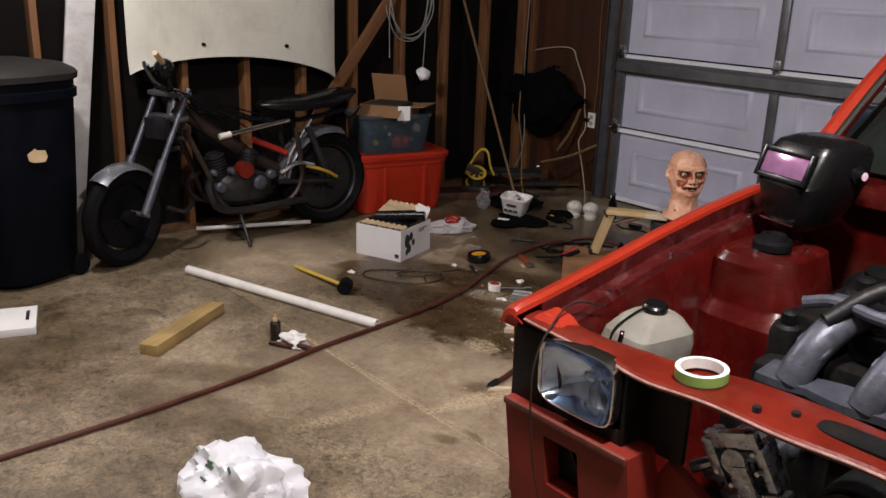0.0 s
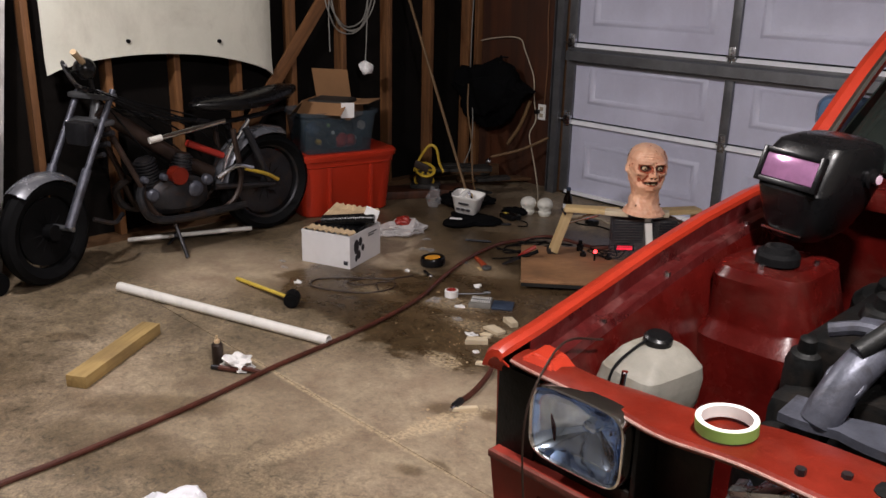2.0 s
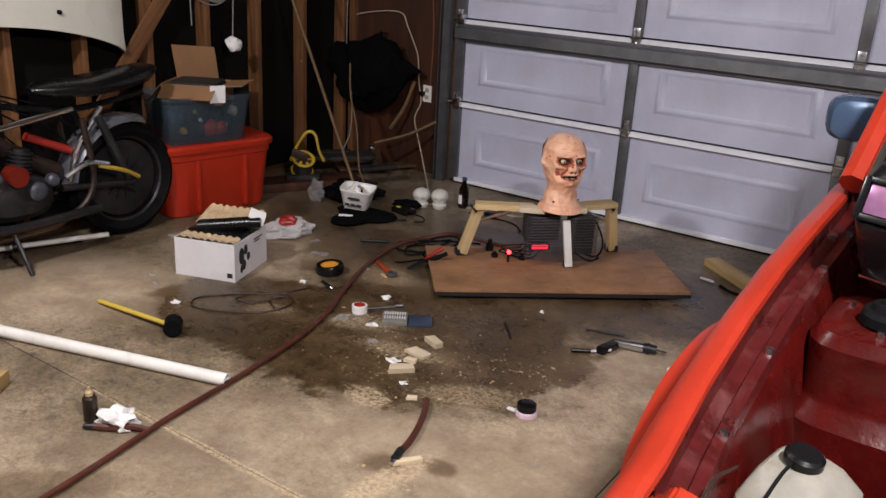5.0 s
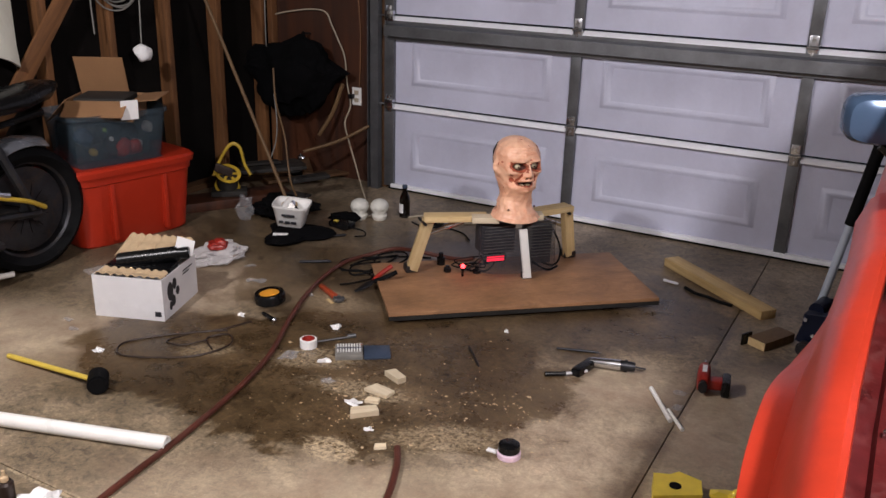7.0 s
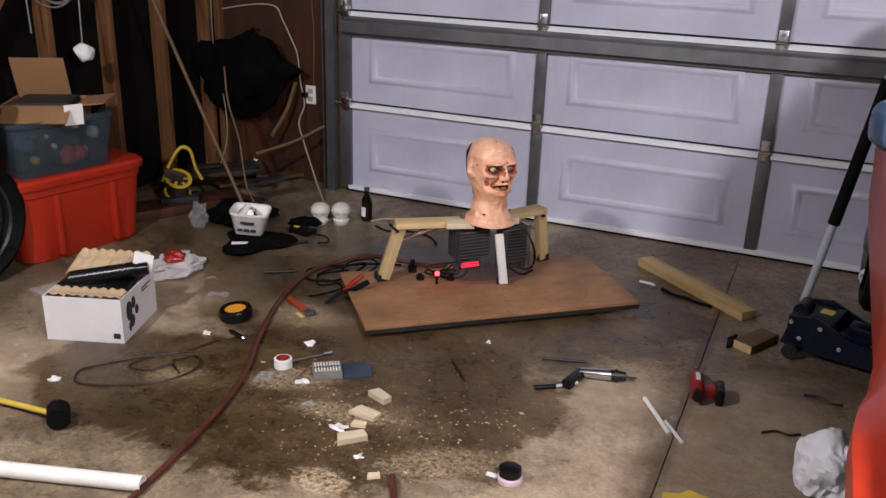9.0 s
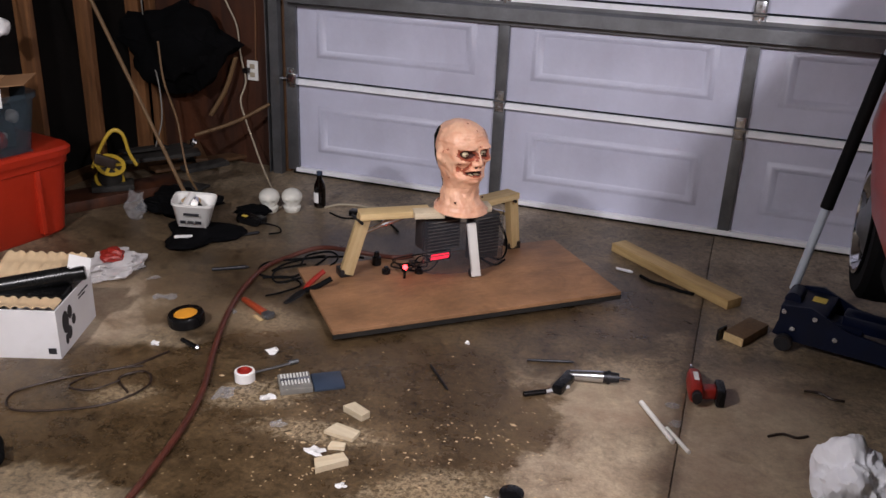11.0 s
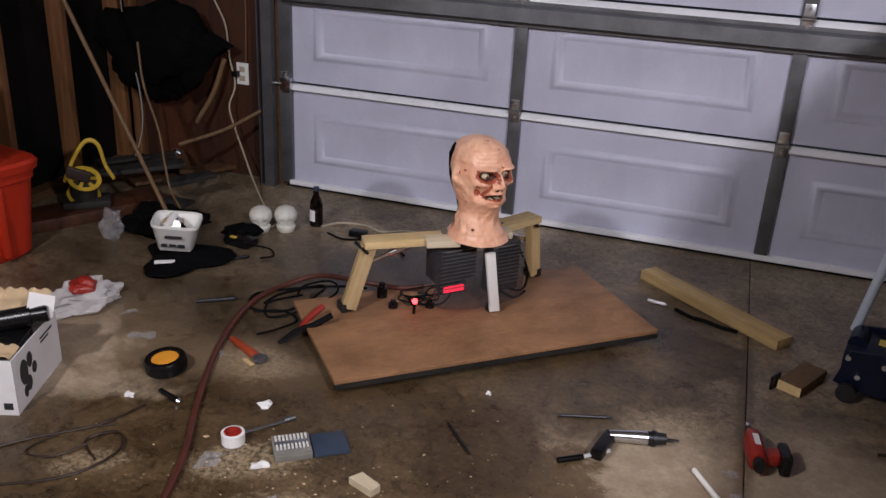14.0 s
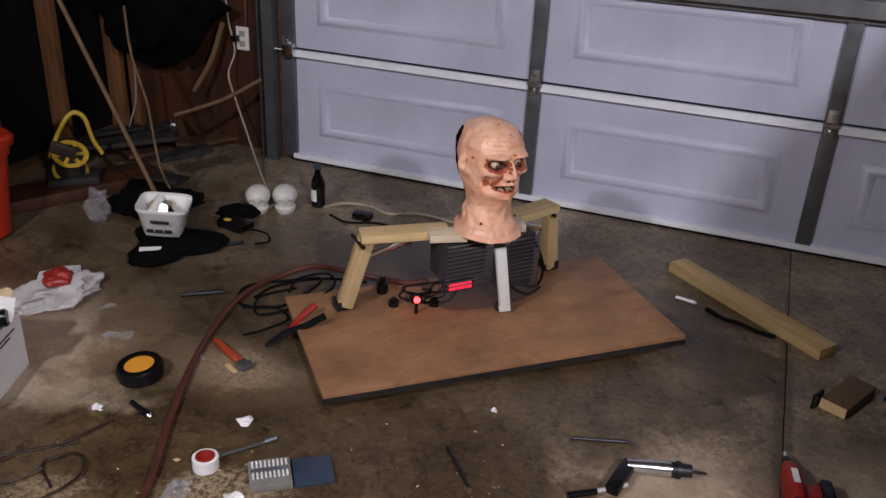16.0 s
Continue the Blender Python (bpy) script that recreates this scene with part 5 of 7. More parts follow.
for y, lean in ((-2.90, -14), (-2.74, 10)):
    bm = bmesh.new()
    fins = [(0.047, 0.0)]
    for k in range(9):
        fins += [(0.047, 0.018 * k + 0.004), (0.062, 0.018 * k + 0.005), (0.062, 0.018 * k + 0.012), (0.047, 0.018 * k + 0.013)]
    lathe(bm, fins + [(0.047, 0.17), (0.02, 0.175)], 20)
    part("cylinder", bm, "dark_steel", eng, m=pose(BX + 0.03, y, 0.38, -lean, 0, 0))
rod("air_filter", (BX + 0.10, -2.80, 0.45), (BX + 0.17, -2.80, 0.45), 0.048, "red_worn", eng, label="red round air filter", n=22)
for y, z, r in ((-2.95, 0.36, 0.035), (-2.88, 0.45, 0.02), (-2.70, 0.36, 0.045), (-2.62, 0.40, 0.03), (-2.99, 0.45, 0.02)):
    bm = bmesh.new()
    lathe(bm, [(r, 0), (r, 0.03), (r * 0.7, 0.04), (r * 0.3, 0.042)], 18)
    part("cover", bm, "cast_aluminium", eng, m=pose(BX + 0.115, y, z, 0, 90, 0))
piped("chain_guard", [(BX + 0.14, -2.56, 0.40), (BX + 0.15, -2.44, 0.455), (BX + 0.15, -2.33, 0.43)], 0.014, "bright_metal", bike)
piped("brake_arm", [(BX + 0.15, -2.38, 0.43), (BX + 0.15, -2.24, 0.38), (BX + 0.14, -2.15, 0.33)], 0.011, "yellow_plastic", bike, label="brass-coloured brake arm")
piped("side_stand", [(BX + 0.12, -2.84, 0.22), (BX + 0.20, -2.84, 0.10), (BX + 0.24, -2.83, 0.005)], 0.011, "dark_steel", bike)
rod("axle", (BX - 0.13, -3.56, 0.29), (BX + 0.14, -3.56, 0.29), 0.014, "galvanised", bike)
piped("brake_hose", [(BX + 0.12, -3.40, 0.30), (BX + 0.16, -3.3, 0.26), (BX + 0.13, -3.20, 0.28)], 0.012, "dark_steel", bike)
rng = random.Random(11)
for k in range(7):
    y = -3.2 + 0.1 * k
    piped("cable", [(BX + rng.uniform(-0.1, 0.12), -3.22, 0.95), (BX + rng.uniform(-0.1, 0.14), -3.12 + 0.03 * k, 0.85), (BX + rng.uniform(-0.06, 0.1), y + 0.2, 0.66), (BX + rng.uniform(-0.05, 0.1), y + 0.35, 0.5)], 0.005, "black_rubber", bike, 6)
# the front end stands turned towards the room
steer = Matrix.Translation((BX, -3.205, 0)) @ pose(0, 0, 0, 0, 0, 24) @ Matrix.Translation((-BX, 3.24, 0))
for o in bike.children:
    kind = o.name.split(".")[0]
    if kind in ("fork_leg", "fork_tube", "front_mudguard", "yoke", "lamp_bracket", "axle", "brake_hose") or (kind == "wheel" and o.location.y < -3):
        o.matrix_basis = steer @ o.matrix_basis
# pale tube lying in front of the motorcycle
tb = thing("metal_tube", "pale metal tube lying on a small stand", "tube", pose(-0.70, -2.65, 0.0, 0, 0, 69.5))
rod("tube", (-0.355, 0.0, 0.042), (0.355, 0.0, 0.042), 0.0135, "white_paint", tb)
rod("sleeve", (-0.10, 0.0, 0.042), (-0.07, 0.0, 0.042), 0.0165, "dark_steel", tb)
for s in (-1, 1):
    rod("foot", (-0.09 + 0.05 * s, 0.03 * s, 0.0), (-0.09, 0.0, 0.036), 0.008, "dark_steel", tb, n=8)

# red storage tote
tote = thing("storage_tote", "bright red plastic storage tote", "storage tote", pose(-0.752, -1.535, 0, 0, 0, 78.6))
bm = bmesh.new()
loft(bm, [superring(z, 0, 0, hx, hy, 36, 7) for z, hx, hy in ((0.0, 0.30, 0.175), (0.012, 0.31, 0.185), (0.33, 0.338, 0.212), (0.335, 0.346, 0.219), (0.375, 0.35, 0.222))])
part("tub", bm, "red_tote", tote)
bm = bmesh.new()
loft(bm, [superring(z, 0, 0, hx, hy, 36, 7) for z, hx, hy in ((0.376, 0.362, 0.234), (0.405, 0.366, 0.238), (0.418, 0.355, 0.227), (0.42, 0.33, 0.2))])
part("lid", bm, "red_tote", tote)
for s in (-1, 1):
    boxed("rib", (0.15 * s - 0.012, 0.15 * s + 0.012, -0.219, -0.188, 0.03, 0.33), "red_tote", tote, 0.004)
# clear tote on top with odds and ends
clear = thing("clear_tote", "clear plastic tote full of coloured odds and ends", "storage tote", pose(-0.715, -1.60, 0.421, 0, 0, 76))
bm = bmesh.new()
loft(bm, [superring(z, 0, 0, hx, hy, 36, 7) for z, hx, hy in ((0.0, 0.225, 0.15), (0.01, 0.232, 0.157), (0.235, 0.262, 0.18), (0.24, 0.272, 0.19), (0.265, 0.274, 0.192))], caps=False)
solid(bm, 0.003)
part("tub", bm, "tote_clear", clear)
boxed("base", (-0.22, 0.22, -0.145, 0.145, 0.001, 0.006), "tote_clear", clear)
rng = random.Random(3)
for k, (mt, x, z, r) in enumerate([("yellow_plastic", -0.13, 0.07, 0.022), ("white_paint", 0.12, 0.08, 0.02), ("white_paint", -0.03, 0.12, 0.014), ("red_tote", 0.02, 0.05, 0.05), ("white_paint", 0.17, 0.16, 0.03), ("dark_junk", -0.1, 0.15, 0.05), ("dark_junk", 0.08, 0.14, 0.05), ("blue_tint", -0.17, 0.15, 0.045), ("dark_junk", 0.0, 0.03, 0.06), ("red_tote", 0.09, 0.03, 0.045), ("green_tape", -0.06, 0.17, 0.012)]):
    bm = bmesh.new()
    bmesh.ops.create_icosphere(bm, subdivisions=2, radius=r)
    for v in bm.verts:
        v.co *= 1 + 0.3 * noise.noise(v.co * 40 + Vector((k, 0, 0)))
    part("content", bm, mt, clear, m=pose(x, -0.10 + (0.03 if mt == "dark_junk" else 0), max(z, r * 1.2 + 0.012)))
boxed("content", (-0.2, 0.2, -0.06, 0.13, 0.01, 0.2), "dark_junk", clear, 0.01)
# open cardboard carton
carton = thing("carton", "open brown cardboard carton with flaps up", "carton", pose(-0.725, -1.575, 0.632, 0, 0, 32) @ Matrix.Diagonal((0.82, 0.95, 1.15, 1)))
bm = bmesh.new()
open_box(bm, 0.20, 0.14, 0.09, 0.005)
part("tray", bm, "cardboard", carton)
for nm, m, w, h in (("flap", pose(0.0, -0.142, 0.088, -22, 0, 180), 0.36, 0.13), ("flap", pose(0.202, 0.0, 0.088, 4, 0, 270), 0.26, 0.15), ("flap", pose(-0.05, 0.137, 0.090, 114, 0, 0), 0.30, 0.18), ("flap", pose(-0.2, 0.0, 0.090, -38, 0, 90), 0.25, 0.15)):
    bm = bmesh.new()
    box(bm, -w / 2, w / 2, -0.0, h, -0.002, 0.002)
    part(nm, bm, "cardboard", carton, m=m)
bm = bmesh.new()
box(bm, -0.05, 0.05, -0.002, 0.002, 0.0, 0.085)
part("paper_flap", bm, "paper", carton, "white paper hanging over the edge", m=pose(0.19, -0.155, 0.015, 8, 0, 30))
boxed("packing", (-0.16, 0.16, -0.12, 0.12, 0.006, 0.10), "dark_junk", carton, 0.02)
# coil of cable on the studs
coil = thing("cable_coil", "coil of pale grey cable hung on the studs", "cable coil")
for k, (rr, dy) in enumerate(((0.17, 0.0), (0.185, 0.015), (0.20, -0.012), (0.19, 0.025))):
    pts = [(-0.93 + 0.01 * math.sin(5 * a + k), -1.26 + dy + rr * math.cos(a), 1.42 + rr * 1.45 * math.sin(a)) for a in (2 * math.pi * j / 20 for j in range(21))]
    piped("turn", pts, 0.0045, "cable_grey", coil, 6)
piped("tail", [(-0.93, -1.43, 1.45), (-0.92, -1.445, 1.25), (-0.92, -1.44, 1.02)], 0.004, "cable_grey", coil, 6)
piped("tail", [(-0.93, -1.10, 1.45), (-0.92, -1.12, 1.2), (-0.88, -1.17, 0.93)], 0.004, "cable_grey", coil, 6)
bm = bmesh.new()
bmesh.ops.create_icosphere(bm, subdivisions=3, radius=0.045)
for v in bm.verts:
    v.co *= 1 + 0.35 * noise.noise(v.co * 30)
part("wrapped_end", bm, "paper", coil, "wrapped white cable end", m=pose(-0.86, -1.18, 0.905))
rod("hook", (-0.952, -1.26, 1.70), (-0.90, -1.26, 1.715), 0.006, "dark_steel", coil)
# broom handle leaning in the corner
bm = bmesh.new()
cyl(bm, (0.0, -0.98, 0.02), (-0.86, -0.90, 1.62), 0.0095, n=14)
tagged(part("broom_handle", bm, "handle_wood", None), "bare wooden broom handle leaning on the studs", "pole")
bm = bmesh.new()
tube(bm, [(-0.04, -0.92, 0.16), (-0.14, -0.84, 0.20), (-0.19, -0.80, 0.30), (-0.24, -0.76, 0.45), (-0.36, -0.68, 0.62), (-0.42, -0.62, 0.80)], 0.0055, 8)
tagged(part("thin_stick", bm, "handle_wood", None), "thin bent dry stick standing behind the basket", "stick")
# yellow trimmer-like reel
reel = thing("cord_reel", "scuffed yellow plastic cord reel with a curved handle", "cord reel", pose(-0.62, -0.84, 0.068, 0, 0, 40) @ Matrix.Diagonal((0.8, 0.8, 1.0, 1)))
tilt = pose(0.0, 0.0, 0.062, 24, 8, 0)
bm = bmesh.new()
lathe(bm, [(0.045, -0.028), (0.075, -0.026), (0.075, 0.058), (0.045, 0.060)], 24, tilt)
part("cord", bm, "dark_junk", reel, "wound dark cord")
for z0 in (-0.036, 0.061):
    bm = bmesh.new()
    lathe(bm, [(0.070, z0), (0.092, z0 + 0.001), (0.094, z0 + 0.007), (0.070, z0 + 0.008), (0.070, z0)], 28, tilt, cap=False)
    for k in range(3):
        box(bm, -0.072, 0.072, -0.009, 0.009, z0 + 0.001, z0 + 0.007, 0.0, tilt @ pose(0, 0, 0, 0, 0, 60 * k + 12))
    part("flange", bm, "yellow_plastic", reel, "spoked yellow flange")
bm = bmesh.new()
box(bm, -0.13, 0.0, -0.075, -0.045, 0.11, 0.165, 0.01, pose(0, 0, 0, 0, 18, 0))
part("band", bm, "brown_frame", reel)
piped("handle", [(-0.10, 0.02, 0.10), (-0.03, 0.02, 0.22), (0.04, 0.02, 0.29), (0.10, 0.02, 0.27), (0.13, 0.02, 0.17), (0.17, 0.02, 0.10)], 0.011, "yellow_plastic", reel, 10)
boxed("foot", (-0.12, 0.14, -0.08, 0.08, -0.012, 0.02), "dark_junk", reel, 0.008)
bm = bmesh.new()
box(bm, -0.34, 0.34, -0.10, 0.10, 0.0, 0.055, 0.004)
tagged(part("plank", bm, "plywood", None, m=pose(-0.60, -0.82, 0.0, 0, 0, 60)), "dark weathered plank under the reel", "plank")
# dim clutter in the corner
rng = random.Random(21)
for k in range(11):
    bm = bmesh.new()
    w, d, h = rng.uniform(0.1, 0.3), rng.uniform(0.02, 0.06), rng.uniform(0.012, 0.03)
    box(bm, -w, w, -d, d, 0, h, 0.003)
    x, y = rng.uniform(-0.78, -0.2), rng.uniform(-0.62, -0.16)
    tagged(part("offcut", bm, rng.choice(["plywood", "dark_junk", "dark_junk", "stud_pine_flat"]), None, m=pose(x, y, 0.014 * k, rng.uniform(-3, 3), rng.uniform(-3, 3), rng.uniform(-70, 70))), "dirty dark timber offcut in a heap", "offcut", "heap of offcuts in the corner")
crumple("crushed_bottle", (0.06, 0.05, 0.08), "film_clear", pose(-0.33, -1.02, 0.0), "crushed clear plastic bottle on the floor", "bottle", 12, 0.8, 3)
crumple("dark_rag", (0.20, 0.15, 0.07), "dark_cloth", pose(-0.18, -0.86, 0.0), "black rag heaped on the floor", "rag", 19, 0.7, 4)
crumple("foil_scrap", (0.025, 0.02, 0.025), "bright_metal", pose(-0.41, -0.40, 0.205), "crumpled shiny foil scrap", "foil", 8, 0.7, 2)

# black bag hung on the plywood, cables, socket
hb = thing("hanging_bag", "shapeless black bag hung on the plywood wall", "bag")
bm = bmesh.new()
bmesh.ops.create_icosphere(bm, subdivisions=4, radius=1.0)
for v in bm.verts:
    p = v.co.copy()
    k = 1 + 0.35 * noise.noise(p * 1.5 + Vector((3, 1, 0))) + 0.15 * noise.noise(p * 4)
    v.co = Vector((p.x * k * (0.30 + 0.10 * (p.x < 0) + 0.10 * math.exp(-((p.z - 0.1) / 0.12) ** 2)), p.y * k * 0.11, p.z * k * (0.20 if p.z > 0 else 0.25) + 0.03 * noise.noise(p * 3)))
part("bag", bm, "dark_cloth", hb, m=pose(-0.645, -0.115, 0.69))
rod("hook", (-0.64, 0.034, 0.93), (-0.64, -0.05, 0.94), 0.006, "dark_steel", hb)
piped("strap", [(-0.66, -0.05, 0.80), (-0.64, -0.045, 0.945), (-0.60, -0.05, 0.80)], 0.008, "dark_cloth", hb, 6)
cb = thing("wall_cable", "pale sheathed cable clipped to the plywood", "cable")
piped("cable", [(-0.92, 0.018, 1.035), (-0.80, 0.012, 1.06), (-0.62, 0.012, 1.085), (-0.50, 0.012, 1.075), (-0.455, 0.012, 1.0), (-0.40, 0.012, 0.90), (-0.355, 0.012, 0.80), (-0.34, 0.012, 0.64), (-0.31, 0.005, 0.50), (-0.31, -0.06, 0.40), (-0.28, -0.06, 0.28), (-0.23, -0.08, 0.18), (-0.12, -0.17, 0.06), (0.05, -0.36, 0.012), (0.22, -0.55, 0.010), (0.24, -0.62, 0.010)], 0.0050, "cable_white", cb, 8)
piped("cable", [(-0.235, 0.022, 1.75), (-0.26, 0.022, 1.3), (-0.24, 0.022, 0.95), (-0.25, 0.022, 0.62)], 0.005, "stud_pine", cb, 6)
cb2 = thing("wall_cable", "thin dark cable hanging loose beside the corner stud", "cable")
piped("cable", [(-0.92, -0.06, 1.6), (-0.90, -0.10, 1.1), (-0.88, -0.12, 0.75), (-0.72, -0.25, 0.5), (-0.68, -0.3, 0.30), (-0.70, -0.35, 0.15)], 0.004, "cable_grey", cb2, 6)
for nm, p0, p1, r in (("dry_stick", (-0.46, -0.31, 0.235), (-0.11, -0.08, 0.405), 0.010), ("dry_stick", (-0.49, -0.10, 0.30), (-0.345, -0.03, 0.64), 0.013)):
    bm = bmesh.new()
    mid = (Vector(p0) + Vector(p1)) / 2 + Vector((0.01, 0.01, -0.015))
    tube(bm, [p0, mid, p1], r, 8)
    tagged(part(nm, bm, "handle_wood", None), "pale dry stick leaning on the plywood wall", "stick", "sticks on the wall")
sock = thing("wall_socket", "white double wall socket on the plywood", "socket", pose(-0.275, 0.032, 0.56))
boxed("plate", (-0.035, 0.035, -0.008, 0.0, -0.057, 0.057), "white_plastic", sock, 0.003)
for z in (-0.024, 0.024):
    boxed("outlet", (-0.016, 0.016, -0.0115, -0.0085, z - 0.014, z + 0.014), "cable_white", sock, 0.002)
boxed("plug", (-0.045, -0.012, -0.045, -0.012, -0.012, 0.016), "black_plastic", sock, 0.004)

# ---- on the floor, by the carton of parts ----
bx = thing("white_box", "white cardboard box with moulded cardboard and a black part inside", "box", pose(0.112, -2.165, 0, 0, 0, 20))
bm = bmesh.new()
open_box(bm, 0.155, 0.165, 0.185, 0.004)
part("tray", bm, "box_white", bx)
bm = bmesh.new()
rows = []
for k in range(13):
    rows.append([(-0.15 + 0.30 * j / 28, 0.02 + 0.15 * k / 12, 0.205 + 0.045 * k / 12 + 0.013 * abs(math.sin(math.pi * j / 3.5)) * abs(math.cos(math.pi * k / 6))) for j in range(29)])
loft(bm, rows, closed=False)
solid(bm, 0.004)
part("moulded_tray", bm, "cardboard_pale", bx, "pale moulded pulp tray", sharp=50)
bm = bmesh.new()
rows = []
for k in range(7):
    rows.append([(-0.148 + 0.296 * j / 28, -0.155 + 0.07 * k / 6, 0.188 + 0.012 * abs(math.sin(math.pi * j / 3.5)) * abs(math.cos(math.pi * k / 6))) for j in range(29)])
loft(bm, rows, closed=False)
solid(bm, 0.004)
part("moulded_tray", bm, "cardboard_pale", bx, "pale moulded pulp tray", sharp=50)
bm = bmesh.new()
cyl(bm, (-0.10, -0.04, 0.205), (0.15, 0.03, 0.235), 0.034, n=20, bev=0.006)
cyl(bm, (0.10, 0.015, 0.23), (0.19, 0.04, 0.24), 0.026, n=16, bev=0.004)
box(bm, -0.14, 0.14, -0.08, 0.03, 0.165, 0.20, 0.006)
part("black_part", bm, "black_plastic", bx, "black cylindrical part")
bm = bmesh.new()
box(bm, -0.04, 0.04, -0.0015, 0.0015, -0.035, 0.035)
part("white_card", bm, "paper", bx, "folded white card", m=pose(0.165, 0.05, 0.262, -35, 25, 35))
for y, z, a, h in ((-0.098, 0.11, 0.026, 0.042), (-0.055, 0.13, 0.018, 0.026), (-0.075, 0.060, 0.020, 0.026), (-0.10, 0.045, 0.012, 0.02), (-0.03, 0.09, 0.016, 0.02)):
    bm = bmesh.new()
    loft(bm, [[(0.1555 + d, y + a * math.cos(t), z + h * math.sin(t)) for t in (2 * math.pi * k / 14 for k in range(14))] for d in (0.0, 0.0012)])
    part("printed_mark", bm, "print_black", bx)
for z, w in ((0.15, 0.09), (0.137, 0.06)):
    boxed("printed_bar", (0.1555, 0.1567, 0.03, 0.03 + w, z, z + 0.006), "print_black", bx)
boxed("printed_bar", (0.115, 0.142, -0.1667, -0.1655, 0.02, 0.042), "print_black", bx)
crumple("clear_bag", (0.17, 0.10, 0.06), "film_clear", pose(-0.16, -2.02, 0.0, 0, 0, 40), "crumpled clear plastic bag beside the box", "plastic bag", 31, 0.6, 4)
crumple("plastic_bag", (0.16, 0.12, 0.055), "bag_thin", pose(-0.02, -1.60, 0.0, 0, 0, 70), "crumpled thin plastic bag spread on the floor", "plastic bag", 33, 0.45, 4)
crumple("red_wrapper", (0.055, 0.05, 0.03), "tool_red", pose(0.0, -1.60, 0.062), "crumpled red wrapper on the plastic bag", "wrapper", 36, 0.7, 3)
# basket of small parts on a black cap-like cloth
bk = thing("parts_basket", "small white plastic basket full of bright parts", "basket", pose(0.055, -1.09, 0.062, 3, 4, 25))
bm = bmesh.new()
loft(bm, [superring(z, 0, 0, h, h * 0.85, 28, 5) for z, h in ((0.0, 0.066), (0.006, 0.072), (0.105, 0.094), (0.11, 0.099), (0.122, 0.099))], caps=False)
solid(bm, 0.003)
part("tub", bm, "white_plastic", bk)
boxed("base", (-0.062, 0.062, -0.053, 0.053, 0.0, 0.005), "white_plastic", bk)
for x0, x1, z0, z1 in ((-0.035, 0.035, 0.072, 0.085), (-0.05, -0.025, 0.03, 0.045), (-0.018, 0.01, 0.03, 0.045), (0.016, 0.045, 0.03, 0.045)):
    bm = bmesh.new()
    box(bm, x0, x1, -0.003, 0.0, z0, z1, 0.001)
    part("slot", bm, "print_black", bk, m=pose(0, -0.0655 - 0.012, 0.0, 7.5, 0, 0))
rng = random.Random(8)
for k in range(9):
    bm = bmesh.new()
    L = rng.uniform(0.02, 0.05)
    cyl(bm, (-L, 0, 0), (L, 0, 0), rng.uniform(0.012, 0.024), n=12, bev=0.003)
    part("part", bm, rng.choice(["bright_metal", "chrome", "white_plastic", "black_plastic", "cardboard_pale"]), bk, m=pose(rng.uniform(-0.04, 0.04), rng.uniform(-0.035, 0.035), 0.075 + 0.006 * k, rng.uniform(0, 90), rng.uniform(-40, 40), rng.uniform(0, 180)))
bm = bmesh.new()
bmesh.ops.create_icosphere(bm, subdivisions=4, radius=1.0)
for v in bm.verts:
    p = v.co.copy()
    a = math.atan2(p.y, p.x)
    k = 1 + 0.28 * math.sin(3 * a + 0.4) + 0.12 * noise.noise(p * 3)
    v.co = Vector((p.x * k * 0.17, p.y * k * 0.17, max(p.z, -0.5) * 0.035 * (1 + 0.3 * noise.noise(p * 4)) + 0.0175))
cap = tagged(part("black_cloth", bm, "dark_cloth", None, m=pose(0.09, -1.10, 0.0, 0, 0, 8)), "folded black cloth with a white label", "cloth")
boxed("cloth_label", (-0.04, 0.04, -0.012, 0.012, 0.0, 0.0015), "paper", cap, 0.0, "white sewn label", pose(-0.02, -0.125, 0.045, 12, 0, 22))
# two white skull ornaments
for x, y, rz in ((0.205, -0.655, 28), (0.305, -0.60, 30)):
    bm = bmesh.new()
    rings = []
    for z, w, d in ((0.0, 0.036, 0.040), (0.014, 0.043, 0.048), (0.026, 0.045, 0.050), (0.036, 0.036, 0.046), (0.046, 0.040, 0.050), (0.058, 0.048, 0.056), (0.075, 0.053, 0.062), (0.092, 0.050, 0.060), (0.106, 0.040, 0.049), (0.116, 0.022, 0.028), (0.119, 0.004, 0.005)):
        ring = []
        for j in range(32):
            a = 2 * math.pi * j / 32
            sx_, f = math.sin(a), math.cos(a)
            dent = sum(math.exp(-(((w * sx_ - e) / 0.011) ** 2 + ((z - 0.058) / 0.011) ** 2)) for e in (-0.02, 0.02)) if f > 0 else 0.0
            ring.append((w * sx_, -d * f * (1 - 0.28 * dent), z))
        rings.append(ring)
    loft(bm, rings)
    tagged(part("skull_ornament", bm, "skull_white", None, m=pose(x, y, 0.0, 0, 0, rz)), "plain white plastic skull ornament on the floor", "ornament", "pair of skull ornaments")
# dark drinks bottle
dk = thing("drinks_bottle", "dark brown drinks bottle with a label", "bottle", pose(0.405, -0.485, 0))
bm = bmesh.new()
lathe(bm, [(0.026, 0), (0.031, 0.004), (0.031, 0.10), (0.028, 0.125), (0.014, 0.155), (0.013, 0.175)], 24)
part("body", bm, "bottle_glass", dk)
bm = bmesh.new()
lathe(bm, [(0.0155, 0.176), (0.0155, 0.192), (0.012, 0.194)], 18)
part("cap", bm, "steel_blue", dk)
bm = bmesh.new()
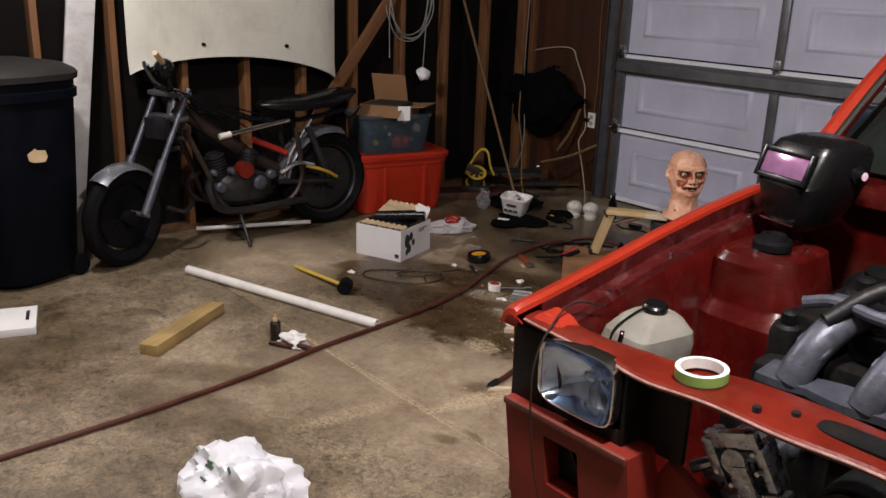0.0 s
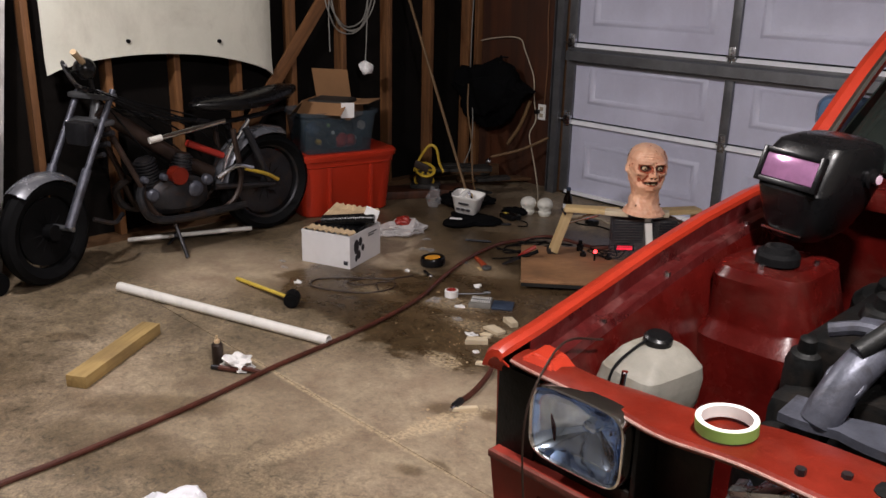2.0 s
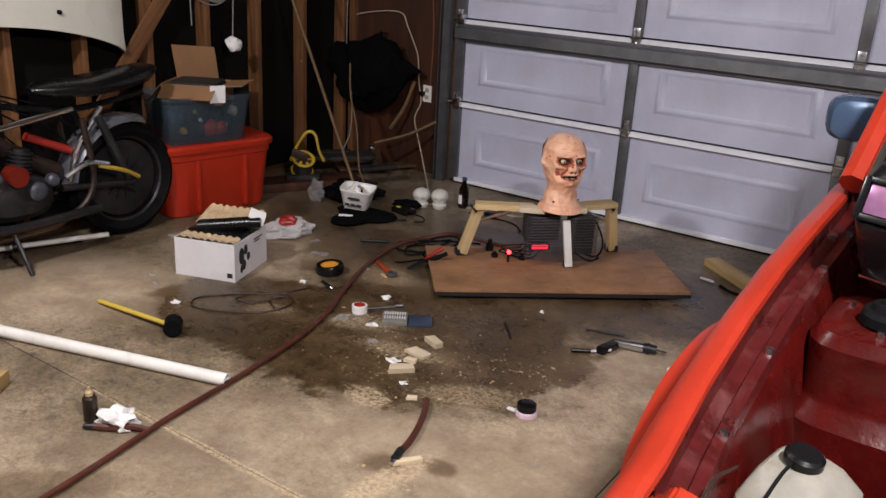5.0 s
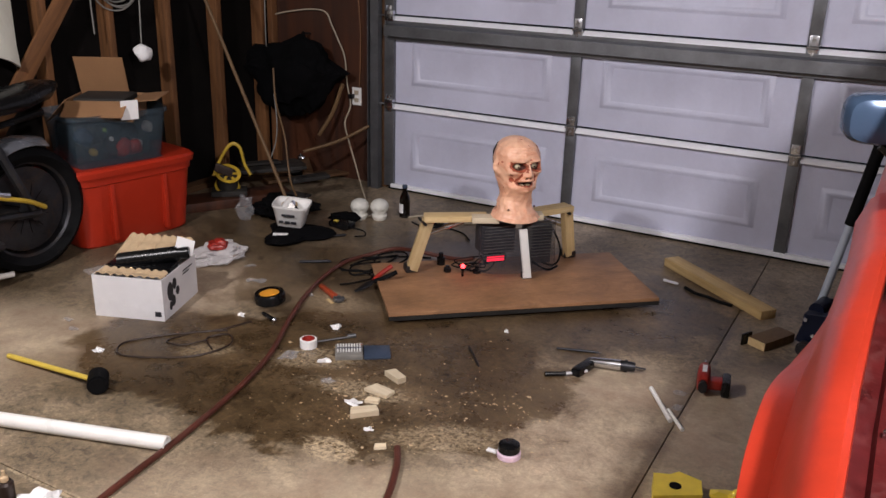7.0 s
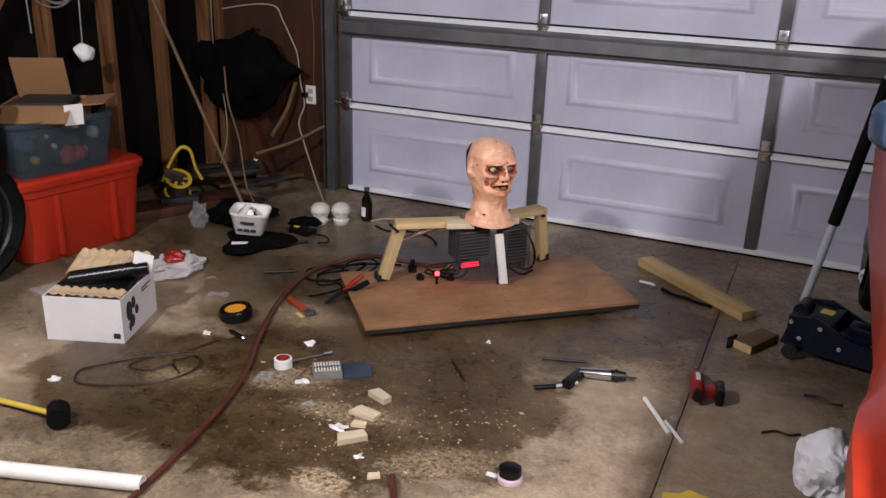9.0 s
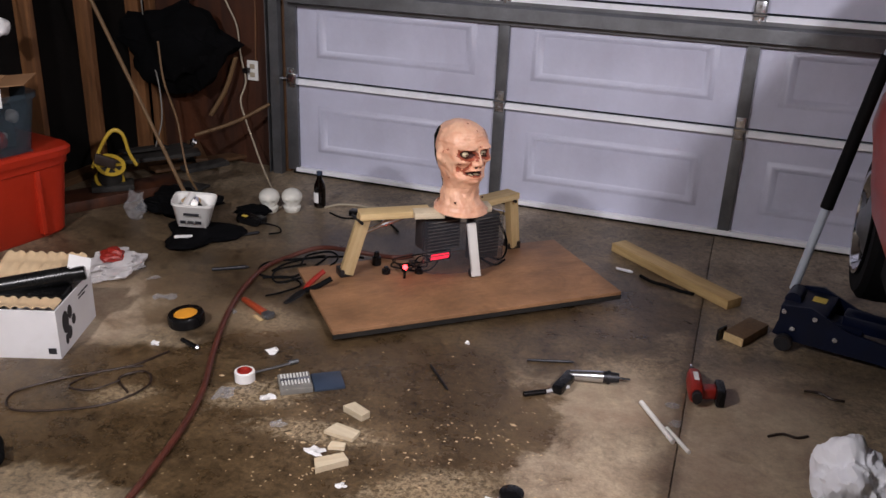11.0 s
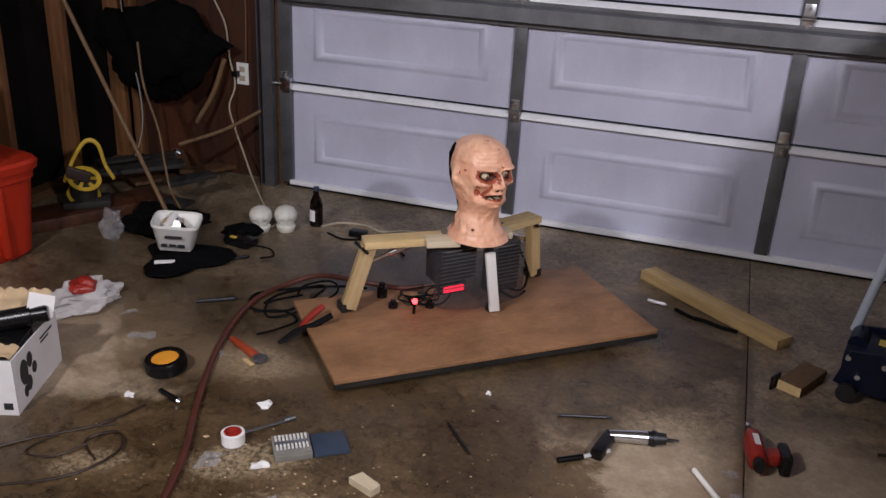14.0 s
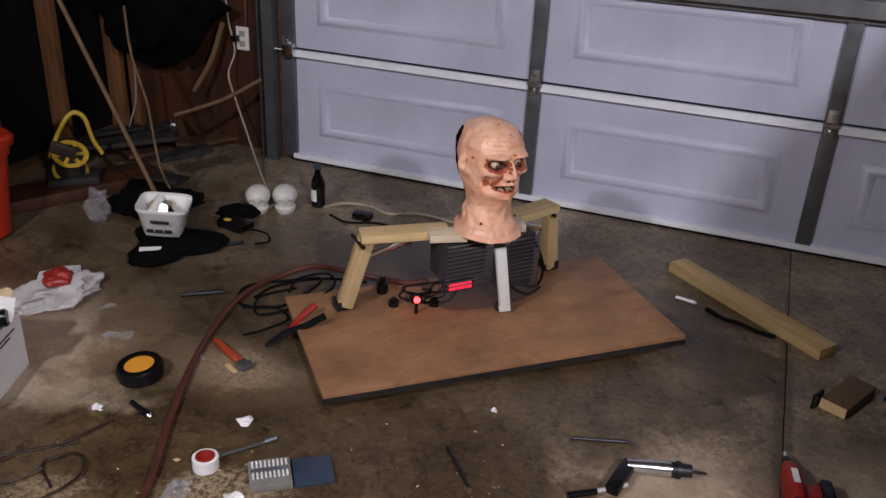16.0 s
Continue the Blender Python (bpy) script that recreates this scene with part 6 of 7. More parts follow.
prism(bm, [(0.0318 * math.cos(a), 0.0318 * math.sin(a)) for a in (radians(-140 + 8 * k) for k in range(9))] + [(0.0313 * math.cos(a), 0.0313 * math.sin(a)) for a in (radians(-76 - 8 * k) for k in range(9))], 0.03, 0.085)
part("label", bm, "paper", dk)
ch = thing("charger", "black power adapter with a pale switch", "adapter", pose(0.215, -0.84, 0, 0, 0, -10))
boxed("body", (-0.07, 0.06, -0.045, 0.045, 0.0, 0.035), "black_plastic", ch, 0.012)
boxed("switch", (-0.045, -0.015, -0.03, -0.01, 0.0355, 0.040), "yellow_handle", ch, 0.002)
piped("lead", [(0.06, 0, 0.015), (0.14, 0.02, 0.006), (0.2, -0.03, 0.006), (0.17, -0.08, 0.006)], 0.004, "black_rubber", ch, 6)
crumple("black_glove", (0.10, 0.055, 0.035), "dark_cloth", pose(0.16, -0.73, 0.0, 0, 0, 30), "black work glove lying on the floor", "glove", 41, 0.6, 3)


# ---- front of the floor ----
bm = bmesh.new()
lathe(bm, [(0.0215, -0.635), (0.024, -0.635), (0.024, 0.635), (0.0205, 0.635), (0.0205, 0.60)], 24, cap=False)
L = Vector((-0.153, -3.324, 0)), Vector((1.007, -2.966, 0))
ang = math.degrees(math.atan2(L[1].y - L[0].y, L[1].x - L[0].x))
tagged(part("plastic_pipe", bm, "pvc", None, m=pose((L[0].x + L[1].x) / 2, (L[0].y + L[1].y) / 2, 0.0245) @ pose(0, 0, 0, 0, 0, ang) @ pose(0, 0, 0, 0, 90, 0)), "white plastic pipe lying on the floor", "pipe")
mal = thing("rubber_mallet", "rubber mallet with a yellow handle and black head", "mallet", pose(0.545, -2.805, 0, 0, 0, 0))
bm = bmesh.new()
cyl(bm, (-0.032, 0.030, 0.037), (0.032, -0.030, 0.037), 0.0365, n=26, bev=0.008)
part("head", bm, "black_rubber", mal)
rod("handle", (0.0, 0.0, 0.036), (-0.475, -0.012, 0.013), 0.0095, "yellow_handle", mal, 0.0105)
# timbers
for nm, p0, p1, w, h, mat, lab in (("timber", (0.705, -3.915), (0.405, -3.455), 0.085, 0.05, "lumber_old", "weathered yellow timber length lying on the floor"), ("timber", (1.955, -0.415), (2.505, -0.86), 0.085, 0.042, "lumber_x", "clean sawn timber length lying on the floor")):
    a, b = Vector((*p0, 0)), Vector((*p1, 0))
    bm = bmesh.new()
    box(bm, -(b - a).length / 2, (b - a).length / 2, -w / 2, w / 2, 0.0, h, 0.003)
    tagged(part(nm, bm, mat, None, m=Matrix.Translation((a + b) / 2) @ pose(0, 0, 0.001, 0, 0, math.degrees(math.atan2(b.y - a.y, b.x - a.x)))), lab, "timber")
# small can, tissue, book, bags
can = thing("spray_bottle", "small dark bottle with a pale neck", "bottle", pose(0.872, -3.40, 0))
bm = bmesh.new()
lathe(bm, [(0.022, 0), (0.0235, 0.003), (0.0235, 0.085), (0.018, 0.092)], 22)
part("body", bm, "brown_frame", can)
bm = bmesh.new()
lathe(bm, [(0.012, 0.093), (0.012, 0.105), (0.006, 0.11), (0.005, 0.125)], 14)
part("neck", bm, "cardboard_pale", can)
crumple("tissue", (0.085, 0.065, 0.045), "paper", pose(0.958, -3.355, 0, 0, 0, 20), "crumpled white tissue on the floor", "tissue", 51, 0.45, 3, 0.7)
bk2 = thing("white_carton", "flat white printed carton lying on the floor", "carton", pose(0.065, -4.255, 0, 0, 0, -18))
boxed("body", (-0.16, 0.12, -0.095, 0.075, 0.0, 0.036), "paper", bk2, 0.003)
boxed("printed_bar", (-0.10, 0.02, 0.03, 0.045, 0.0362, 0.0368), "print_black", bk2)
boxed("side_stripe", (-0.15, 0.11, -0.0958, -0.0951, 0.010, 0.016), "print_black", bk2)


def shopping_bag(m, size, seed, marks, label):
    bag = crumple("shopping_bag", size, "bag_film", m, label, "plastic bag", seed, 0.45, 5, 0.34, 0.45)
    rng = random.Random(seed)
    dg = bag.data
    for k in range(marks):
        aim = Vector((0.57 + rng.uniform(-0.45, 0.45), 0.82, 0.6 + rng.uniform(-0.2, 0.35))).normalized()
        best = max(dg.vertices, key=lambda v: v.normal.dot(aim) + rng.uniform(0, 0.05))
        bm = bmesh.new()
        w, h = rng.uniform(0.008, 0.018), rng.uniform(0.0025, 0.005)
        box(bm, -w, w, -h, h, -0.003, 0.0015)
        part("printed_bar", bm, "bag_print", bag, m=Matrix.Translation(best.co) @ best.normal.to_track_quat("Z", "Y").to_matrix().to_4x4())
    return bag


shopping_bag(pose(1.925, -4.12, 0.0, 0, 0, 215), (0.195, 0.15, 0.15), 61, 6, "white plastic shopping bag with dark green print")
shopping_bag(pose(2.855, -2.03, 0.0, 0, 0, 20), (0.095, 0.13, 0.125), 64, 0, "crumpled white plastic bag beside the car")

# red air hose with its tee, and the short whip
hose = thing("air_hose", "dull red rubber air hose across the floor", "air hose")
piped("hose", [(1.25, -5.3, 0.011), (1.215, -4.62, 0.011), (1.19, -4.1, 0.011), (1.135, -3.62, 0.011), (1.068, -3.25, 0.011), (1.02, -2.85, 0.011), (0.955, -2.5, 0.011), (0.88, -2.26, 0.011), (0.77, -2.03, 0.011), (0.66, -1.77, 0.011), (0.585, -1.52, 0.011), (0.56, -1.31, 0.011), (0.60, -1.16, 0.012), (0.70, -1.08, 0.04), (0.84, -1.10, 0.064), (1.0, -1.10, 0.064), (1.10, -1.09, 0.068), (1.16, -1.08, 0.085)], 0.0105, "hose_red", hose, 10)
piped("branch", [(1.085, -3.33, 0.012), (1.03, -3.36, 0.018), (0.985, -3.40, 0.014), (0.93, -3.43, 0.012)], 0.011, "hose_red", hose, 8)
rod("coupler", (0.935, -3.428, 0.013), (0.905, -3.45, 0.013), 0.009, "dark_steel", hose)
wp = thing("hose_whip", "short air hose end with a worn coupler", "air hose")
piped("hose", [(1.655, -2.585, 0.012), (1.70, -2.66, 0.012), (1.745, -2.76, 0.012), (1.775, -2.85, 0.012), (1.785, -2.91, 0.013)], 0.011, "hose_red", wp, 10)
rod("coupler", (1.785, -2.905, 0.014), (1.80, -2.955, 0.014), 0.0145, "dark_steel", wp)
rod("tip", (1.80, -2.955, 0.014), (1.807, -2.985, 0.014), 0.008, "bright_metal", wp)

# ---- the moving ghoul on its board ----
bd = thing("display_board", "brown hardboard sheet on two low battens", "board", pose(1.590, -1.400, 0, 0, 0, 40.4) @ pose(0, 0.3, 0))
bm = bmesh.new()
box(bm, -0.612, 0.612, -0.30, 0.30, 0.036, 0.052, 0.002)
part("sheet", bm, "hardboard", bd)
# Dark strip added in the gap below the sheet for the shade there.
boxed("front_edge", (-0.611, 0.611, -0.3022, -0.2903, 0.018, 0.0355), "dark_junk", bd)
for y in (-0.14, 0.18):
    boxed("batten", (-0.5, 0.5, y - 0.02, y + 0.02, 0.0, 0.0355), "stud_pine_flat", bd)

rig = thing("ghoul_frame", "bolted timber shoulder frame with a clear plastic chest", "prop frame", pose(1.233, -1.02, 0.0525, 0, 0, 46.9))


def beam(name, p0, p1, w, t, mat, label="", roll=0.0, bev=0.003):
    p0, p1 = Vector(p0), Vector(p1)
    d = p1 - p0
    bm = bmesh.new()
    box(bm, 0, d.length, -w / 2, w / 2, -t / 2, t / 2, bev)
    m = Matrix.Translation(p0) @ d.to_track_quat("X", "Z").to_matrix().to_4x4() @ pose(0, 0, 0, roll, 0, 0)
    return part(name, bm, mat, rig, label, m=m)


for s in (-1, 1):
    fx0 = -0.415 if s < 0 else 0.405
    beam("forearm", (fx0, -0.01, 0.012), (-0.34 if s < 0 else 0.365, -0.025, 0.262), 0.056, 0.034, "lumber_pale", "pale timber forearm", 90)
    beam("upper_arm", (-0.362 if s < 0 else 0.38, -0.02, 0.268), (-0.075 if s < 0 else 0.10, -0.09, 0.272), 0.078, 0.028, "lumber_pale", "pale timber upper arm")
    rod("hinge_bolt", (fx0 * 0.89, -0.075, 0.25), (fx0 * 0.89, 0.03, 0.25), 0.007, "dark_steel", rig, n=10)
    boxed("foot_bracket", (fx0 - 0.03, fx0 + 0.03, -0.025, 0.03, 0.0, 0.035), "dark_steel", rig, 0.004)
    rod("ram", (fx0 * 0.88, 0.0, 0.17), (fx0 * 0.42, -0.04, 0.245), 0.010, "chrome", rig, label="small bright air ram")
    rod("ram_body", (fx0 * 0.62, -0.022, 0.212), (fx0 * 0.42, -0.04, 0.245), 0.015, "bright_metal", rig)
for x, dx in ((-0.10, 0.06), (0.11, 0.07)):
    beam("shoulder_block", (x - dx, -0.115, 0.278), (x + dx, -0.15, 0.278), 0.07, 0.026, "lumber_white")
# chest of clear sheet
bm = bmesh.new()
rows = []
for k in range(6):
    z = 0.03 + 0.22 * k / 5
    rows.append([(0.062 + 0.195 * math.sin(a), -0.135 - 0.085 * math.cos(a) - 0.012 * (1 - k / 5), z) for a in (radians(-85 + 170 * j / 18) for j in range(19))])
loft(bm, rows, closed=False)
solid(bm, 0.003)
part("chest", bm, "acrylic", rig, "curved smoky clear plastic chest")
for k in range(11):
    z = 0.085 + 0.015 * k
    boxed("vent_fin", (-0.105, 0.050, -0.150, -0.147, z, z + 0.003), "cable_grey", rig)
    boxed("vent_fin", (0.092, 0.235, -0.178, -0.175, z, z + 0.003), "cable_grey", rig)
for k in range(9):
    boxed("grille_bar", (0.105 + 0.011 * k, 0.111 + 0.011 * k, -0.165 + 0.006 * k, -0.160 + 0.006 * k, 0.05, 0.235), "cable_grey", rig)
boxed("grille_back", (0.10, 0.235, -0.150, -0.100, 0.04, 0.24), "smoke_grey", rig, 0.003)
boxed("control_box", (-0.11, 0.06, -0.122, -0.03, 0.10, 0.25), "smoke_grey", rig, 0.008)
beam("breastbone", (0.082, -0.236, 0.006), (0.052, -0.222, 0.245), 0.040, 0.008, "white_plastic", "white plastic strip down the chest", 90)
boxed("foot_peg", (0.062, 0.098, -0.232, -0.20, 0.0, 0.03), "dark_steel", rig, 0.004)
boxed("display", (-0.085, 0.0, -0.142, -0.1345, 0.068, 0.090), "led_bar", rig, 0.002, "glowing red display")
boxed("display_case", (-0.095, 0.012, -0.134, -0.11, 0.058, 0.0995), "black_plastic", rig, 0.003)
bm = bmesh.new()
bmesh.ops.create_uvsphere(bm, u_segments=12, v_segments=8, radius=0.011, matrix=pose(-0.20, -0.13, 0.052))
part("lamp", bm, "led_red", rig, "glowing red indicator lamp")
rod("lamp_stem", (-0.20, -0.125, 0.0), (-0.20, -0.128, 0.042), 0.006, "black_plastic", rig)
for nm, x, y, w, h in (("valve", -0.25, -0.05, 0.018, 0.03), ("valve", -0.12, -0.10, 0.018, 0.025), ("regulator", -0.25, 0.05, 0.02, 0.06)):
    bm = bmesh.new()
    lathe(bm, [(w, 0), (w, h * 0.6), (w * 0.6, h * 0.65), (w * 0.55, h), (w * 0.2, h * 1.02)], 16)
    part(nm, bm, "black_plastic", rig, m=pose(x, y, 0))
rng = random.Random(17)
for k in range(7):
    x0 = rng.uniform(-0.28, -0.1)
    piped("lead", [(x0, rng.uniform(-0.14, 0.02), 0.02), (x0 + rng.uniform(-0.08, 0.08), rng.uniform(-0.14, 0.0), rng.uniform(0.006, 0.035)), (rng.uniform(-0.22, 0.0), rng.uniform(-0.15, -0.02), rng.uniform(0.006, 0.05)), (rng.uniform(-0.08, 0.0), -0.08, rng.uniform(0.03, 0.11))], rng.uniform(0.0022, 0.0035), rng.choice(["black_rubber", "black_rubber", "brown_frame"]), rig, 6)
piped("lead", [(0.15, -0.12, 0.06), (0.26, -0.14, 0.02), (0.31, -0.10, 0.08), (0.28, -0.05, 0.18), (0.2, -0.08, 0.22)], 0.005, "black_rubber", rig, 6)
piped("lead", [(0.14, -0.15, 0.05), (0.21, -0.17, 0.012), (0.28, -0.14, 0.012)], 0.005, "black_rubber", rig, 6)

# rubber mask, one plain mesh
bm = bmesh.new()
rings = []
N, HZ = 160, 150
LEVEL = [0, 0.012, 0.03, 0.06, 0.10, 0.125, 0.15, 0.18, 0.22, 0.26, 0.30, 0.335, 0.357, 0.370, 0.375]
HALF_W = [0.104, 0.097, 0.080, 0.069, 0.066, 0.068, 0.075, 0.083, 0.090, 0.0945, 0.092, 0.078, 0.057, 0.032, 0.004]
HALF_D = [0.104, 0.095, 0.080, 0.070, 0.070, 0.080, 0.094, 0.106, 0.115, 0.119, 0.115, 0.098, 0.072, 0.040, 0.005]


def g2(a, b, sa, sb):
    return math.exp(-((a / sa) ** 2 + (b / sb) ** 2))


def face_relief(x, z):
    """How far the face stands out at a place across and up."""
    m, k = abs(x), 0.0
    k += 0.024 * g2(x, z - 0.222, 0.011, 0.020) + 0.012 * g2(x, z - 0.248, 0.009, 0.022)
    k += 0.010 * g2(m - 0.013, z - 0.212, 0.007, 0.007) - 0.012 * g2(m - 0.008, z - 0.203, 0.006, 0.006)
    k -= 0.040 * g2(m - 0.037, z - 0.254, 0.023, 0.0165)
    k += 0.026 * g2(m - 0.040, z - 0.281, 0.027, 0.0085) - 0.010 * g2(x, z - 0.274, 0.010, 0.012)
    k += 0.009 * g2(m - 0.036, z - 0.234, 0.020, 0.005)
    k += 0.021 * g2(m - 0.058, z - 0.226, 0.018, 0.013)
    k -= 0.030 * g2(m - 0.054 + 0.25 * (0.19 - z), z - 0.188, 0.015, 0.024)
    k -= 0.010 * g2(m - 0.030 - 0.35 * (0.215 - z), z - 0.200, 0.004, 0.022)
    k -= 0.036 * g2(x, z - 0.174, 0.032, 0.0095)
    k += 0.013 * g2(x, z - 0.190, 0.032, 0.006) + 0.013 * g2(x, z - 0.159, 0.026, 0.006)
    k += 0.022 * g2(x, z - 0.139, 0.024, 0.013) + 0.010 * g2(m - 0.05, z - 0.148, 0.018, 0.016)
    k -= 0.004 * (g2(x, z - 0.305, 0.055, 0.0035) + g2(x, z - 0.318, 0.050, 0.0035) + g2(x, z - 0.331, 0.045, 0.0035))
    return k


for i in range(HZ + 1):
    z = 0.375 * i / HZ
    w, d = float(np.interp(z, LEVEL, HALF_W)), float(np.interp(z, LEVEL, HALF_D))
    oy = float(np.interp(z, [0, 0.08, 0.15, 0.25, 0.375], [0.0, 0.010, -0.004, 0.0, 0.008]))
    ring = []
    for j in range(N):
        t = 2 * math.pi * j / N
        x, f = math.sin(t), math.cos(t)
        k = face_relief(w * x, z) if f > 0 else 0.0
        ear = 0.018 * g2(f + 0.02, z - 0.238, 0.15, 0.026) - 0.010 * g2(f - 0.06, z - 0.238, 0.06, 0.014)
        fold = 0.004 * math.sin(70 * z + 3 * x) * g2(0, z - 0.075, 1, 0.04)
        wr = 0.005 * noise.noise(Vector((x * 3, f * 3, z * 24))) + 0.0022 * noise.noise(Vector((x * 8, f * 8, z * 60))) + fold
        back = 1.1 if f < 0 else 1.0
        ring.append(((w + ear + wr) * x, oy - (d * back + wr) * f - k * max(f, 0) ** 0.5, z + (0.012 * (-f) if z < 0.02 else 0)))
    rings.append(ring)
loft(bm, rings)
bmesh.ops.recalc_face_normals(bm, faces=bm.faces)
# Brown paint and shade together: darker faces in sockets, creases and cheek hollows.
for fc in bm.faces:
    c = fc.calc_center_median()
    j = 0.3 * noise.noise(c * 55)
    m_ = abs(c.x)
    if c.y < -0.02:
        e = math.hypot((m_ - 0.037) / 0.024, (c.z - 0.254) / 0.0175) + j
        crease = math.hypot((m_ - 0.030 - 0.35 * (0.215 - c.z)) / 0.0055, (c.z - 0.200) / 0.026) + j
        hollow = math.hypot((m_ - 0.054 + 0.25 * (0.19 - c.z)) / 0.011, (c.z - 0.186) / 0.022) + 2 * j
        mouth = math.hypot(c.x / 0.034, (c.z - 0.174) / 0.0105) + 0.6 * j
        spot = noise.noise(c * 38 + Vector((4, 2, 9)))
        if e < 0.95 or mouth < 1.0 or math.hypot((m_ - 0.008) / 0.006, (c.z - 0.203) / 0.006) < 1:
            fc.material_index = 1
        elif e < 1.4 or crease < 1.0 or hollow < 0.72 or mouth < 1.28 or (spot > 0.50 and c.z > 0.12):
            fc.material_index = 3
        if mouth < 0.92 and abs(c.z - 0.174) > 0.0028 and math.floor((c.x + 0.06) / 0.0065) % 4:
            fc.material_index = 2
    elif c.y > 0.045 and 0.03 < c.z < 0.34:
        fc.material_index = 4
for sx in (-0.037, 0.037):
    for r, y, dz, mi in ((0.0125, -0.081, 0.0, 2), (0.0052, -0.0898, -0.002, 1)):
        q = bmesh.ops.create_uvsphere(bm, u_segments=16, v_segments=10, radius=r, matrix=pose(sx, y, 0.253 + dz))
        for fc in {f for v in q["verts"] for f in v.link_faces}:
            fc.material_index = mi
for sx, sz in ((-0.058, 0.045), (0.062, 0.052)):
    q = bmesh.ops.create_uvsphere(bm, u_segments=10, v_segments=8, radius=0.0045, matrix=pose(sx, -0.052, sz))
    for fc in {f for v in q["verts"] for f in v.link_faces}:
        fc.material_index = 1
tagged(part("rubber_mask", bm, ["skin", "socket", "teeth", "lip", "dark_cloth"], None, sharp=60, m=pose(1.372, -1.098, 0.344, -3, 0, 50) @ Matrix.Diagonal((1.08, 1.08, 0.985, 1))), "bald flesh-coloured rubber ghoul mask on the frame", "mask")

# loose black leads beside the board
ld = thing("loose_lead", "tangle of thin black leads beside the board", "cable")
piped("lead", [(0.70, -1.20, 0.008), (0.62, -1.32, 0.012), (0.68, -1.42, 0.008), (0.80, -1.33, 0.03), (0.86, -1.22, 0.06), (0.80, -1.15, 0.065), (0.72, -1.22, 0.06), (0.74, -1.32, 0.06)], 0.0045, "black_rubber", ld, 6)
piped("lead", [(0.95, -1.14, 0.06), (0.80, -1.12, 0.03), (0.62, -1.18, 0.008), (0.53, -1.27, 0.006), (0.58, -1.38, 0.006), (0.72, -1.34, 0.010), (0.80, -1.22, 0.055), (0.74, -1.14, 0.03), (0.62, -1.22, 0.006), (0.60, -1.32, 0.006)], 0.005, "black_rubber", ld, 6)
piped("lead", [(0.60, -1.40, 0.006), (0.70, -1.36, 0.012), (0.78, -1.40, 0.006), (0.74, -1.50, 0.006), (0.70, -1.55, 0.006)], 0.004, "black_rubber", ld, 6)
ld2 = thing("extension_lead", "pale extension lead curving behind the board", "cable")
piped("lead", [(0.44, -0.50, 0.006), (0.50, -0.42, 0.006), (0.62, -0.40, 0.006), (0.72, -0.44, 0.006), (0.84, -0.38, 0.006), (1.0, -0.40, 0.006), (1.10, -0.46, 0.006)], 0.006, "cable_white", ld2, 6)
piped("lead", [(0.50, -0.56, 0.006), (0.60, -0.60, 0.006), (0.72, -0.55, 0.006), (0.84, -0.58, 0.006), (0.92, -0.66, 0.006)], 0.005, "black_rubber", ld2, 6)
boxed("socket_block", (0.60, 0.68, -0.55, -0.50, 0.0, 0.03), "black_plastic", ld2, 0.006)
# thin wire loops on the floor
wr_ = thing("scrap_wire", "loops of thin brown wire on the floor", "wire")
piped("loop", [(0.62, -2.08, 0.004), (0.56, -2.22, 0.004), (0.42, -2.36, 0.004), (0.33, -2.50, 0.004), (0.40, -2.58, 0.004), (0.56, -2.51, 0.004), (0.66, -2.42, 0.004), (0.70, -2.30, 0.010), (0.64, -2.24, 0.014), (0.58, -2.30, 0.006), (0.66, -2.36, 0.004)], 0.0038, "brown_frame", wr_, 6)
piped("loop", [(0.60, -2.20, 0.004), (0.50, -2.28, 0.004), (0.46, -2.40, 0.004), (0.55, -2.40, 0.01), (0.60, -2.32, 0.012)], 0.003, "brown_frame", wr_, 6)

# pliers
pl = thing("pliers", "pliers with one red and one black grip", "pliers", pose(0.842, -1.522, 0.022, 0, -24, 50))
for s, mat in ((1, "tool_red"), (-1, "black_rubber")):
    piped("grip", [(0.03, 0.004 * s, 0.008), (0.07, 0.026 * s, 0.01), (0.14, 0.040 * s, 0.012)], 0.0115, mat, pl, 8)
    bm = bmesh.new()
    prism(bm, [(0.035, 0.006 * s), (0.0, 0.018 * s), (-0.025, 0.014 * s), (-0.07, 0.004 * s), (-0.07, 0.0005 * s), (0.0, 0.0005 * s), (0.03, -0.004 * s)], 0.003, 0.013)
    part("jaw", bm, "dark_steel", pl)
pl2 = thing("utility_knife", "orange tool with a steel end on the floor", "tool", pose(0.735, -1.672, 0.0, 0, 0, -28) @ Matrix.Diagonal((1.0, 0.8, 0.8, 1)))
bm = bmesh.new()
loft(bm, [superring(x, 0, 0.016, hy, hz, 16, 3) for x, hy, hz in ((-0.11, 0.008, 0.006), (-0.10, 0.014, 0.013), (-0.02, 0.016, 0.015), (0.05, 0.019, 0.015), (0.06, 0.012, 0.01))])
for v in bm.verts:
    v.co = Vector((v.co.z, v.co.x, v.co.y))
part("grip", bm, "tool_orange", pl2)
bm = bmesh.new()
box(bm, 0.055, 0.10, -0.022, 0.022, 0.004, 0.028, 0.006)
cyl(bm, (0.08, -0.03, 0.016), (0.08, 0.03, 0.016), 0.012, n=12)
part("head", bm, "galvanised", pl2)
boxed("blade_guard", (0.03, 0.085, -0.05, -0.03, 0.0, 0.006), "lumber_pale", pl2, 0.002)
# black tape roll with an amber face
tp = thing("tape_roll", "black tape roll with an amber centre", "tape", pose(0.548, -1.868, 0.0, 4, -3, 0))
bm = bmesh.new()
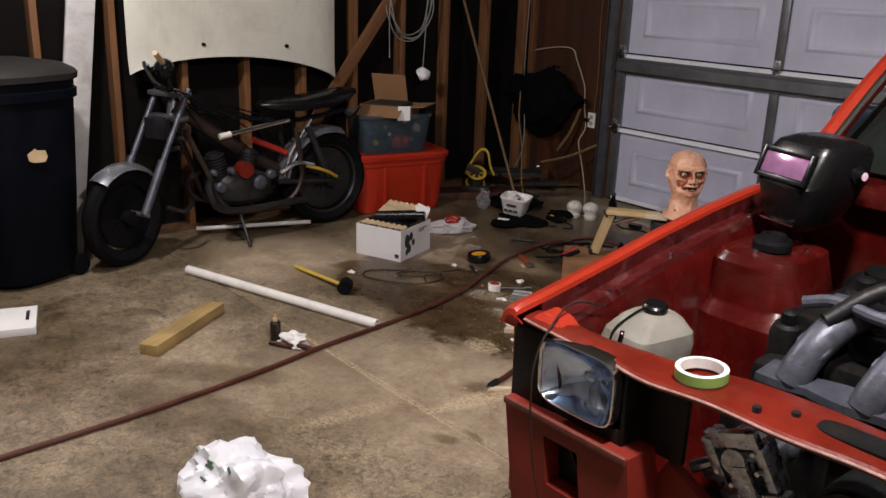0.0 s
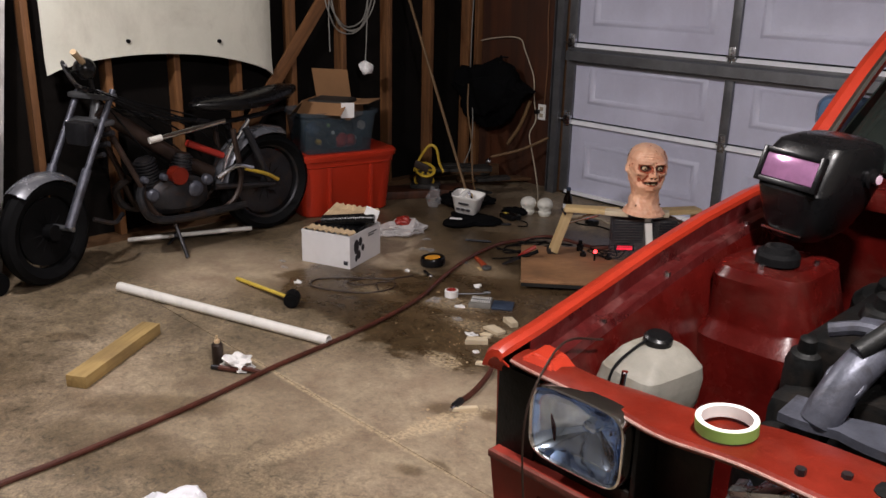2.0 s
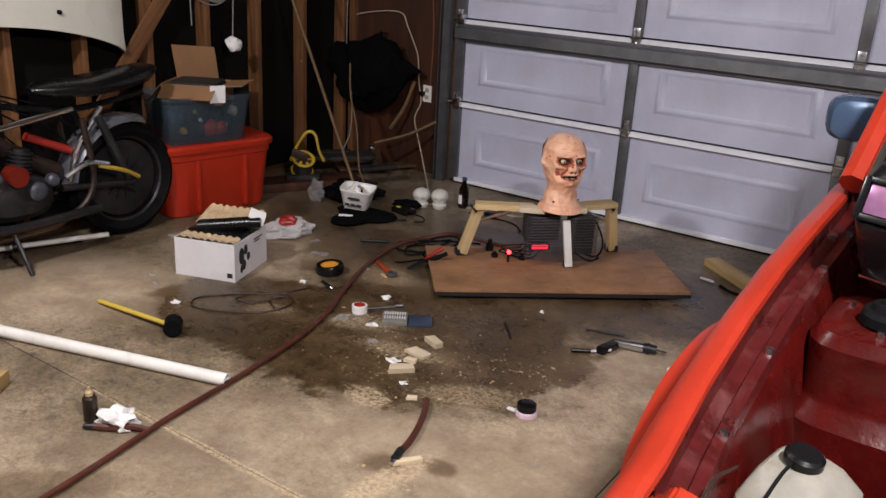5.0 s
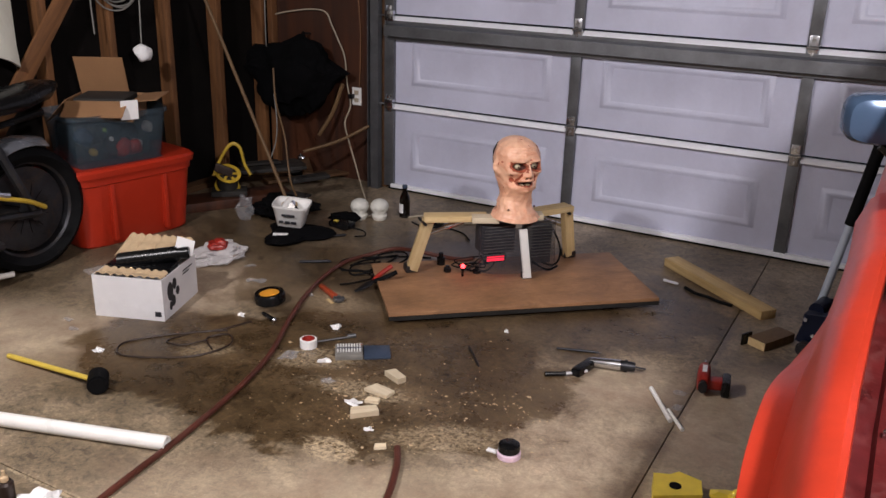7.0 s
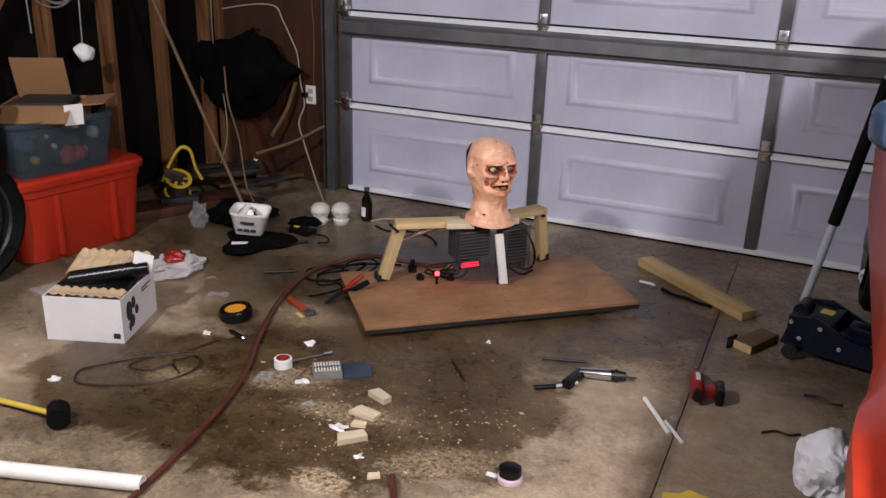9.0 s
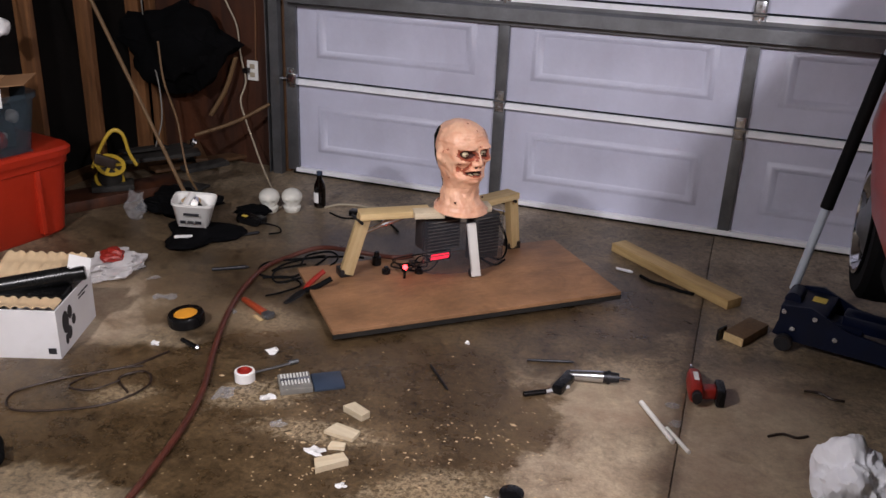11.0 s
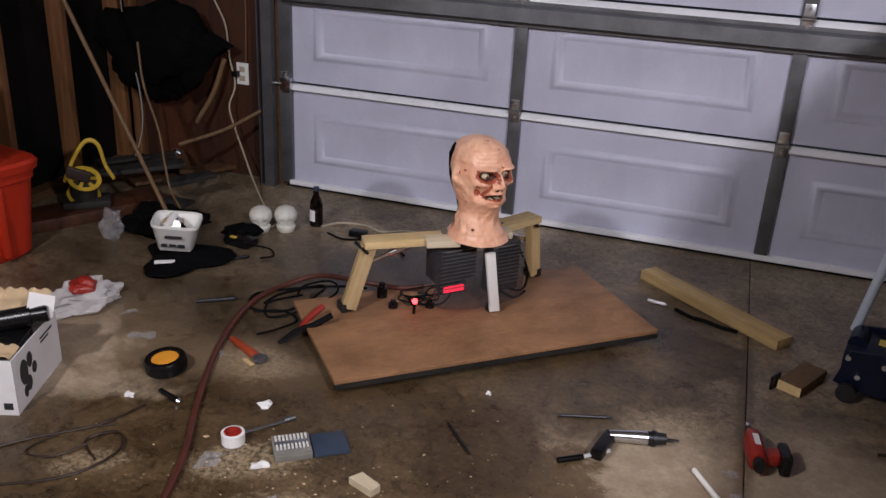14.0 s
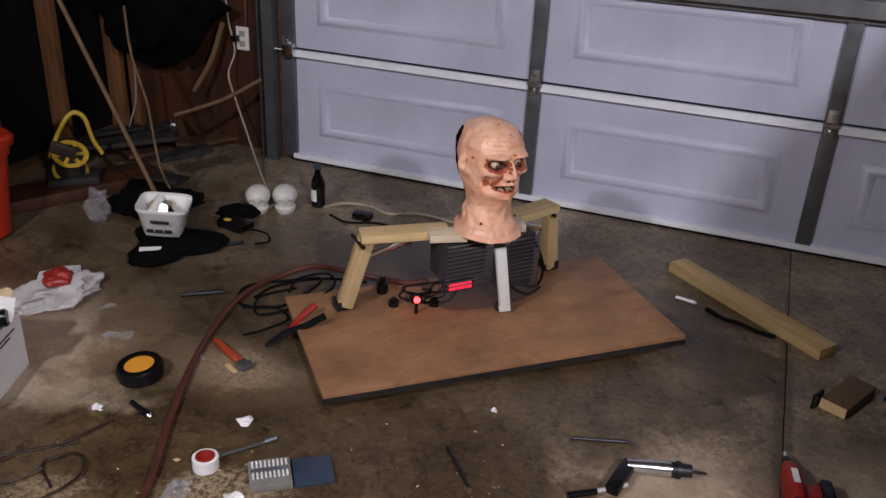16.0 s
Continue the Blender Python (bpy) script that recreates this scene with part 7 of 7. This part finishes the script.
lathe(bm, [(0.058, 0.0), (0.068, 0.004), (0.070, 0.035), (0.064, 0.046), (0.046, 0.046), (0.044, 0.030), (0.01, 0.030)], 32)
part("shell", bm, "black_plastic", tp)
bm = bmesh.new()
lathe(bm, [(0.044, 0.031), (0.044, 0.042), (0.02, 0.044), (0.006, 0.043)], 26)
part("disc", bm, "amber", tp)
# drill bit case
cs = thing("bit_case", "open drill bit case with rows of bits", "bit case", pose(1.182, -2.078, 0.0, 0, 0, 35) @ Matrix.Diagonal((0.86, 0.95, 1, 1)))
boxed("tray", (-0.125, 0.0, -0.055, 0.055, 0.0, 0.022), "cable_grey", cs, 0.004)
boxed("lid", (0.004, 0.125, -0.055, 0.055, 0.0, 0.012), "steel_blue", cs, 0.004)
boxed("card", (-0.118, -0.007, -0.050, -0.038, 0.0222, 0.025), "cable_grey", cs, 0.001)
for r in range(2):
    for k in range(9):
        rod("bit", (-0.112 + 0.0125 * k, -0.026 + 0.046 * r, 0.026), (-0.112 + 0.0125 * k, -0.006 + 0.046 * r, 0.026), 0.004, "white_plastic", cs, n=6)
boxed("card", (-0.118, -0.007, -0.004, 0.016, 0.0222, 0.025), "silver_paint", cs, 0.001)
# small red-topped tape, papers, wood blocks
st = thing("small_tape", "small roll of white tape with a red top", "tape", pose(0.965, -2.14, 0))
bm = bmesh.new()
lathe(bm, [(0.030, 0.0), (0.034, 0.002), (0.034, 0.036), (0.026, 0.038), (0.026, 0.02), (0.008, 0.02)], 26)
part("roll", bm, "paper", st)
bm = bmesh.new()
lathe(bm, [(0.026, 0.0205), (0.026, 0.038), (0.022, 0.040), (0.018, 0.026), (0.004, 0.026)], 22)
part("core", bm, "tool_red", st)
bm = bmesh.new()
cyl(bm, (-0.085, 0, 0.006), (0.05, 0, 0.006), 0.0045, n=8)
cyl(bm, (0.05, 0, 0.009), (0.085, 0, 0.009), 0.009, n=10)
tagged(part("ratchet", bm, "galvanised", None, m=pose(1.02, -2.035, 0, 0, 0, 51)), "bright steel ratchet handle on the floor", "ratchet")
for x, y, rz, w, d, h in ((1.40, -2.185, -28, 0.085, 0.045, 0.022), (1.405, -2.30, -12, 0.10, 0.06, 0.012), (1.44, -2.455, 40, 0.10, 0.05, 0.02), (1.42, -2.37, 10, 0.05, 0.03, 0.012), (1.60, -2.60, 30, 0.04, 0.025, 0.01), (1.83, -2.93, 50, 0.10, 0.025, 0.012)):
    bm = bmesh.new()
    prism(bm, [(-w / 2, -d / 2), (w / 2, -d / 2 * 0.6), (w / 2 * 0.9, d / 2), (-w / 2 * 0.85, d / 2 * 0.9)], 0, h)
    tagged(part("wood_block", bm, "lumber_white", None, m=pose(x, y, 0.001, 0, 0, rz)), "small pale sawn wood offcut on the floor", "offcut", "pale offcuts on the floor")
for x, y, rz, w, d, mat in ((0.955, -1.935, 20, 0.055, 0.04, "paper"), (1.088, -2.212, 35, 0.075, 0.035, "paper"), (1.37, -2.415, 10, 0.07, 0.045, "paper"), (1.20, -2.33, 30, 0.06, 0.04, "film_clear"), (0.54, -2.055, 10, 0.05, 0.03, "paper"), (0.06, -2.52, 40, 0.05, 0.03, "film_clear"), (0.32, -1.73, 20, 0.07, 0.045, "film_clear"), (1.51, -2.53, 30, 0.035, 0.025, "paper"), (0.19, -1.58, 30, 0.07, 0.03, "film_clear"), (2.345, -1.735, 10, 0.07, 0.035, "film_clear"), (-0.03, -2.47, 10, 0.05, 0.025, "film_clear"), (1.58, -1.60, 0, 0.02, 0.014, "paper"), (0.66, -1.72, 0, 0.03, 0.02, "film_clear"), (0.36, -1.70, 60, 0.06, 0.05, "film_clear"), (0.30, -2.60, 10, 0.05, 0.04, "paper"), (0.95, -2.24, 80, 0.10, 0.06, "film_clear"), (2.36, -1.84, 30, 0.05, 0.04, "film_clear")):
    crumple("paper_scrap", (w / 2, d / 2, 0.010), mat, pose(x, y, 0, 0, 0, rz), "small crumpled white scrap on the floor", "scrap", int(100 * x + 31), 0.5, 2, 0.9)
for x, y, rz, L_, r, mat, nm, lab in ((1.56, -1.865, -50, 0.075, 0.005, "dark_steel", "nail_set", "dark steel punch lying on the floor"), (1.89, -1.61, 18, 0.075, 0.006, "dark_steel", "chisel", "dark steel rod lying on the floor"), (0.66, -2.015, -20, 0.045, 0.010, "black_plastic", "screwdriver_bit", "short black driver on the floor"), (2.02, -0.67, -12, 0.035, 0.008, "satin_silver", "bright_pin", "short bright pin on the floor"), (0.42, -1.38, 35, 0.07, 0.009, "dark_steel", "spanner", "dark spanner lying on the floor"), (0.28, -1.0, 50, 0.05, 0.008, "dark_steel", "socket_bar", "dark steel bar on the floor")):
    o = thing(nm, lab, "tool", pose(x, y, r, 0, 0, rz))
    rod("shank", (-L_, 0, 0), (L_, 0, 0), r * 0.8, mat, o, r, 10)
    rod("tip", (L_, 0, 0), (L_ * 1.25, 0, 0), r, "bright_metal" if mat == "black_plastic" else mat, o, r * 0.4, 10)
# air drill
dr = thing("air_drill", "bright pistol-grip air drill with a bit fitted", "drill", pose(2.045, -1.715, 0, 0, 0, 16))
bm = bmesh.new()
for a, b, r0, r1 in ((-0.055, 0.02, 0.017, 0.020), (0.02, 0.06, 0.0205, 0.0205)):
    cyl(bm, (a, 0.02, 0.026), (b, 0.02, 0.026), r0, r1, 18)
part("barrel", bm, "bright_metal", dr)
bm = bmesh.new()
cyl(bm, (0.06, 0.02, 0.026), (0.115, 0.02, 0.026), 0.021, 0.017, 18)
cyl(bm, (0.075, 0.02, 0.026), (0.085, 0.02, 0.026), 0.024, n=18)
part("chuck", bm, "dark_steel", dr)
beam_bm = bmesh.new()
box(beam_bm, -0.075, -0.035, -0.12, 0.012, 0.004, 0.036, 0.010)
part("grip", beam_bm, "black_plastic", dr, m=pose(0, 0, 0, 0, 0, -28))
rod("bit", (-0.06, -0.05, 0.02), (-0.14, -0.075, 0.010), 0.006, "satin_silver", dr, n=8)
rod("driver_grip", (-0.14, -0.075, 0.010), (-0.215, -0.10, 0.010), 0.009, "black_plastic", dr, n=10)
rod("spindle", (0.115, 0.02, 0.026), (0.155, 0.02, 0.022), 0.0035, "dark_steel", dr, n=8)
# cordless driver
im = thing("cordless_driver", "red and black cordless driver lying on its side", "driver", pose(2.398, -1.62, 0, 0, 0, 100) @ Matrix.Diagonal((1.1, 0.68, 0.95, 1)))
bm = bmesh.new()
loft(bm, [superring(x, 0, 0.042, hy, hz, 20, 2.8) for x, hy, hz in ((-0.075, 0.026, 0.028), (-0.06, 0.034, 0.038), (0.0, 0.036, 0.040), (0.035, 0.033, 0.037), (0.05, 0.026, 0.028))])
for v in bm.verts:
    v.co = Vector((v.co.z, v.co.x, v.co.y))
part("body", bm, "tool_red", im)
rod("nose", (0.05, 0, 0.042), (0.085, 0, 0.042), 0.024, "dark_steel", im, 0.014, 16)
rod("collet", (0.085, 0, 0.042), (0.108, 0, 0.042), 0.010, "chrome", im, 0.008, 12)
bm = bmesh.new()
box(bm, -0.062, -0.018, -0.105, -0.02, 0.014, 0.056, 0.012)
part("grip", bm, "tool_red", im, m=pose(0, 0, 0, 0, 0, 8))
boxed("battery", (-0.075, 0.005, -0.140, -0.095, 0.002, 0.068), "black_plastic", im, 0.01)
rod("rear_cap", (-0.092, 0, 0.042), (-0.076, 0, 0.042), 0.024, "dark_steel", im, n=18)
boxed("badge", (-0.04, 0.01, -0.012, 0.012, 0.0815, 0.083), "paper", im)
for p0, p1, r in (((2.242, -1.762), (2.365, -1.955), 0.0085), ((2.338, -1.882), (2.416, -1.99), 0.0068)):
    bm = bmesh.new()
    cyl(bm, (*p0, r), (*p1, r), r, n=12)
    # Metal rods in plain white, their bright reflections put into the colour.
    tagged(part("metal_rod", bm, "pvc", None), "short metal rod on the floor, its bright sheen coloured white", "rod", "pair of metal rods")
bm = bmesh.new()
tube(bm, [(2.10, -0.70, 0.006), (2.16, -0.755, 0.01), (2.22, -0.76, 0.006), (2.28, -0.79, 0.006), (2.34, -0.80, 0.005)], 0.008, 8)
tagged(part("bungee_cord", bm, "black_rubber", None), "short black cord lying on the floor", "cord")
# split brick-like offcut with a clamp
ob_ = thing("timber_offcut", "short stained timber offcut with a black bracket", "offcut", pose(2.56, -1.10, 0, 0, 0, 62))
boxed("block", (-0.10, 0.09, -0.042, 0.042, 0.001, 0.038), "handle_wood", ob_, 0.003)
boxed("sawn_end", (-0.1035, -0.1005, -0.040, 0.040, 0.003, 0.036), "lumber_pale", ob_)
boxed("bracket", (-0.13, -0.07, 0.046, 0.056, 0.0, 0.05), "black_plastic", ob_, 0.004)
# yellow block with a hole, jar lid, leaf scraps
yb = thing("yellow_block", "bright yellow sawn block with a drilled hole", "block", pose(2.485, -2.375, 0, 0, 0, 28))
bm = bmesh.new()
prism(bm, [(-0.075, -0.06), (0.07, -0.05), (0.085, 0.02), (0.03, 0.065), (0.0, 0.05), (-0.05, 0.055)], 0.0, 0.05)
part("body", bm, "yellow_bright", yb)
rod("hole", (0.0, -0.01, 0.047), (0.0, -0.01, 0.0515), 0.018, "black_rubber", yb, n=18)
crumple("yellow_chip", (0.07, 0.045, 0.03), "yellow_bright", pose(2.645, -2.31, 0, 0, 0, 30), "broken pale yellow chip on the floor", "chip", 71, 0.5, 3, 0.6)
jl = thing("small_jar", "small black-lidded jar on pink tape", "jar", pose(1.975, -2.43, 0) @ Matrix.Diagonal((0.8, 0.8, 0.85, 1)))
bm = bmesh.new()
lathe(bm, [(0.044, 0), (0.048, 0.004), (0.048, 0.022), (0.044, 0.026)], 24)
part("base", bm, "pink_tape", jl)
bm = bmesh.new()
lathe(bm, [(0.040, 0.0265), (0.044, 0.03), (0.043, 0.055), (0.030, 0.062), (0.008, 0.063)], 24)
part("lid", bm, "black_plastic", jl)
boxed("tag", (-0.095, -0.05, -0.01, 0.012, 0.0, 0.006), "paper", jl, 0.001)
for x, y, rz in ((2.70, -1.78, 20), (2.82, -1.47, -10)):
    bm = bmesh.new()
    tube(bm, [(-0.06, 0, 0.004), (-0.01, 0.012, 0.006), (0.03, -0.004, 0.004), (0.07, 0.006, 0.004)], 0.0045, 6)
    tagged(part("dry_twig", bm, "brown_frame", None, m=pose(x, y, 0.001, 0, 0, rz)), "small dark dry twig on the floor", "twig", "twigs on the floor")

# floor jack under the sill
jk = thing("floor_jack", "dark blue floor jack with a silver and black handle", "floor jack", pose(2.87, -1.06, 0, 0, 0, -14))
for s in (-1, 1):
    bm = bmesh.new()
    prism(bm, [(-0.20, 0.05), (-0.17, 0.17), (-0.08, 0.185), (0.05, 0.13), (0.40, 0.09), (0.42, 0.04), (-0.15, 0.035)], -0.006, 0.006, pose(0, 0.115 * s, 0, 90, 0, 0))
    part("side_plate", bm, "jack_blue", jk)
    for x, r in ((-0.15, 0.032), (0.38, 0.04)):
        bm = bmesh.new()
        cyl(bm, (x, 0.125 * s, r), (x, 0.16 * s, r), r, n=20, bev=0.005)
        part("wheel", bm, "dark_steel", jk)
    for x, z in ((-0.17, 0.15), (-0.13, 0.09), (-0.06, 0.15), (0.02, 0.09)):
        rod("bolt", (x, 0.121 * s, z), (x, 0.132 * s, z), 0.010, "bright_metal", jk, n=6)
boxed("cross_plate", (-0.19, -0.02, -0.105, 0.105, 0.10, 0.165), "jack_blue", jk, 0.01)
boxed("pump_body", (-0.12, 0.10, -0.05, 0.05, 0.05, 0.12), "jack_blue", jk, 0.012)
boxed("caution_label", (-0.10, -0.05, 0.0, 0.05, 0.1655, 0.167), "yellow_handle", jk, 0.0)
boxed("lift_arm", (0.02, 0.34, -0.04, 0.04, 0.10, 0.16), "jack_blue", jk, 0.01)
rod("saddle", (0.30, 0, 0.16), (0.30, 0, 0.355), 0.045, "dark_steel", jk)
bm = bmesh.new()
cyl(bm, (-0.16, -0.05, 0.17), (-0.16, 0.05, 0.17), 0.03, n=16)
part("handle_socket", bm, "jack_blue", jk)
inv = jk.matrix_basis.inverted()
base, top = inv @ Vector((2.708, -0.945, 0.165)), inv @ Vector((2.885, -0.965, 1.32))
along = top - base
rod("handle", base, base + along, 0.0165, "jack_silver", jk, n=18, label="pale silver steel handle")
rod("handle_sleeve", base + along * 0.30, base + along * 0.80, 0.0235, "black_rubber", jk, n=18, label="thick black foam sleeve")
# tiny chips of sawdust and wood round the cutting spot
rng = random.Random(99)
verts, faces = [], []
for k in range(280):
    cx, cy, sp = rng.choice([(1.36, -2.33, 0.14), (1.5, -2.6, 0.18), (1.72, -2.30, 0.16), (1.80, -2.15, 0.12), (1.835, -3.05, 0.09), (1.0, -2.15, 0.13), (1.35, -2.42, 0.10), (1.45, -2.1, 0.4)])
    x, y, r, a = rng.gauss(cx, sp), rng.gauss(cy, sp * 0.6), rng.uniform(0.0012, 0.0045) * (1.9 if k % 9 == 0 else 1.0), rng.uniform(0, 6.3)
    b0 = len(verts)
    for q in range(4):
        an = a + q * math.pi / 2
        verts.append((x + r * math.cos(an) * (1.6 if q % 2 else 0.7), y + r * math.sin(an), 0.0008))
    verts.append((x, y, 0.0035))
    faces += [(b0, b0 + 1, b0 + 4), (b0 + 1, b0 + 2, b0 + 4), (b0 + 2, b0 + 3, b0 + 4), (b0 + 3, b0, b0 + 4)]
me = bpy.data.meshes.new("sawdust")
me.from_pydata(verts, [], faces)
me.materials.append(M["cardboard_pale"])
tagged(new("sawdust", me), "scattered pale wood chips and sawdust on concrete", "sawdust", kind="stuff")
